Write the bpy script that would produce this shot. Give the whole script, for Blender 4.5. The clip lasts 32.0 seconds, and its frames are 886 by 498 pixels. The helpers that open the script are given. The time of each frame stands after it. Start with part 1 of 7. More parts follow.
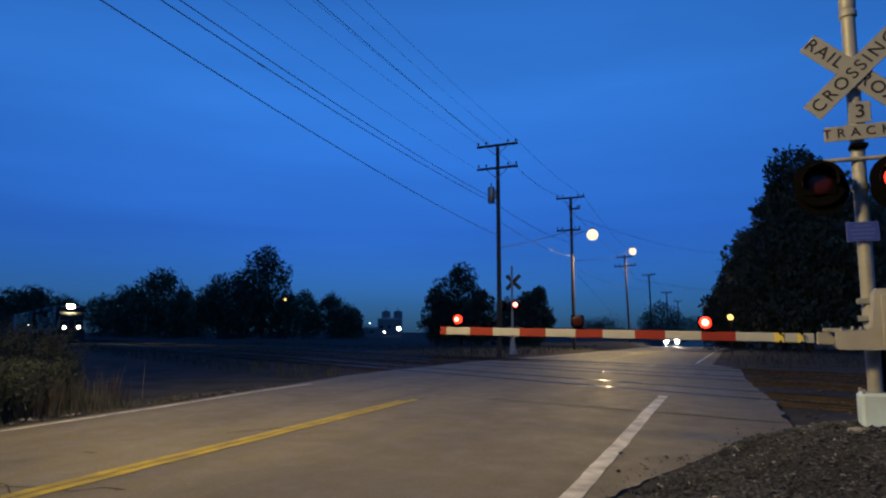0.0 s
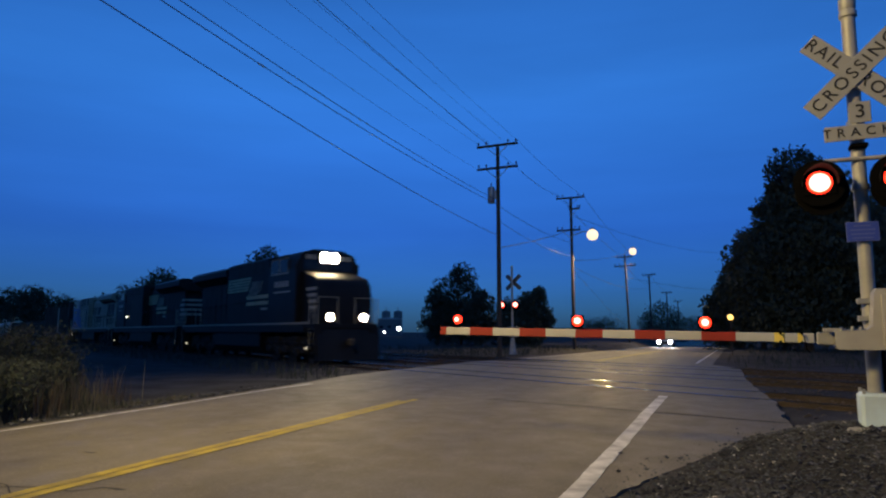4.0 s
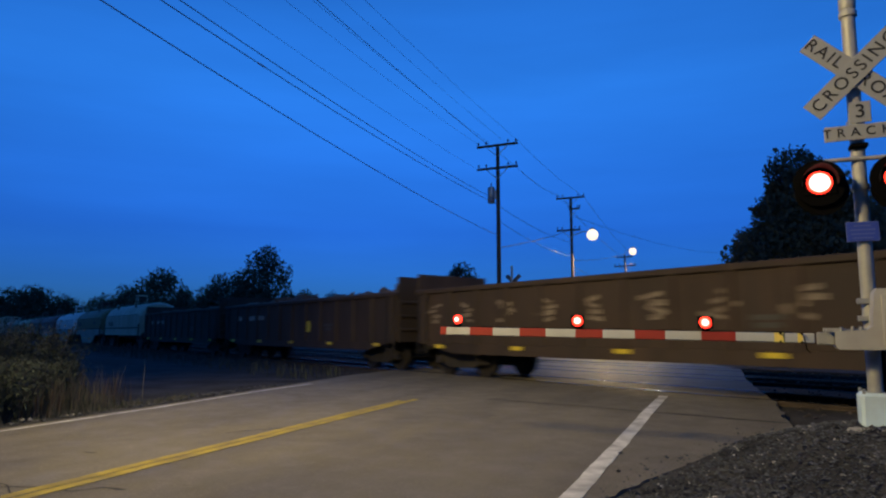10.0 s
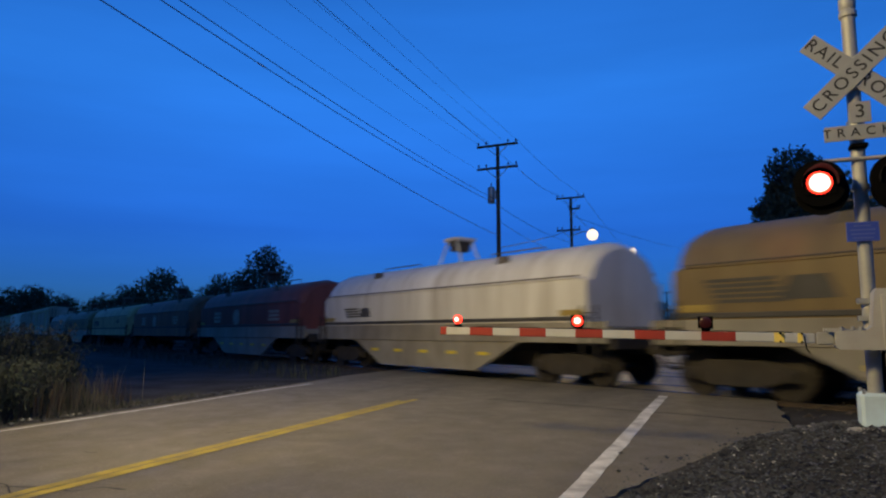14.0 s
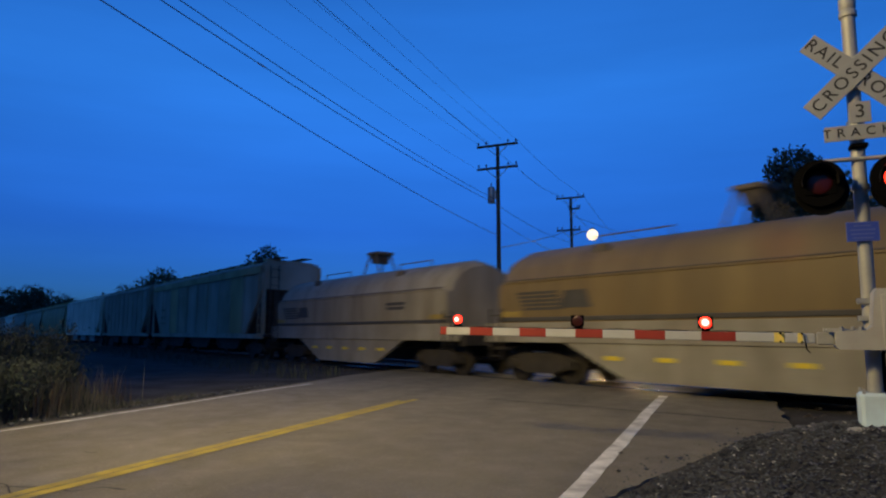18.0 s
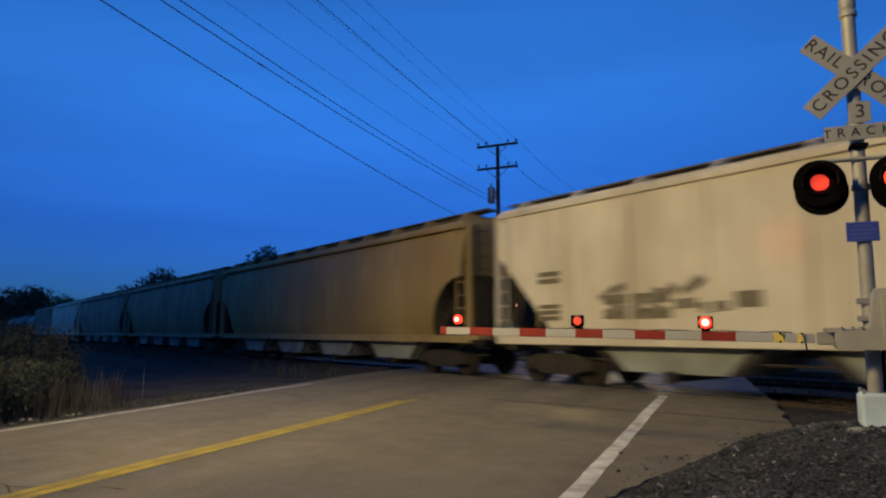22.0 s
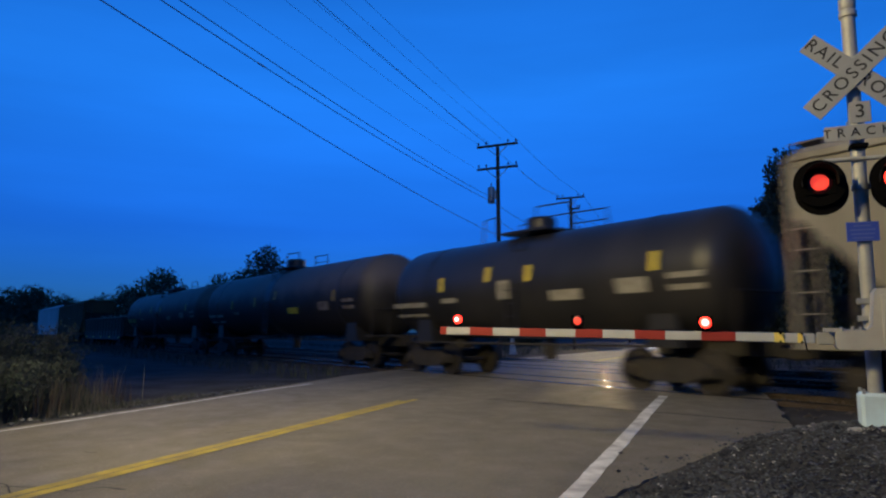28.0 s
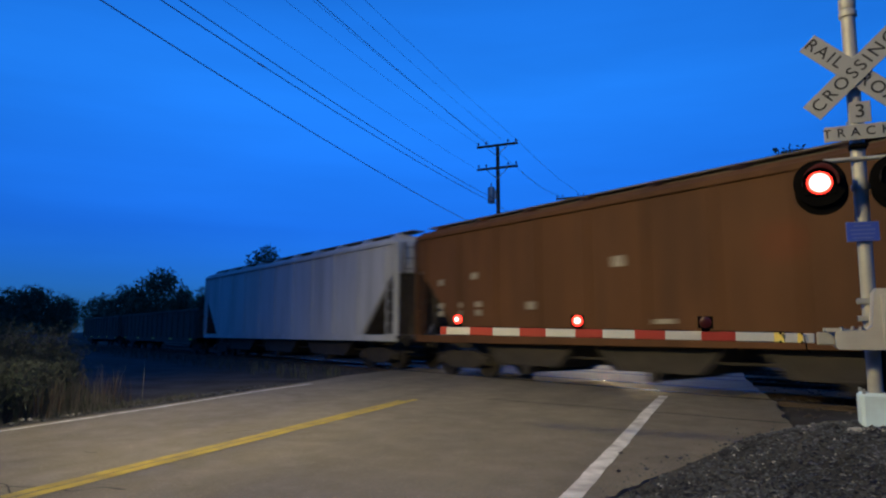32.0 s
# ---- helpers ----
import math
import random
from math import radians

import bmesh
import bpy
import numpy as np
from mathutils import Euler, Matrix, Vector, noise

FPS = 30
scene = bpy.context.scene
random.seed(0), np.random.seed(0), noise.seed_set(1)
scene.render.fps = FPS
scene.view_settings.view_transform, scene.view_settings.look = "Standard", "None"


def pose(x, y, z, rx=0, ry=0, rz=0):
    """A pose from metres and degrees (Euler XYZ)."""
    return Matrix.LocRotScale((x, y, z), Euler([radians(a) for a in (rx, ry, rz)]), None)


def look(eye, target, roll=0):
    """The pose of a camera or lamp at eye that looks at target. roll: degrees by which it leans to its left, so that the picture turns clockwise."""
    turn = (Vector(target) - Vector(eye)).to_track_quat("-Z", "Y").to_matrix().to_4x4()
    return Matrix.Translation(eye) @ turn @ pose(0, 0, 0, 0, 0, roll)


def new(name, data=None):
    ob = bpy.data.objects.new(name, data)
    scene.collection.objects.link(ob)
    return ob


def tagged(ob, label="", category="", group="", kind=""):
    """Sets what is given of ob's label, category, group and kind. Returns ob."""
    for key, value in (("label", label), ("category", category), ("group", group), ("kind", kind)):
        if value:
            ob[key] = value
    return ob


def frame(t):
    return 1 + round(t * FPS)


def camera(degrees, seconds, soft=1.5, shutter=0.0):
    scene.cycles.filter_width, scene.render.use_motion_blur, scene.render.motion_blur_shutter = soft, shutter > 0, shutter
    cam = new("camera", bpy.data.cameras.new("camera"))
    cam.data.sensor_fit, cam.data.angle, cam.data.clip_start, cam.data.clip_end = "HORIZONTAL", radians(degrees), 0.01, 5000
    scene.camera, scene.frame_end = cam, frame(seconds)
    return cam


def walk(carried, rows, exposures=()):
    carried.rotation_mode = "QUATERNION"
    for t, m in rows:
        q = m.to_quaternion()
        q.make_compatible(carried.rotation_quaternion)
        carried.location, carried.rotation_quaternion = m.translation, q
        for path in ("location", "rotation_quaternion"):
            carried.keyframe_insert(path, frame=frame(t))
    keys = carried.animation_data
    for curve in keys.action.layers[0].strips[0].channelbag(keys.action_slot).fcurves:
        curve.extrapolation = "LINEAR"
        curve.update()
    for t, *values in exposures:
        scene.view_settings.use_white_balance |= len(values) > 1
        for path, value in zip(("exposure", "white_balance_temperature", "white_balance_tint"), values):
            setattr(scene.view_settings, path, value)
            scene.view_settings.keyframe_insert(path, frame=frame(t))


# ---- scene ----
cam = camera(68.57, 32.0, soft=2.2, shutter=0.5)
EYE = 1.28
walk(cam, [(0.0, pose(0, 0, EYE, 97.284, 0, 0)), (32.0, pose(0, 0, EYE, 97.284, 0, 0))],
     exposures=[(0.0, -0.27, 7600, 10), (3.5, -0.28, 7600, 10), (6.0, -0.20, 7450, 10), (7.0, 0.0, 7400, 10), (9.0, -0.16, 6750, 10), (13.0, -0.15, 6800, 10), (17.0, -0.22, 6950, 10), (20.0, -0.20, 6900, 10), (22.0, -0.25, 7250, 10), (25.0, -0.13, 6800, 10), (28.0, -0.12, 6200, 10), (32.0, -0.04, 6200, 10)])

# ---- plan: the camera looks along +y; the road runs 24 degrees to its right, the tracks cross it from far left to near right
RD = Vector((math.sin(radians(24.0)), math.cos(radians(24.0)), 0))      # along the road
RQ = Vector((RD.y, -RD.x, 0))                                           # across the road, to its right
TA = radians(37.79)
TD = Vector((math.sin(TA), -math.cos(TA), 0))                           # the way the train goes
TN = Vector((math.cos(TA), math.sin(TA), 0))                            # across the tracks, away from the camera
TRACKS = (13.4, 17.7, 21.7)                                             # centre lines, metres along TN
TRAIN_SPEED, TRAIN_GAIN = 18.13, 0.0582


def road_z(r):
    if r < 12.0:
        return -0.22 + 0.0169 * min(r, 13.0)
    if r < 27:
        return -0.017 * max(0.0, 1 - (r - 12) / 1.5)
    return -min(0.70, 0.0095 * (r - 27))


def smooth(a, b, x):
    k = min(1.0, max(0.0, (x - a) / (b - a)))
    return k * k * (3 - 2 * k)


def ground_z(x, y):
    r, q, n = x * RD.x + y * RD.y, x * RQ.x + y * RQ.y, x * TN.x + y * TN.y
    z = -0.30 + 0.2 * smooth(5, 14, r)
    bed = smooth(9.6, 11.6, n) * (1 - smooth(23.6, 25.6, n))
    z = z * (1 - bed) - 0.10 * bed
    on_road = smooth(-11.3, -10.2, q) * (1 - smooth(-1.0, 0.6, q))
    z = z * (1 - on_road) + (road_z(r) - 0.04) * on_road
    shoulder = smooth(-0.9, 0.7, q) * (1 - smooth(4, 9, q)) * (1 - smooth(7.5, 10.5, n)) * smooth(-4, 2, r)
    z += 0.18 * shoulder
    d = math.hypot(x - 4.55, y - 6.9)
    z += 0.40 * math.exp(-(d / 1.25) ** 2)
    far = smooth(30, 60, math.hypot(x, y))
    if -6 < r < 30 and -10.2 < q < 3.0:                                 # the soil stays below the asphalt up to its ragged edge
        k = smooth(-0.24, 0.10, q - edge_right(r))
        z = z * k + min(z, road_z(r) - 0.10) * (1 - k)
    z += 0.05 * noise.noise((x * 0.35, y * 0.35, 0)) * (1 - on_road) + far * 0.25 * noise.noise((x * 0.03, y * 0.03, 5)) * (1 - on_road) * (1 - bed)
    return z


# ---- world and large lights
world = bpy.data.worlds.new("dusk_sky")
scene.world = world
world.use_nodes = True
wn, wl = world.node_tree.nodes, world.node_tree.links
wn.clear()
w_out, w_bg = wn.new("ShaderNodeOutputWorld"), wn.new("ShaderNodeBackground")
w_sky = wn.new("ShaderNodeTexSky")
w_sky.sky_type, w_sky.sun_disc = "NISHITA", False
w_sky.sun_elevation, w_sky.sun_rotation = radians(9.0), radians(178)
w_sky.air_density, w_sky.dust_density, w_sky.ozone_density = 1.0, 0.4, 6.0
w_co, w_map = wn.new("ShaderNodeTexCoord"), wn.new("ShaderNodeMapping")
w_map.inputs["Scale"].default_value = (0.8, 0.8, 5.5)
w_noise = wn.new("ShaderNodeTexNoise")
w_noise.inputs["Scale"].default_value, w_noise.inputs["Detail"].default_value = 1.9, 5.0
w_ramp = wn.new("ShaderNodeMapRange")
w_ramp.inputs["From Min"].default_value, w_ramp.inputs["From Max"].default_value = 0.3, 0.7
w_ramp.inputs["To Min"].default_value, w_ramp.inputs["To Max"].default_value = 0.89, 1.10
w_mix = wn.new("ShaderNodeMix")
w_mix.data_type, w_mix.blend_type = "RGBA", "MULTIPLY"
w_mix.inputs[0].default_value = 1.0
w_tint = wn.new("ShaderNodeMix")
w_tint.data_type, w_tint.blend_type = "RGBA", "MULTIPLY"
w_tint.inputs[0].default_value = 1.0
w_sep, w_high = wn.new("ShaderNodeSeparateXYZ"), wn.new("ShaderNodeValToRGB")       # hazier, darker blue toward the horizon
for pos, colour in ((0.0, (0.046, 0.14, 0.37, 1)), (0.15, (0.074, 0.232, 0.57, 1)), (0.24, (0.132, 0.40, 0.79, 1)), (0.357, (0.205, 0.61, 1.0, 1)), (0.8, (0.24, 0.70, 1.0, 1))):
    e = w_high.color_ramp.elements.new(pos) if pos not in (0.0,) else w_high.color_ramp.elements[0]
    e.position, e.color = pos, colour
w_high.color_ramp.elements[-1].color = (0.24, 0.70, 1.0, 1)
wl.new(w_co.outputs["Generated"], w_sep.inputs[0])
wl.new(w_sep.outputs["Z"], w_high.inputs[0])
wl.new(w_high.outputs[0], w_tint.inputs[7])
wl.new(w_co.outputs["Generated"], w_map.inputs["Vector"])
wl.new(w_map.outputs[0], w_noise.inputs["Vector"])
wl.new(w_noise.outputs[0], w_ramp.inputs[0])
wl.new(w_sky.outputs[0], w_mix.inputs[6])
wl.new(w_ramp.outputs[0], w_mix.inputs[7])
wl.new(w_mix.outputs[2], w_tint.inputs[6])
# the afterglow lies ahead and a little to the left; the sky dims steadily away from it
w_dot, w_fade, w_dim = wn.new("ShaderNodeVectorMath"), wn.new("ShaderNodeMapRange"), wn.new("ShaderNodeVectorMath")
w_dot.operation, w_dim.operation, w_fade.interpolation_type = "DOT_PRODUCT", "SCALE", "SMOOTHSTEP"
w_dot.inputs[1].default_value = (-0.30, 0.954, 0.0)
w_fade.inputs["From Min"].default_value, w_fade.inputs["From Max"].default_value = -0.3, 1.0
w_fade.inputs["To Min"].default_value, w_fade.inputs["To Max"].default_value = 0.82, 1.0
wl.new(w_co.outputs["Generated"], w_dot.inputs[0])
wl.new(w_dot.outputs["Value"], w_fade.inputs[0])
wl.new(w_tint.outputs[2], w_dim.inputs[0])
wl.new(w_fade.outputs[0], w_dim.inputs["Scale"])
wl.new(w_dim.outputs[0], w_bg.inputs[0])
w_bg.inputs[1].default_value = 0.25
wl.new(w_bg.outputs[0], w_out.inputs[0])


def lamp(name, kind, at, watts, colour, size=0.1, aim=None, angle=120, blend=0.6):
    data = bpy.data.lights.new(name, kind)
    data.energy, data.color = watts, colour
    data.shadow_soft_size = size
    if kind == "SPOT":
        data.spot_size, data.spot_blend = radians(angle), blend
    ob = new(name, data)
    ob.matrix_world = look(at, aim) if aim else Matrix.Translation(at)
    return ob


SODIUM = (1.0, 0.785, 0.345)
NEAR_LAMP = Vector((-7.4, 2.2, 9.0))
lamp("street_light_near", "SPOT", NEAR_LAMP, 8600, SODIUM, 1.1, NEAR_LAMP + Vector((0.62, 0.62, -0.42)), 104, 1.0)
# added fill lamp out of view, brightens the left lane and verge
LANE_FILL = Vector((-6.06, 6.53, 8.4))
lamp("added_lane_fill", "SPOT", LANE_FILL, 2100, SODIUM, 0.25, (-3.2, 12.6, 0.0), 84, 1.0)


# ---- building helpers
class Geo:
    """Collects vertices and faces of one part."""

    def __init__(self):
        self.v, self.f = [], []

    def add(self, vs, fs, m=None):
        k = len(self.v)
        self.v += [tuple(m @ Vector(p)) for p in vs] if m else [tuple(p) for p in vs]
        self.f += [tuple(i + k for i in f) for f in fs]
        return self

    def box(self, c, s, m=None, ch=0.0):
        x, y, z = (d / 2 for d in s)
        if ch <= 0:
            vs = [(c[0] + i * x, c[1] + j * y, c[2] + k * z) for i in (-1, 1) for j in (-1, 1) for k in (-1, 1)]
            return self.add(vs, [(0, 1, 3, 2), (4, 6, 7, 5), (0, 4, 5, 1), (2, 3, 7, 6), (0, 2, 6, 4), (1, 5, 7, 3)], m)
        vs, idx = [], {}
        for i in (-1, 1):
            for j in (-1, 1):
                for k in (-1, 1):
                    for a in range(3):
                        h = [x - ch, y - ch, z - ch]
                        h[a] = (x, y, z)[a]
                        idx[i, j, k, a] = len(vs)
                        vs.append((c[0] + i * h[0], c[1] + j * h[1], c[2] + k * h[2]))
        fs = []
        for a in range(3):
            b, d = (a + 1) % 3, (a + 2) % 3
            for s1 in (-1, 1):
                ring = []
                for sb, sd in ((-1, -1), (1, -1), (1, 1), (-1, 1)):
                    key = [0, 0, 0]
                    key[a], key[b], key[d] = s1, sb, sd
                    ring.append(idx[(*key, a)])
                fs.append(tuple(ring if s1 > 0 else ring[::-1]))
            for sb in (-1, 1):
                for sd in (-1, 1):
                    lo, hi = [0, 0, 0], [0, 0, 0]
                    lo[b] = hi[b] = sb
                    lo[d] = hi[d] = sd
                    lo[a], hi[a] = -1, 1
                    q = (idx[(*lo, b)], idx[(*hi, b)], idx[(*hi, d)], idx[(*lo, d)])
                    fs.append(q if sb * sd < 0 else q[::-1])
        for i in (-1, 1):
            for j in (-1, 1):
                for k in (-1, 1):
                    t = (idx[i, j, k, 0], idx[i, j, k, 1], idx[i, j, k, 2])
                    fs.append(t if i * j * k > 0 else t[::-1])
        return self.add(vs, fs, m)

    def prism(self, poly, axis, lo, hi, m=None):
        """poly in the two other axes, in order (x: y z; y: x z; z: x y), drawn out along axis."""
        n, vs = len(poly), []
        for e in (lo, hi):
            for a, b in poly:
                vs.append({"x": (e, a, b), "y": (a, e, b), "z": (a, b, e)}[axis])
        area = sum(poly[i][0] * poly[(i + 1) % n][1] - poly[(i + 1) % n][0] * poly[i][1] for i in range(n))
        flip = (area < 0) != (axis == "y")
        fs = [tuple(range(n))[::-1], tuple(range(n, 2 * n))] + [(i, (i + 1) % n, n + (i + 1) % n, n + i) for i in range(n)]
        if flip:
            fs = [f[::-1] for f in fs]
        return self.add(vs, fs, m)

    def tube(self, p0, p1, r0, r1=None, n=10, m=None):
        r1 = r0 if r1 is None else r1
        p0, p1 = Vector(p0), Vector(p1)
        q = (p1 - p0).to_track_quat("Z", "Y").to_matrix()
        vs = []
        for p, r in ((p0, r0), (p1, r1)):
            vs += [p + q @ Vector((r * math.cos(6.28318 * i / n), r * math.sin(6.28318 * i / n), 0)) for i in range(n)]
        fs = [tuple(range(n))[::-1], tuple(range(n, 2 * n))] + [(i, (i + 1) % n, n + (i + 1) % n, n + i) for i in range(n)]
        return self.add(vs, fs, m)

    def line(self, pts, r, n=6):
        """One bent pipe through the points."""
        pts = [Vector(p) for p in pts]
        vs, fs, side = [], [], None
        for i, p in enumerate(pts):
            d = (pts[min(i + 1, len(pts) - 1)] - pts[max(i - 1, 0)]).normalized()
            if side is None:
                side = d.orthogonal().normalized()
            side = (side - d * side.dot(d)).normalized() if (side - d * side.dot(d)).length > 1e-4 else d.orthogonal().normalized()
            up = d.cross(side)
            vs += [p + (side * math.cos(6.28318 * k / n) + up * math.sin(6.28318 * k / n)) * r for k in range(n)]
        for i in range(len(pts) - 1):
            fs += [(i * n + k, i * n + (k + 1) % n, (i + 1) * n + (k + 1) % n, (i + 1) * n + k) for k in range(n)]
        fs += [tuple(range(n))[::-1], tuple(range((len(pts) - 1) * n, len(pts) * n))]
        return self.add(vs, fs)

    def lathe(self, prof, n=24, m=None):
        """prof: (radius, height) pairs turned about z."""
        vs, fs, k = [], [], len(prof)
        for i in range(n):
            a = 6.283185 * i / n
            vs += [(r * math.cos(a), r * math.sin(a), h) for r, h in prof]
        for i in range(n):
            j = (i + 1) % n
            fs += [(i * k + e, j * k + e, j * k + e + 1, i * k + e + 1) for e in range(k - 1)]
        return self.add(vs, fs, m)

    def mesh(self, name, angle=0.6):
        me = bpy.data.meshes.new(name)
        me.from_pydata(self.v, [], self.f)
        me.validate()
        if angle:
            me.shade_smooth()
            me.set_sharp_from_angle(angle=angle)
        return me


def part(name, geo, material, parent, label="", at=None):
    me = geo if isinstance(geo, bpy.types.Mesh) else geo.mesh(name)
    if not me.materials:
        me.materials.append(material)
    ob = new(name, me)
    ob.parent = parent
    if at is not None:
        ob.matrix_basis = at
    if label:
        ob["label"] = label
    return ob


def thing(name, label, category, group="", kind="", at=None):
    ob = tagged(new(name), label, category, group, kind)
    ob.empty_display_size = 0.2
    if at is not None:
        ob.matrix_basis = at
    return ob


def solid(name, geo, material, label="", category="", kind="", group=""):
    me = geo if isinstance(geo, bpy.types.Mesh) else geo.mesh(name)
    me.materials.append(material)
    return tagged(new(name, me), label, category, group, kind)


def writing(name, text, height, material, parent, at, spread=1.0):
    """Letters of the built-in font as a flat mesh, centred."""
    cu = bpy.data.curves.new(name, "FONT")
    cu.body, cu.size, cu.align_x, cu.align_y, cu.extrude, cu.space_character = text, height * 1.38, "CENTER", "CENTER", 0.002, spread
    cu.offset = 0.001
    ob = new(name, cu)
    bpy.context.view_layer.update()
    me = bpy.data.meshes.new_from_object(ob)
    bpy.data.objects.remove(ob)
    me.materials.clear()
    # each letter a part of its own
    root = list(range(len(me.vertices)))

    def find(i):
        while root[i] != i:
            root[i] = root[root[i]]
            i = root[i]
        return i

    for e in me.edges:
        root[find(e.vertices[0])] = find(e.vertices[1])
    pieces = {}
    for f in me.polygons:
        pieces.setdefault(find(f.vertices[0]), []).append(tuple(f.vertices))
    for faces in pieces.values():
        keep = {v: k for k, v in enumerate(sorted({v for f in faces for v in f}))}
        one = Geo().add([me.vertices[v].co for v in keep], [tuple(keep[v] for v in f) for f in faces])
        part("letter", one, material, parent, "", at)
    bpy.data.meshes.remove(me)


# ---- materials
def shade(name, colour, rough=0.7, metal=0.0, var=0.25, scale=3.0, fine=40.0, bump=0.2, dirt=None, dirt_amount=0.4, stretch=(1, 1, 1), random_tone=0.0, spec=0.5, coat=0.0, island_tone=0.0, streak=0.0, streak_colour=(0.05, 0.04, 0.03), settled=None):
    m = bpy.data.materials.new(name)
    m.use_nodes = True
    n, l = m.node_tree.nodes, m.node_tree.links
    b = n["Principled BSDF"]
    b.inputs["Roughness"].default_value, b.inputs["Metallic"].default_value = rough, metal
    b.inputs["Specular IOR Level"].default_value = spec
    b.inputs["Coat Weight"].default_value = coat
    co, mp = n.new("ShaderNodeTexCoord"), n.new("ShaderNodeMapping")
    mp.inputs["Scale"].default_value = stretch
    l.new(co.outputs["Object"], mp.inputs["Vector"])
    big, small = n.new("ShaderNodeTexNoise"), n.new("ShaderNodeTexNoise")
    big.inputs["Scale"].default_value, big.inputs["Detail"].default_value = scale, 6
    small.inputs["Scale"].default_value, small.inputs["Detail"].default_value = fine, 3
    l.new(mp.outputs[0], big.inputs["Vector"])
    l.new(co.outputs["Object"], small.inputs["Vector"])
    r1 = n.new("ShaderNodeMapRange")
    r1.inputs["From Min"].default_value, r1.inputs["From Max"].default_value = 0.3, 0.7
    r1.inputs["To Min"].default_value, r1.inputs["To Max"].default_value = 1 - var, 1 + var
    l.new(big.outputs[0], r1.inputs[0])
    r2 = n.new("ShaderNodeMapRange")
    r2.inputs["To Min"].default_value, r2.inputs["To Max"].default_value = 1 - var * 0.6, 1 + var * 0.6
    l.new(small.outputs[0], r2.inputs[0])
    mul = n.new("ShaderNodeMath")
    mul.operation = "MULTIPLY"
    l.new(r1.outputs[0], mul.inputs[0])
    l.new(r2.outputs[0], mul.inputs[1])
    tone = mul.outputs[0]
    if random_tone:
        info = n.new("ShaderNodeObjectInfo")
        r3 = n.new("ShaderNodeMapRange")
        r3.inputs["To Min"].default_value, r3.inputs["To Max"].default_value = 1 - random_tone, 1 + random_tone
        l.new(info.outputs["Random"], r3.inputs[0])
        mm = n.new("ShaderNodeMath")
        mm.operation = "MULTIPLY"
        l.new(tone, mm.inputs[0])
        l.new(r3.outputs[0], mm.inputs[1])
        tone = mm.outputs[0]
    if island_tone:
        isl = n.new("ShaderNodeNewGeometry")
        r4 = n.new("ShaderNodeMapRange")
        r4.inputs["To Min"].default_value, r4.inputs["To Max"].default_value = 1 - island_tone, 1 + island_tone
        l.new(isl.outputs["Random Per Island"], r4.inputs[0])
        m4 = n.new("ShaderNodeMath")
        m4.operation = "MULTIPLY"
        l.new(tone, m4.inputs[0])
        l.new(r4.outputs[0], m4.inputs[1])
        tone = m4.outputs[0]
    sc = n.new("ShaderNodeVectorMath")
    sc.operation = "SCALE"
    sc.inputs[0].default_value = colour
    l.new(tone, sc.inputs["Scale"])
    out = sc.outputs[0]
    if dirt:
        dn = n.new("ShaderNodeTexNoise")
        dn.inputs["Scale"].default_value, dn.inputs["Detail"].default_value = scale * 0.6, 8
        dm = n.new("ShaderNodeMapping")
        dm.inputs["Scale"].default_value = stretch
        dm.inputs["Location"].default_value = (3.7, 1.3, 8.1)
        l.new(co.outputs["Object"], dm.inputs["Vector"])
        l.new(dm.outputs[0], dn.inputs["Vector"])
        dr = n.new("ShaderNodeMapRange")
        dr.inputs["From Min"].default_value, dr.inputs["From Max"].default_value = 0.42, 0.72
        dr.inputs["To Max"].default_value = dirt_amount
        l.new(dn.outputs[0], dr.inputs[0])
        mx = n.new("ShaderNodeMix")
        mx.data_type = "RGBA"
        mx.inputs[7].default_value = (*dirt, 1)
        l.new(dr.outputs[0], mx.inputs[0])
        l.new(out, mx.inputs[6])
        out = mx.outputs[2]
    if streak:                                                           # rain streaks and grime runs down upright sheets
        for sx, sz, lo, hi, amt in ((3.2, 0.22, 0.50, 0.78, streak), (0.55, 0.16, 0.50, 0.70, streak * 0.8), (11.0, 0.5, 0.52, 0.80, streak * 0.7)):
            sm, sn, sr, smx = n.new("ShaderNodeMapping"), n.new("ShaderNodeTexNoise"), n.new("ShaderNodeMapRange"), n.new("ShaderNodeMix")
            sm.inputs["Scale"].default_value, sm.inputs["Location"].default_value = (sx, 0.3, sz), (sx * 5, 2, 1)
            sn.inputs["Scale"].default_value, sn.inputs["Detail"].default_value = 1.0, 5
            sr.inputs["From Min"].default_value, sr.inputs["From Max"].default_value, sr.inputs["To Max"].default_value = lo, hi, amt
            smx.data_type = "RGBA"
            smx.inputs[7].default_value = (*streak_colour, 1)
            info = n.new("ShaderNodeObjectInfo")
            off = n.new("ShaderNodeVectorMath")
            off.operation = "ADD"
            l.new(co.outputs["Object"], sm.inputs["Vector"])
            l.new(sm.outputs[0], off.inputs[0])
            l.new(info.outputs["Random"], off.inputs[1])
            l.new(off.outputs[0], sn.inputs["Vector"])
            l.new(sn.outputs[0], sr.inputs[0])
            l.new(sr.outputs[0], smx.inputs[0])
            l.new(out, smx.inputs[6])
            out = smx.outputs[2]
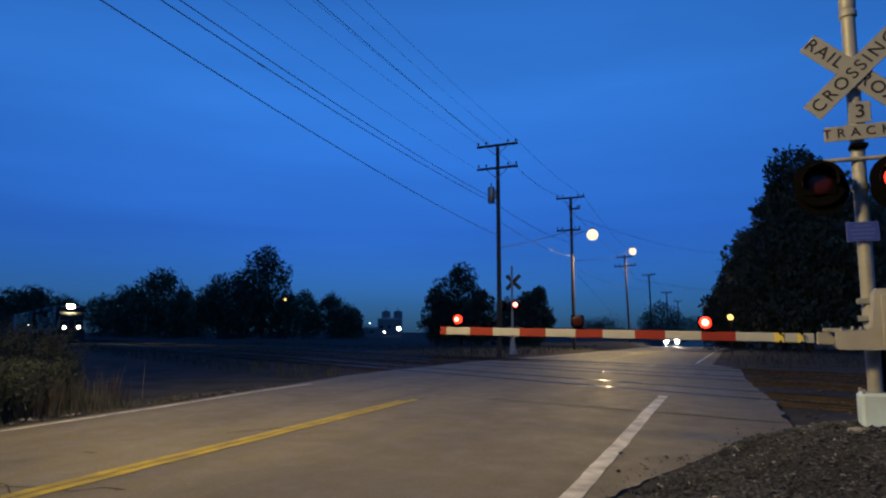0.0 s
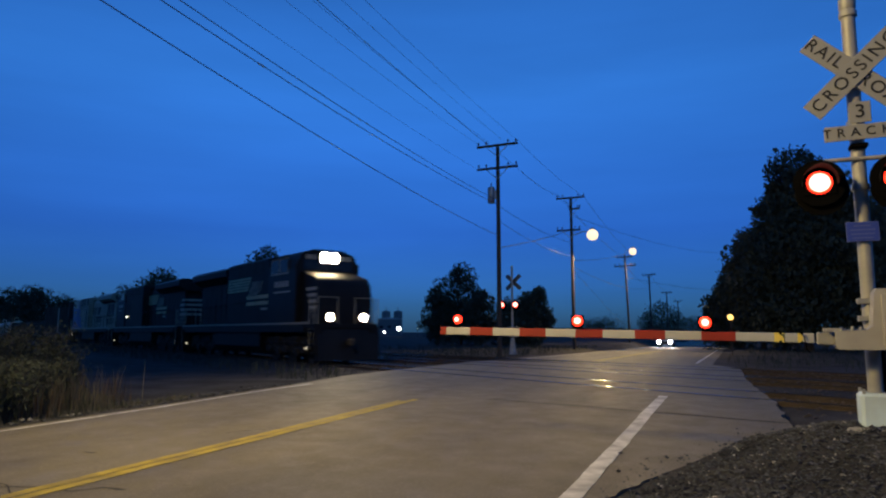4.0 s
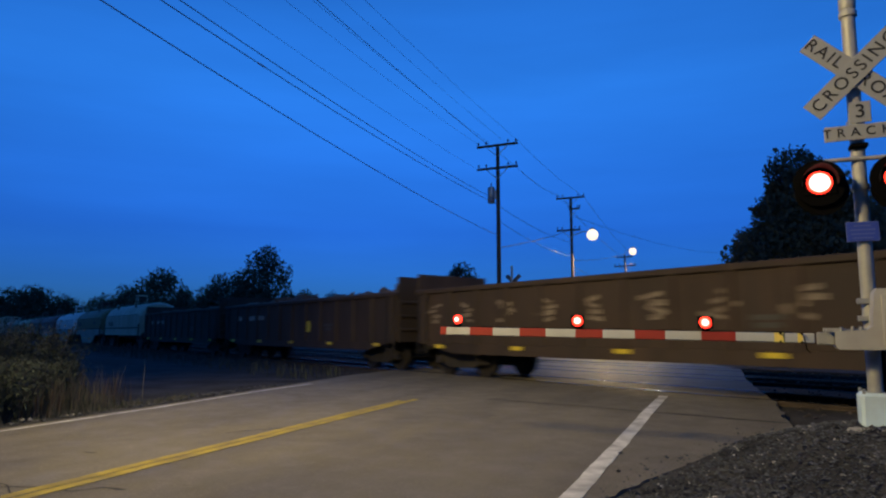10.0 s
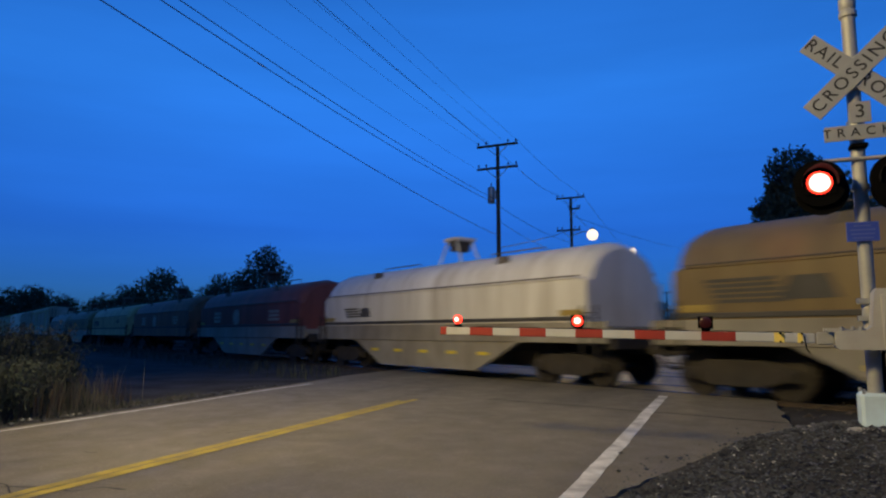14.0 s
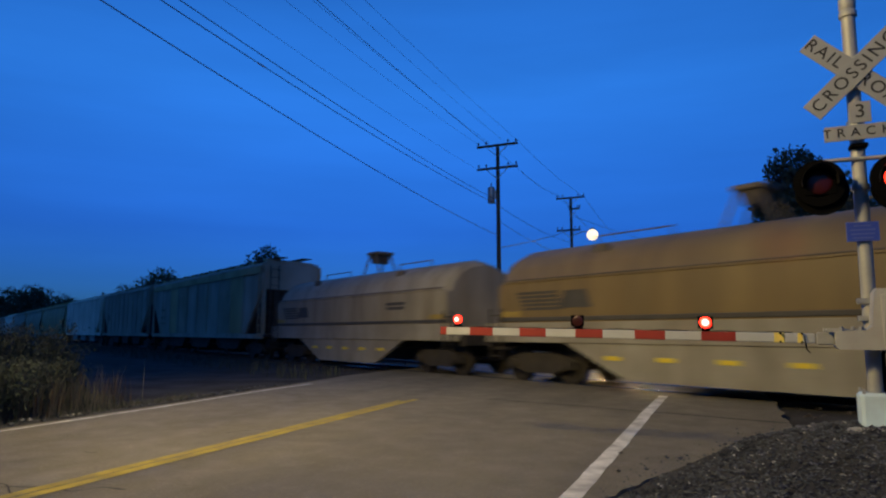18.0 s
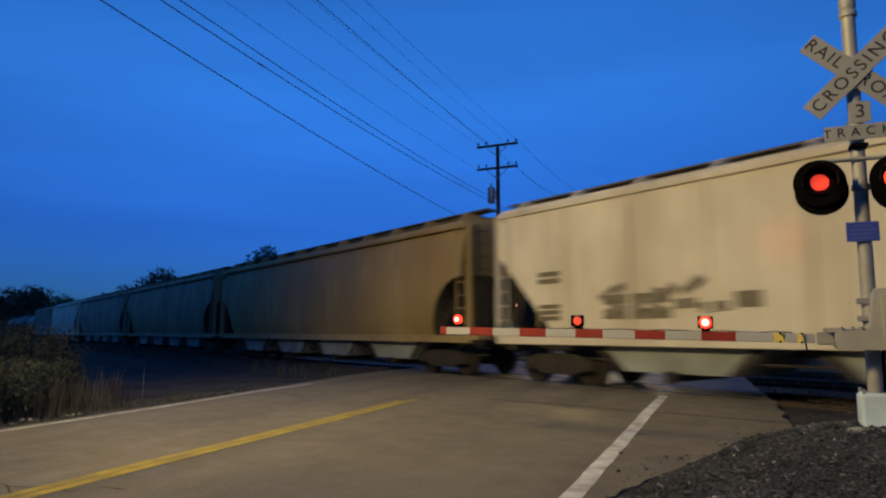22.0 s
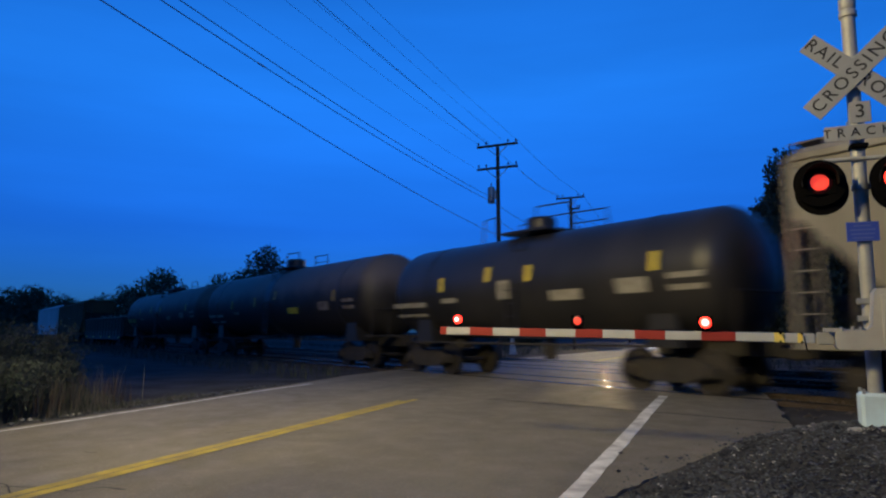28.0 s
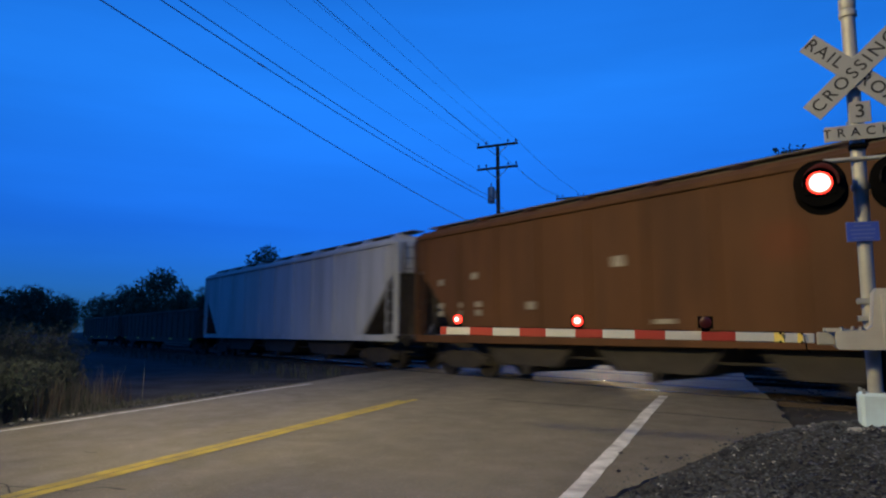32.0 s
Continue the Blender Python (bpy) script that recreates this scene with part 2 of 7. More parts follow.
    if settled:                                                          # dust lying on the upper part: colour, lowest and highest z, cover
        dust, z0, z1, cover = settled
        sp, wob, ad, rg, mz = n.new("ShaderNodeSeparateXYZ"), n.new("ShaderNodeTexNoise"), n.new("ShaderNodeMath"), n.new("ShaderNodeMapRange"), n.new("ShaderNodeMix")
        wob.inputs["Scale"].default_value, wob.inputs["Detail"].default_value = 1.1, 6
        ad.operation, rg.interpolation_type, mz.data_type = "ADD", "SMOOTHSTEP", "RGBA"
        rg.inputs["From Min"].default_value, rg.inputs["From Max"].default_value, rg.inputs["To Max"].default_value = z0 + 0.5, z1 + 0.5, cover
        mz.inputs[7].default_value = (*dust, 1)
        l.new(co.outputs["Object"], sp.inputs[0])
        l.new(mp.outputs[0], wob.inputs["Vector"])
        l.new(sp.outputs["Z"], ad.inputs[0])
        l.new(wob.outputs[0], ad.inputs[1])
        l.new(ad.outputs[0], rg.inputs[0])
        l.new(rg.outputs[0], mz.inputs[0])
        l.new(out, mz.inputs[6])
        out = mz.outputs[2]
    l.new(out, b.inputs["Base Color"])
    if bump:
        bp = n.new("ShaderNodeBump")
        bp.inputs["Strength"].default_value, bp.inputs["Distance"].default_value = bump, 0.01
        l.new(small.outputs[0], bp.inputs["Height"])
        l.new(bp.outputs[0], b.inputs["Normal"])
    return m


def glow(name, colour, strength):
    m = bpy.data.materials.new(name)
    m.use_nodes = True
    b = m.node_tree.nodes["Principled BSDF"]
    b.inputs["Base Color"].default_value = (*colour, 1)
    b.inputs["Emission Color"].default_value = (*colour, 1)
    b.inputs["Emission Strength"].default_value = strength
    return m


def asphalt(name, colour, dark):
    """Worn road surface: pale and dark stone grains, wheel-track streaks along the road and scattered wear."""
    m = shade(name, colour, 0.6, var=0.10, scale=0.5, fine=70, bump=0.5, spec=0.14)
    n, l = m.node_tree.nodes, m.node_tree.links
    b = n["Principled BSDF"]
    base = b.inputs["Base Color"].links[0].from_socket
    co = n.new("ShaderNodeTexCoord")
    turn, scl = n.new("ShaderNodeMapping"), n.new("ShaderNodeMapping")
    turn.inputs["Rotation"].default_value = (0, 0, radians(24))
    scl.inputs["Scale"].default_value = (1.1, 0.10, 1)
    l.new(co.outputs["Object"], turn.inputs[0])
    l.new(turn.outputs[0], scl.inputs[0])

    def speck(vector, scale, detail, lo, hi, amount):
        t, r = n.new("ShaderNodeTexNoise"), n.new("ShaderNodeMapRange")
        t.inputs["Scale"].default_value, t.inputs["Detail"].default_value = scale, detail
        r.inputs["From Min"].default_value, r.inputs["From Max"].default_value, r.inputs["To Max"].default_value = lo, hi, amount
        l.new(vector, t.inputs["Vector"])
        l.new(t.outputs[0], r.inputs[0])
        return r.outputs[0]

    for fac, tone in ((speck(scl.outputs[0], 1.0, 3, 0.45, 0.75, 0.5), dark), (speck(turn.outputs[0], 0.9, 6, 0.52, 0.75, 0.35), dark),
                      (speck(turn.outputs[0], 55.0, 2, 0.55, 0.75, 0.75), dark), (speck(turn.outputs[0], 38.0, 2, 0.58, 0.75, 0.6), tuple(1.9 * c for c in colour))):
        mx = n.new("ShaderNodeMix")
        mx.data_type = "RGBA"
        mx.inputs[7].default_value = (*tone, 1)
        l.new(fac, mx.inputs[0])
        l.new(base, mx.inputs[6])
        base = mx.outputs[2]
    l.new(base, b.inputs["Base Color"])
    rr = speck(turn.outputs[0], 2.5, 5, 0.3, 0.7, 0.25)
    ad = n.new("ShaderNodeMath")
    ad.inputs[1].default_value = 0.52
    l.new(rr, ad.inputs[0])
    l.new(ad.outputs[0], b.inputs["Roughness"])
    return m


M = {
    "asphalt": asphalt("asphalt", (0.170, 0.152, 0.116), (0.075, 0.068, 0.058)),
    "patch": shade("patched_asphalt", (0.040, 0.038, 0.036), 0.9, var=0.3, scale=2, fine=60, bump=0.5),
    "white_line": shade("worn_white_paint", (0.60, 0.59, 0.56), 0.7, var=0.22, scale=5, fine=60, bump=0.3, dirt=(0.16, 0.15, 0.14), dirt_amount=0.7),
    "yellow_line": shade("worn_yellow_paint", (0.36, 0.275, 0.030), 0.7, var=0.22, scale=5, fine=40, bump=0.3, dirt=(0.17, 0.14, 0.07), dirt_amount=0.8),
    "soil": shade("dry_soil", (0.054, 0.053, 0.056), 0.97, var=0.4, scale=0.9, fine=22, bump=1.0, dirt=(0.042, 0.040, 0.034), dirt_amount=0.7, spec=0.05),
    "ballast": shade("ballast_stone", (0.066, 0.055, 0.048), 0.9, var=0.4, scale=2, fine=25, bump=0.8, random_tone=0.3),
    "gravel": shade("gravel_stone", (0.064, 0.068, 0.080), 0.95, var=0.45, scale=1.6, fine=30, bump=0.5, island_tone=0.6, spec=0.2),
    "chalk": shade("pale_limestone", (0.27, 0.265, 0.26), 0.85, var=0.25, scale=20, fine=60, bump=0.3, island_tone=0.4),
    "rail": shade("rail_steel", (0.06, 0.044, 0.035), 0.65, 0.3, var=0.25, scale=3, fine=40, bump=0.2),
    "rail_top": shade("polished_rail_head", (0.42, 0.405, 0.39), 0.10, 1.0, var=0.1, scale=2, fine=20, bump=0.0),
    "tie": shade("creosoted_timber", (0.032, 0.024, 0.019), 0.92, var=0.35, scale=5, fine=50, bump=0.7, random_tone=0.3),
    "rubber": shade("flangeway_rubber", (0.02, 0.02, 0.02), 0.85, var=0.2),
    "concrete": shade("weathered_concrete", (0.33, 0.32, 0.30), 0.9, var=0.2, scale=4, fine=50, bump=0.5, dirt=(0.12, 0.11, 0.1), dirt_amount=0.5),
    "silver": shade("aluminium_paint", (0.36, 0.36, 0.35), 0.5, 0.2, var=0.12, scale=6, fine=60, bump=0.15, dirt=(0.22, 0.2, 0.17), dirt_amount=0.4),
    "white_box": shade("white_enamel", (0.38, 0.37, 0.355), 0.5, var=0.08, scale=4, fine=40, bump=0.1, dirt=(0.25, 0.22, 0.18), dirt_amount=0.4),
    "base_white": shade("fresh_white_paint", (0.58, 0.74, 0.86), 0.5, var=0.1, scale=4, fine=40, bump=0.1, dirt=(0.3, 0.28, 0.25), dirt_amount=0.4),
    "sign_white": shade("reflective_white_sheet", (0.275, 0.28, 0.29), 0.55, var=0.05, scale=5, fine=80, bump=0.05),
    "sign_black": shade("black_lettering", (0.015, 0.015, 0.015), 0.6, var=0.1, bump=0),
    "sign_blue": shade("blue_sign_sheet", (0.02, 0.05, 0.35), 0.5, var=0.08, bump=0.05),
    "sign_grey": shade("faded_print", (0.07, 0.10, 0.36), 0.6, var=0.1, bump=0),
    "black": shade("black_painted_metal", (0.0035, 0.0033, 0.0035), 0.9, var=0.2, bump=0.1, spec=0.05),
    "visor": shade("dull_black_visor", (0.010, 0.009, 0.009), 0.8, var=0.2, bump=0.1, spec=0.1),
    "arm_red": shade("red_reflective_tape", (0.26, 0.022, 0.014), 0.5, var=0.08, scale=5, bump=0.05),
    "arm_white": shade("white_reflective_tape", (0.40, 0.415, 0.45), 0.5, var=0.06, scale=5, bump=0.05, dirt=(0.35, 0.33, 0.3), dirt_amount=0.4),
    "pole": shade("weathered_pole_timber", (0.055, 0.042, 0.034), 0.9, var=0.3, scale=3, fine=30, bump=0.6, stretch=(4, 4, 0.3)),
    "wire": shade("cable_sheath", (0.02, 0.02, 0.022), 0.7, var=0.1, bump=0),
    "galv": shade("galvanised_steel", (0.35, 0.36, 0.37), 0.5, 0.7, var=0.15, bump=0.1),
    "galv_dull": shade("bare_sign_back", (0.09, 0.08, 0.08), 0.6, 0.3, var=0.15, bump=0.1),
    "porcelain": shade("brown_porcelain", (0.08, 0.04, 0.03), 0.25, var=0.1, bump=0),
    "bark": shade("tree_bark", (0.06, 0.045, 0.035), 0.95, var=0.3, scale=6, fine=30, bump=0.8, stretch=(3, 3, 0.5)),
    "leaf": shade("dark_foliage", (0.041, 0.051, 0.035), 0.75, var=0.45, scale=0.7, fine=6, bump=0, spec=0.2),
    "leaf_b": shade("olive_foliage", (0.062, 0.070, 0.046), 0.75, var=0.45, scale=0.7, fine=6, bump=0, spec=0.2),
    "weed_leaf": shade("grey_green_weed_leaf", (0.050, 0.063, 0.054), 0.85, var=0.25, scale=1.2, fine=10, bump=0, spec=0.2),
    "seed_head": shade("russet_seed_heads", (0.064, 0.047, 0.045), 0.9, var=0.4, scale=2, fine=10, bump=0, spec=0.2),
    "grass": shade("green_weeds", (0.046, 0.057, 0.050), 0.85, var=0.5, scale=1.2, fine=10, bump=0, spec=0.2),
    "straw": shade("dry_grass", (0.092, 0.088, 0.087), 0.9, var=0.4, scale=1.5, fine=10, bump=0, spec=0.2),
    "under": shade("grimy_running_gear", (0.028, 0.025, 0.023), 0.8, 0.1, var=0.4, scale=4, fine=30, bump=0.4, dirt=(0.050, 0.039, 0.029), dirt_amount=0.6),
    "wheel": shade("worn_wheel_steel", (0.045, 0.039, 0.034), 0.6, 0.5, var=0.25, scale=5, fine=30, bump=0.2),
    "glass": shade("dark_cab_glass", (0.012, 0.015, 0.02), 0.08, var=0.05, bump=0),
    "chrome": shade("reflector_chrome", (0.8, 0.8, 0.8), 0.12, 1.0, var=0.03, bump=0),
    "loco_black": shade("black_locomotive_paint", (0.009, 0.008, 0.007), 0.55, spec=0.28, var=0.3, scale=1.2, fine=25, bump=0.1, dirt=(0.017, 0.0135, 0.010), dirt_amount=0.5, stretch=(1, 1, 0.5)),
    "loco_white": shade("white_stripe_paint", (0.36, 0.33, 0.27), 0.55, var=0.15, scale=3, bump=0.05),
    "loco_cream": shade("cream_locomotive_paint", (0.32, 0.285, 0.215), 0.5, var=0.18, scale=1.3, fine=25, bump=0.1, dirt=(0.16, 0.122, 0.072), dirt_amount=0.6, stretch=(1.5, 1.5, 0.4), streak=0.5, streak_colour=(0.12, 0.1, 0.07)),
    "loco_blue": shade("blue_locomotive_paint", (0.042, 0.072, 0.22), 0.45, var=0.12, scale=1.0, fine=25, bump=0.1, dirt=(0.12, 0.12, 0.14), dirt_amount=0.35),
    "loco_gold": shade("gold_locomotive_paint", (0.42, 0.27, 0.05), 0.5, var=0.1, bump=0.05),
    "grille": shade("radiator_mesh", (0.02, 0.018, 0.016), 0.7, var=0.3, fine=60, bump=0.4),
    "boxrust": shade("rusty_bulkhead_brown", (0.052, 0.033, 0.026), 0.8, var=0.3, scale=1.5, fine=25, bump=0.25, dirt=(0.04, 0.03, 0.026), dirt_amount=0.6, stretch=(2, 2, 0.5), streak=0.7, streak_colour=(0.02, 0.015, 0.012)),
    "gon_brown": shade("gondola_brown", (0.046, 0.029, 0.019), 0.8, var=0.3, scale=1.2, fine=22, bump=0.25, dirt=(0.035, 0.026, 0.02), dirt_amount=0.7, stretch=(1.5, 1.5, 0.5), streak=0.7, streak_colour=(0.02, 0.015, 0.012)),
    "gon_dark": shade("gondola_black", (0.035, 0.032, 0.03), 0.8, var=0.3, scale=1.2, fine=22, bump=0.25, dirt=(0.07, 0.045, 0.03), dirt_amount=0.6, stretch=(1.5, 1.5, 0.5)),
    "sill_grey": shade("dark_grey_sill_paint", (0.06, 0.062, 0.066), 0.8, var=0.25, scale=1.2, fine=22, bump=0.2),
    "mark_white": shade("faded_white_stencil", (0.26, 0.24, 0.20), 0.7, var=0.3, scale=5, bump=0.0),
    "mark_faint": shade("faded_spray_paint", (0.24, 0.20, 0.155), 0.8, var=0.35, scale=6, bump=0.0, dirt=(0.07, 0.045, 0.03), dirt_amount=0.7),
    "smudge": shade("worn_grey_spray", (0.16, 0.145, 0.12), 0.8, var=0.3, scale=5, bump=0.0, dirt=(0.30, 0.27, 0.21), dirt_amount=0.6),
    "mark_yellow": shade("yellow_reflective_stripe", (0.62, 0.48, 0.04), 0.45, var=0.1, bump=0.0),
    "amber_glint": shade("amber_lamp_glint", (0.75, 0.58, 0.14), 0.4, var=0.1, bump=0.0),
    "mark_old": shade("faded_yellow_stripe", (0.30, 0.215, 0.05), 0.6, var=0.25, scale=4, bump=0.0),
    "mark_grime": shade("worn_grey_stencil", (0.16, 0.14, 0.10), 0.75, var=0.35, scale=6, bump=0.0),
    "mark_dark": shade("dark_grey_stencil", (0.05, 0.048, 0.045), 0.7, var=0.2, bump=0.0),
    "coil_cream": shade("cream_hood_paint", (0.43, 0.385, 0.29), 0.6, var=0.12, scale=1.0, fine=25, bump=0.1, dirt=(0.27, 0.20, 0.12), dirt_amount=0.5, stretch=(2, 2, 0.25), streak=0.4, streak_colour=(0.2, 0.15, 0.09)),
    "coil_gold": shade("yellowed_cream_hood_paint", (0.42, 0.325, 0.165), 0.6, var=0.12, scale=1.0, fine=25, bump=0.1, dirt=(0.24, 0.15, 0.06), dirt_amount=0.55, stretch=(2, 2, 0.25), streak=0.6, streak_colour=(0.17, 0.095, 0.04)),
    "coil_white": shade("white_hood_paint", (0.64, 0.63, 0.61), 0.6, var=0.1, scale=1.0, fine=25, bump=0.1, dirt=(0.38, 0.36, 0.32), dirt_amount=0.4, stretch=(2, 2, 0.25), streak=0.4, streak_colour=(0.2, 0.15, 0.09)),
    "coil_tan": shade("tan_hood_paint", (0.185, 0.134, 0.060), 0.6, var=0.15, scale=1.0, fine=25, bump=0.1, dirt=(0.13, 0.085, 0.038), dirt_amount=0.5, stretch=(2, 2, 0.25), streak=0.55, streak_colour=(0.1, 0.075, 0.045)),
    "coil_dust": shade("dusty_hood_paint", (0.27, 0.245, 0.195), 0.65, var=0.18, scale=1.0, fine=25, bump=0.1, dirt=(0.16, 0.12, 0.07), dirt_amount=0.6, stretch=(2, 2, 0.25), streak=0.55, streak_colour=(0.1, 0.075, 0.045)),
    "coil_red": shade("oxide_red_hood_paint", (0.20, 0.055, 0.04), 0.65, var=0.2, scale=1.0, fine=25, bump=0.1, dirt=(0.08, 0.035, 0.025), dirt_amount=0.5, stretch=(2, 2, 0.25)),
    "coil_brown": shade("rust_brown_hood_paint", (0.22, 0.085, 0.045), 0.65, var=0.25, scale=1.0, fine=25, bump=0.1, dirt=(0.08, 0.04, 0.03), dirt_amount=0.6, stretch=(2, 2, 0.25)),
    "bay": shade("dull_hopper_bay_paint", (0.25, 0.28, 0.275), 0.75, var=0.25, scale=1.5, fine=25, bump=0.1, dirt=(0.11, 0.10, 0.08), dirt_amount=0.7),
    "belly": shade("pale_grey_frame_paint", (0.255, 0.24, 0.205), 0.7, var=0.15, scale=1.5, fine=25, bump=0.1, dirt=(0.16, 0.13, 0.09), dirt_amount=0.6, streak=0.55, streak_colour=(0.13, 0.11, 0.08)),
    "hop_white": shade("white_hopper_paint", (0.70, 0.655, 0.555), 0.6, var=0.1, scale=0.9, fine=25, bump=0.08, dirt=(0.34, 0.28, 0.19), dirt_amount=0.6, stretch=(0.8, 0.8, 0.55), streak=0.35, streak_colour=(0.22, 0.17, 0.1)),
    "hop_grey": shade("grey_hopper_paint", (0.30, 0.28, 0.24), 0.6, var=0.12, scale=0.9, fine=25, bump=0.08, dirt=(0.15, 0.11, 0.06), dirt_amount=0.8, stretch=(0.8, 0.8, 0.55), streak=0.75, streak_colour=(0.1, 0.085, 0.065)),
    "hop_tan": shade("tan_hopper_paint", (0.325, 0.288, 0.215), 0.6, var=0.14, scale=0.9, fine=25, bump=0.08, dirt=(0.17, 0.130, 0.076), dirt_amount=0.85, stretch=(0.8, 0.8, 0.55), streak=0.75, streak_colour=(0.1, 0.085, 0.065)),
    "hop_stain": shade("rust_stained_white_paint", (0.36, 0.325, 0.27), 0.65, var=0.16, scale=0.9, fine=25, bump=0.08, dirt=(0.26, 0.18, 0.08), dirt_amount=0.6, stretch=(0.7, 0.7, 0.6), streak=0.7, streak_colour=(0.15, 0.125, 0.09)),
    "loco_buff": shade("buff_stripe_paint", (0.46, 0.38, 0.21), 0.55, var=0.2, scale=3, bump=0.05),
    "hop_ochre": shade("ochre_grey_hopper_paint", (0.32, 0.262, 0.162), 0.6, var=0.18, scale=1.2, fine=25, bump=0.08, dirt=(0.19, 0.132, 0.053), dirt_amount=0.85, stretch=(0.8, 0.8, 0.6), streak=0.75, streak_colour=(0.1, 0.085, 0.065)),
    "hop_mustard": shade("mustard_stained_hopper_paint", (0.345, 0.262, 0.122), 0.6, var=0.14, scale=0.9, fine=25, bump=0.08, dirt=(0.26, 0.165, 0.05), dirt_amount=0.8, stretch=(0.8, 0.8, 0.55), streak=0.5, streak_colour=(0.14, 0.10, 0.05)),
    "hop_gold": shade("ochre_stained_paint", (0.40, 0.325, 0.165), 0.65, var=0.14, scale=1.1, fine=25, bump=0.08, dirt=(0.28, 0.185, 0.062), dirt_amount=0.9, stretch=(0.8, 0.8, 0.5), streak=0.5, streak_colour=(0.2, 0.13, 0.05)),
    "hop_umber": shade("umber_stained_paint", (0.32, 0.265, 0.19), 0.65, var=0.16, scale=0.9, fine=25, bump=0.08, dirt=(0.18, 0.11, 0.035), dirt_amount=0.9, stretch=(0.7, 0.7, 0.7)),
    "hop_dust": shade("dusty_grey_hopper_paint", (0.325, 0.286, 0.222), 0.6, var=0.14, scale=0.9, fine=25, bump=0.08, dirt=(0.17, 0.135, 0.09), dirt_amount=0.8, stretch=(0.8, 0.8, 0.55), streak=0.65, streak_colour=(0.11, 0.1, 0.085)),
    "hop_brown": shade("mineral_brown_hopper_paint", (0.100, 0.046, 0.019), 0.78, spec=0.25, var=0.12, scale=0.9, fine=25, bump=0.08, dirt=(0.056, 0.030, 0.016), dirt_amount=0.6, stretch=(1.2, 1.2, 0.4), streak=0.5, streak_colour=(0.035, 0.02, 0.013)),
    "hop_pale": shade("pale_blue_grey_hopper_paint", (0.45, 0.47, 0.50), 0.6, var=0.1, scale=0.9, fine=25, bump=0.08, dirt=(0.30, 0.28, 0.26), dirt_amount=0.4, stretch=(1.5, 1.5, 0.2), streak=0.4, streak_colour=(0.2, 0.2, 0.2)),
    # dark steel; in hopper ends and recesses the colour carries the shade
    "recess": shade("dark_steel_recess_shade", (0.05, 0.042, 0.036), 0.85, var=0.3, bump=0.2),
    "roof_dark": shade("grimy_roof_steel", (0.10, 0.085, 0.07), 0.8, var=0.3, scale=1.5, bump=0.2),
    "tank_black": shade("black_tank_paint", (0.018, 0.018, 0.020), 0.42, var=0.25, scale=1.0, fine=20, bump=0.05, dirt=(0.042, 0.038, 0.037), dirt_amount=0.5, stretch=(1, 1, 0.6)),
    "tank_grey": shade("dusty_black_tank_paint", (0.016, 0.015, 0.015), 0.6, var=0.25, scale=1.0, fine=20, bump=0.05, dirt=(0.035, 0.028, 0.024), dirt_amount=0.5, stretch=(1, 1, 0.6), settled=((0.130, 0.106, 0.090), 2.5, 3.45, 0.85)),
    "scrap": shade("rusty_scrap_load", (0.075, 0.055, 0.042), 0.8, var=0.4, scale=2, fine=15, bump=0.4),
    "car_paint": shade("dark_blue_car_paint", (0.03, 0.04, 0.07), 0.3, 0.2, var=0.05, bump=0, coat=0.5),
    "tyre": shade("tyre_rubber", (0.015, 0.015, 0.015), 0.85, var=0.1, bump=0.1),
    "brickwall": shade("far_building_wall", (0.16, 0.15, 0.15), 0.9, var=0.15, scale=1.0, bump=0.1),
    "red_on": glow("lit_red_lens", (1.0, 0.03, 0.015), 5.0),
    "red_core": glow("lit_red_lens_core", (1.0, 0.34, 0.30), 6.0),
    "red_dim": glow("fading_red_lens", (1.0, 0.06, 0.035), 0.9),
    "red_off": shade("unlit_red_lens", (0.035, 0.002, 0.002), 0.35, var=0.1, bump=0),
    "headlight": glow("headlight_beam_lens", (1.0, 0.88, 0.62), 260.0),
    "ditch": glow("ditch_light_lens", (1.0, 0.88, 0.62), 160.0),
    "car_light": glow("car_headlight_lens", (0.95, 0.97, 1.0), 900.0),
    "street_glow": glow("street_lamp_lens", (1.0, 0.84, 0.56), 1.7),
    "amber_glow": glow("amber_lamp_lens", (1.0, 0.60, 0.16), 3.0),
    "white_glow": glow("white_yard_lamp_lens", (0.95, 1.0, 0.95), 40.0),
    "walk_lamp": glow("walkway_lamp_lens", (0.92, 1.0, 0.90), 5.0),
    "step_glow": glow("step_light_lens", (1.0, 0.92, 0.7), 1.0),
}

# ---- ground, road and tracks
def on_road(r, q, lift=0.0):
    p = RD * r + RQ * q
    return (p.x, p.y, road_z(r) + lift)


GRID = []


def surface_z(x, y):
    """Height of the ground sheet between its grid points."""
    xs, ys = GRID
    i, j = int(np.searchsorted(xs, x)) - 1, int(np.searchsorted(ys, y)) - 1
    u, v = (x - xs[i]) / (xs[i + 1] - xs[i]), (y - ys[j]) / (ys[j + 1] - ys[j])
    lo = ground_z(xs[i], ys[j]) * (1 - u) + ground_z(xs[i + 1], ys[j]) * u
    hi = ground_z(xs[i], ys[j + 1]) * (1 - u) + ground_z(xs[i + 1], ys[j + 1]) * u
    return lo * (1 - v) + hi * v


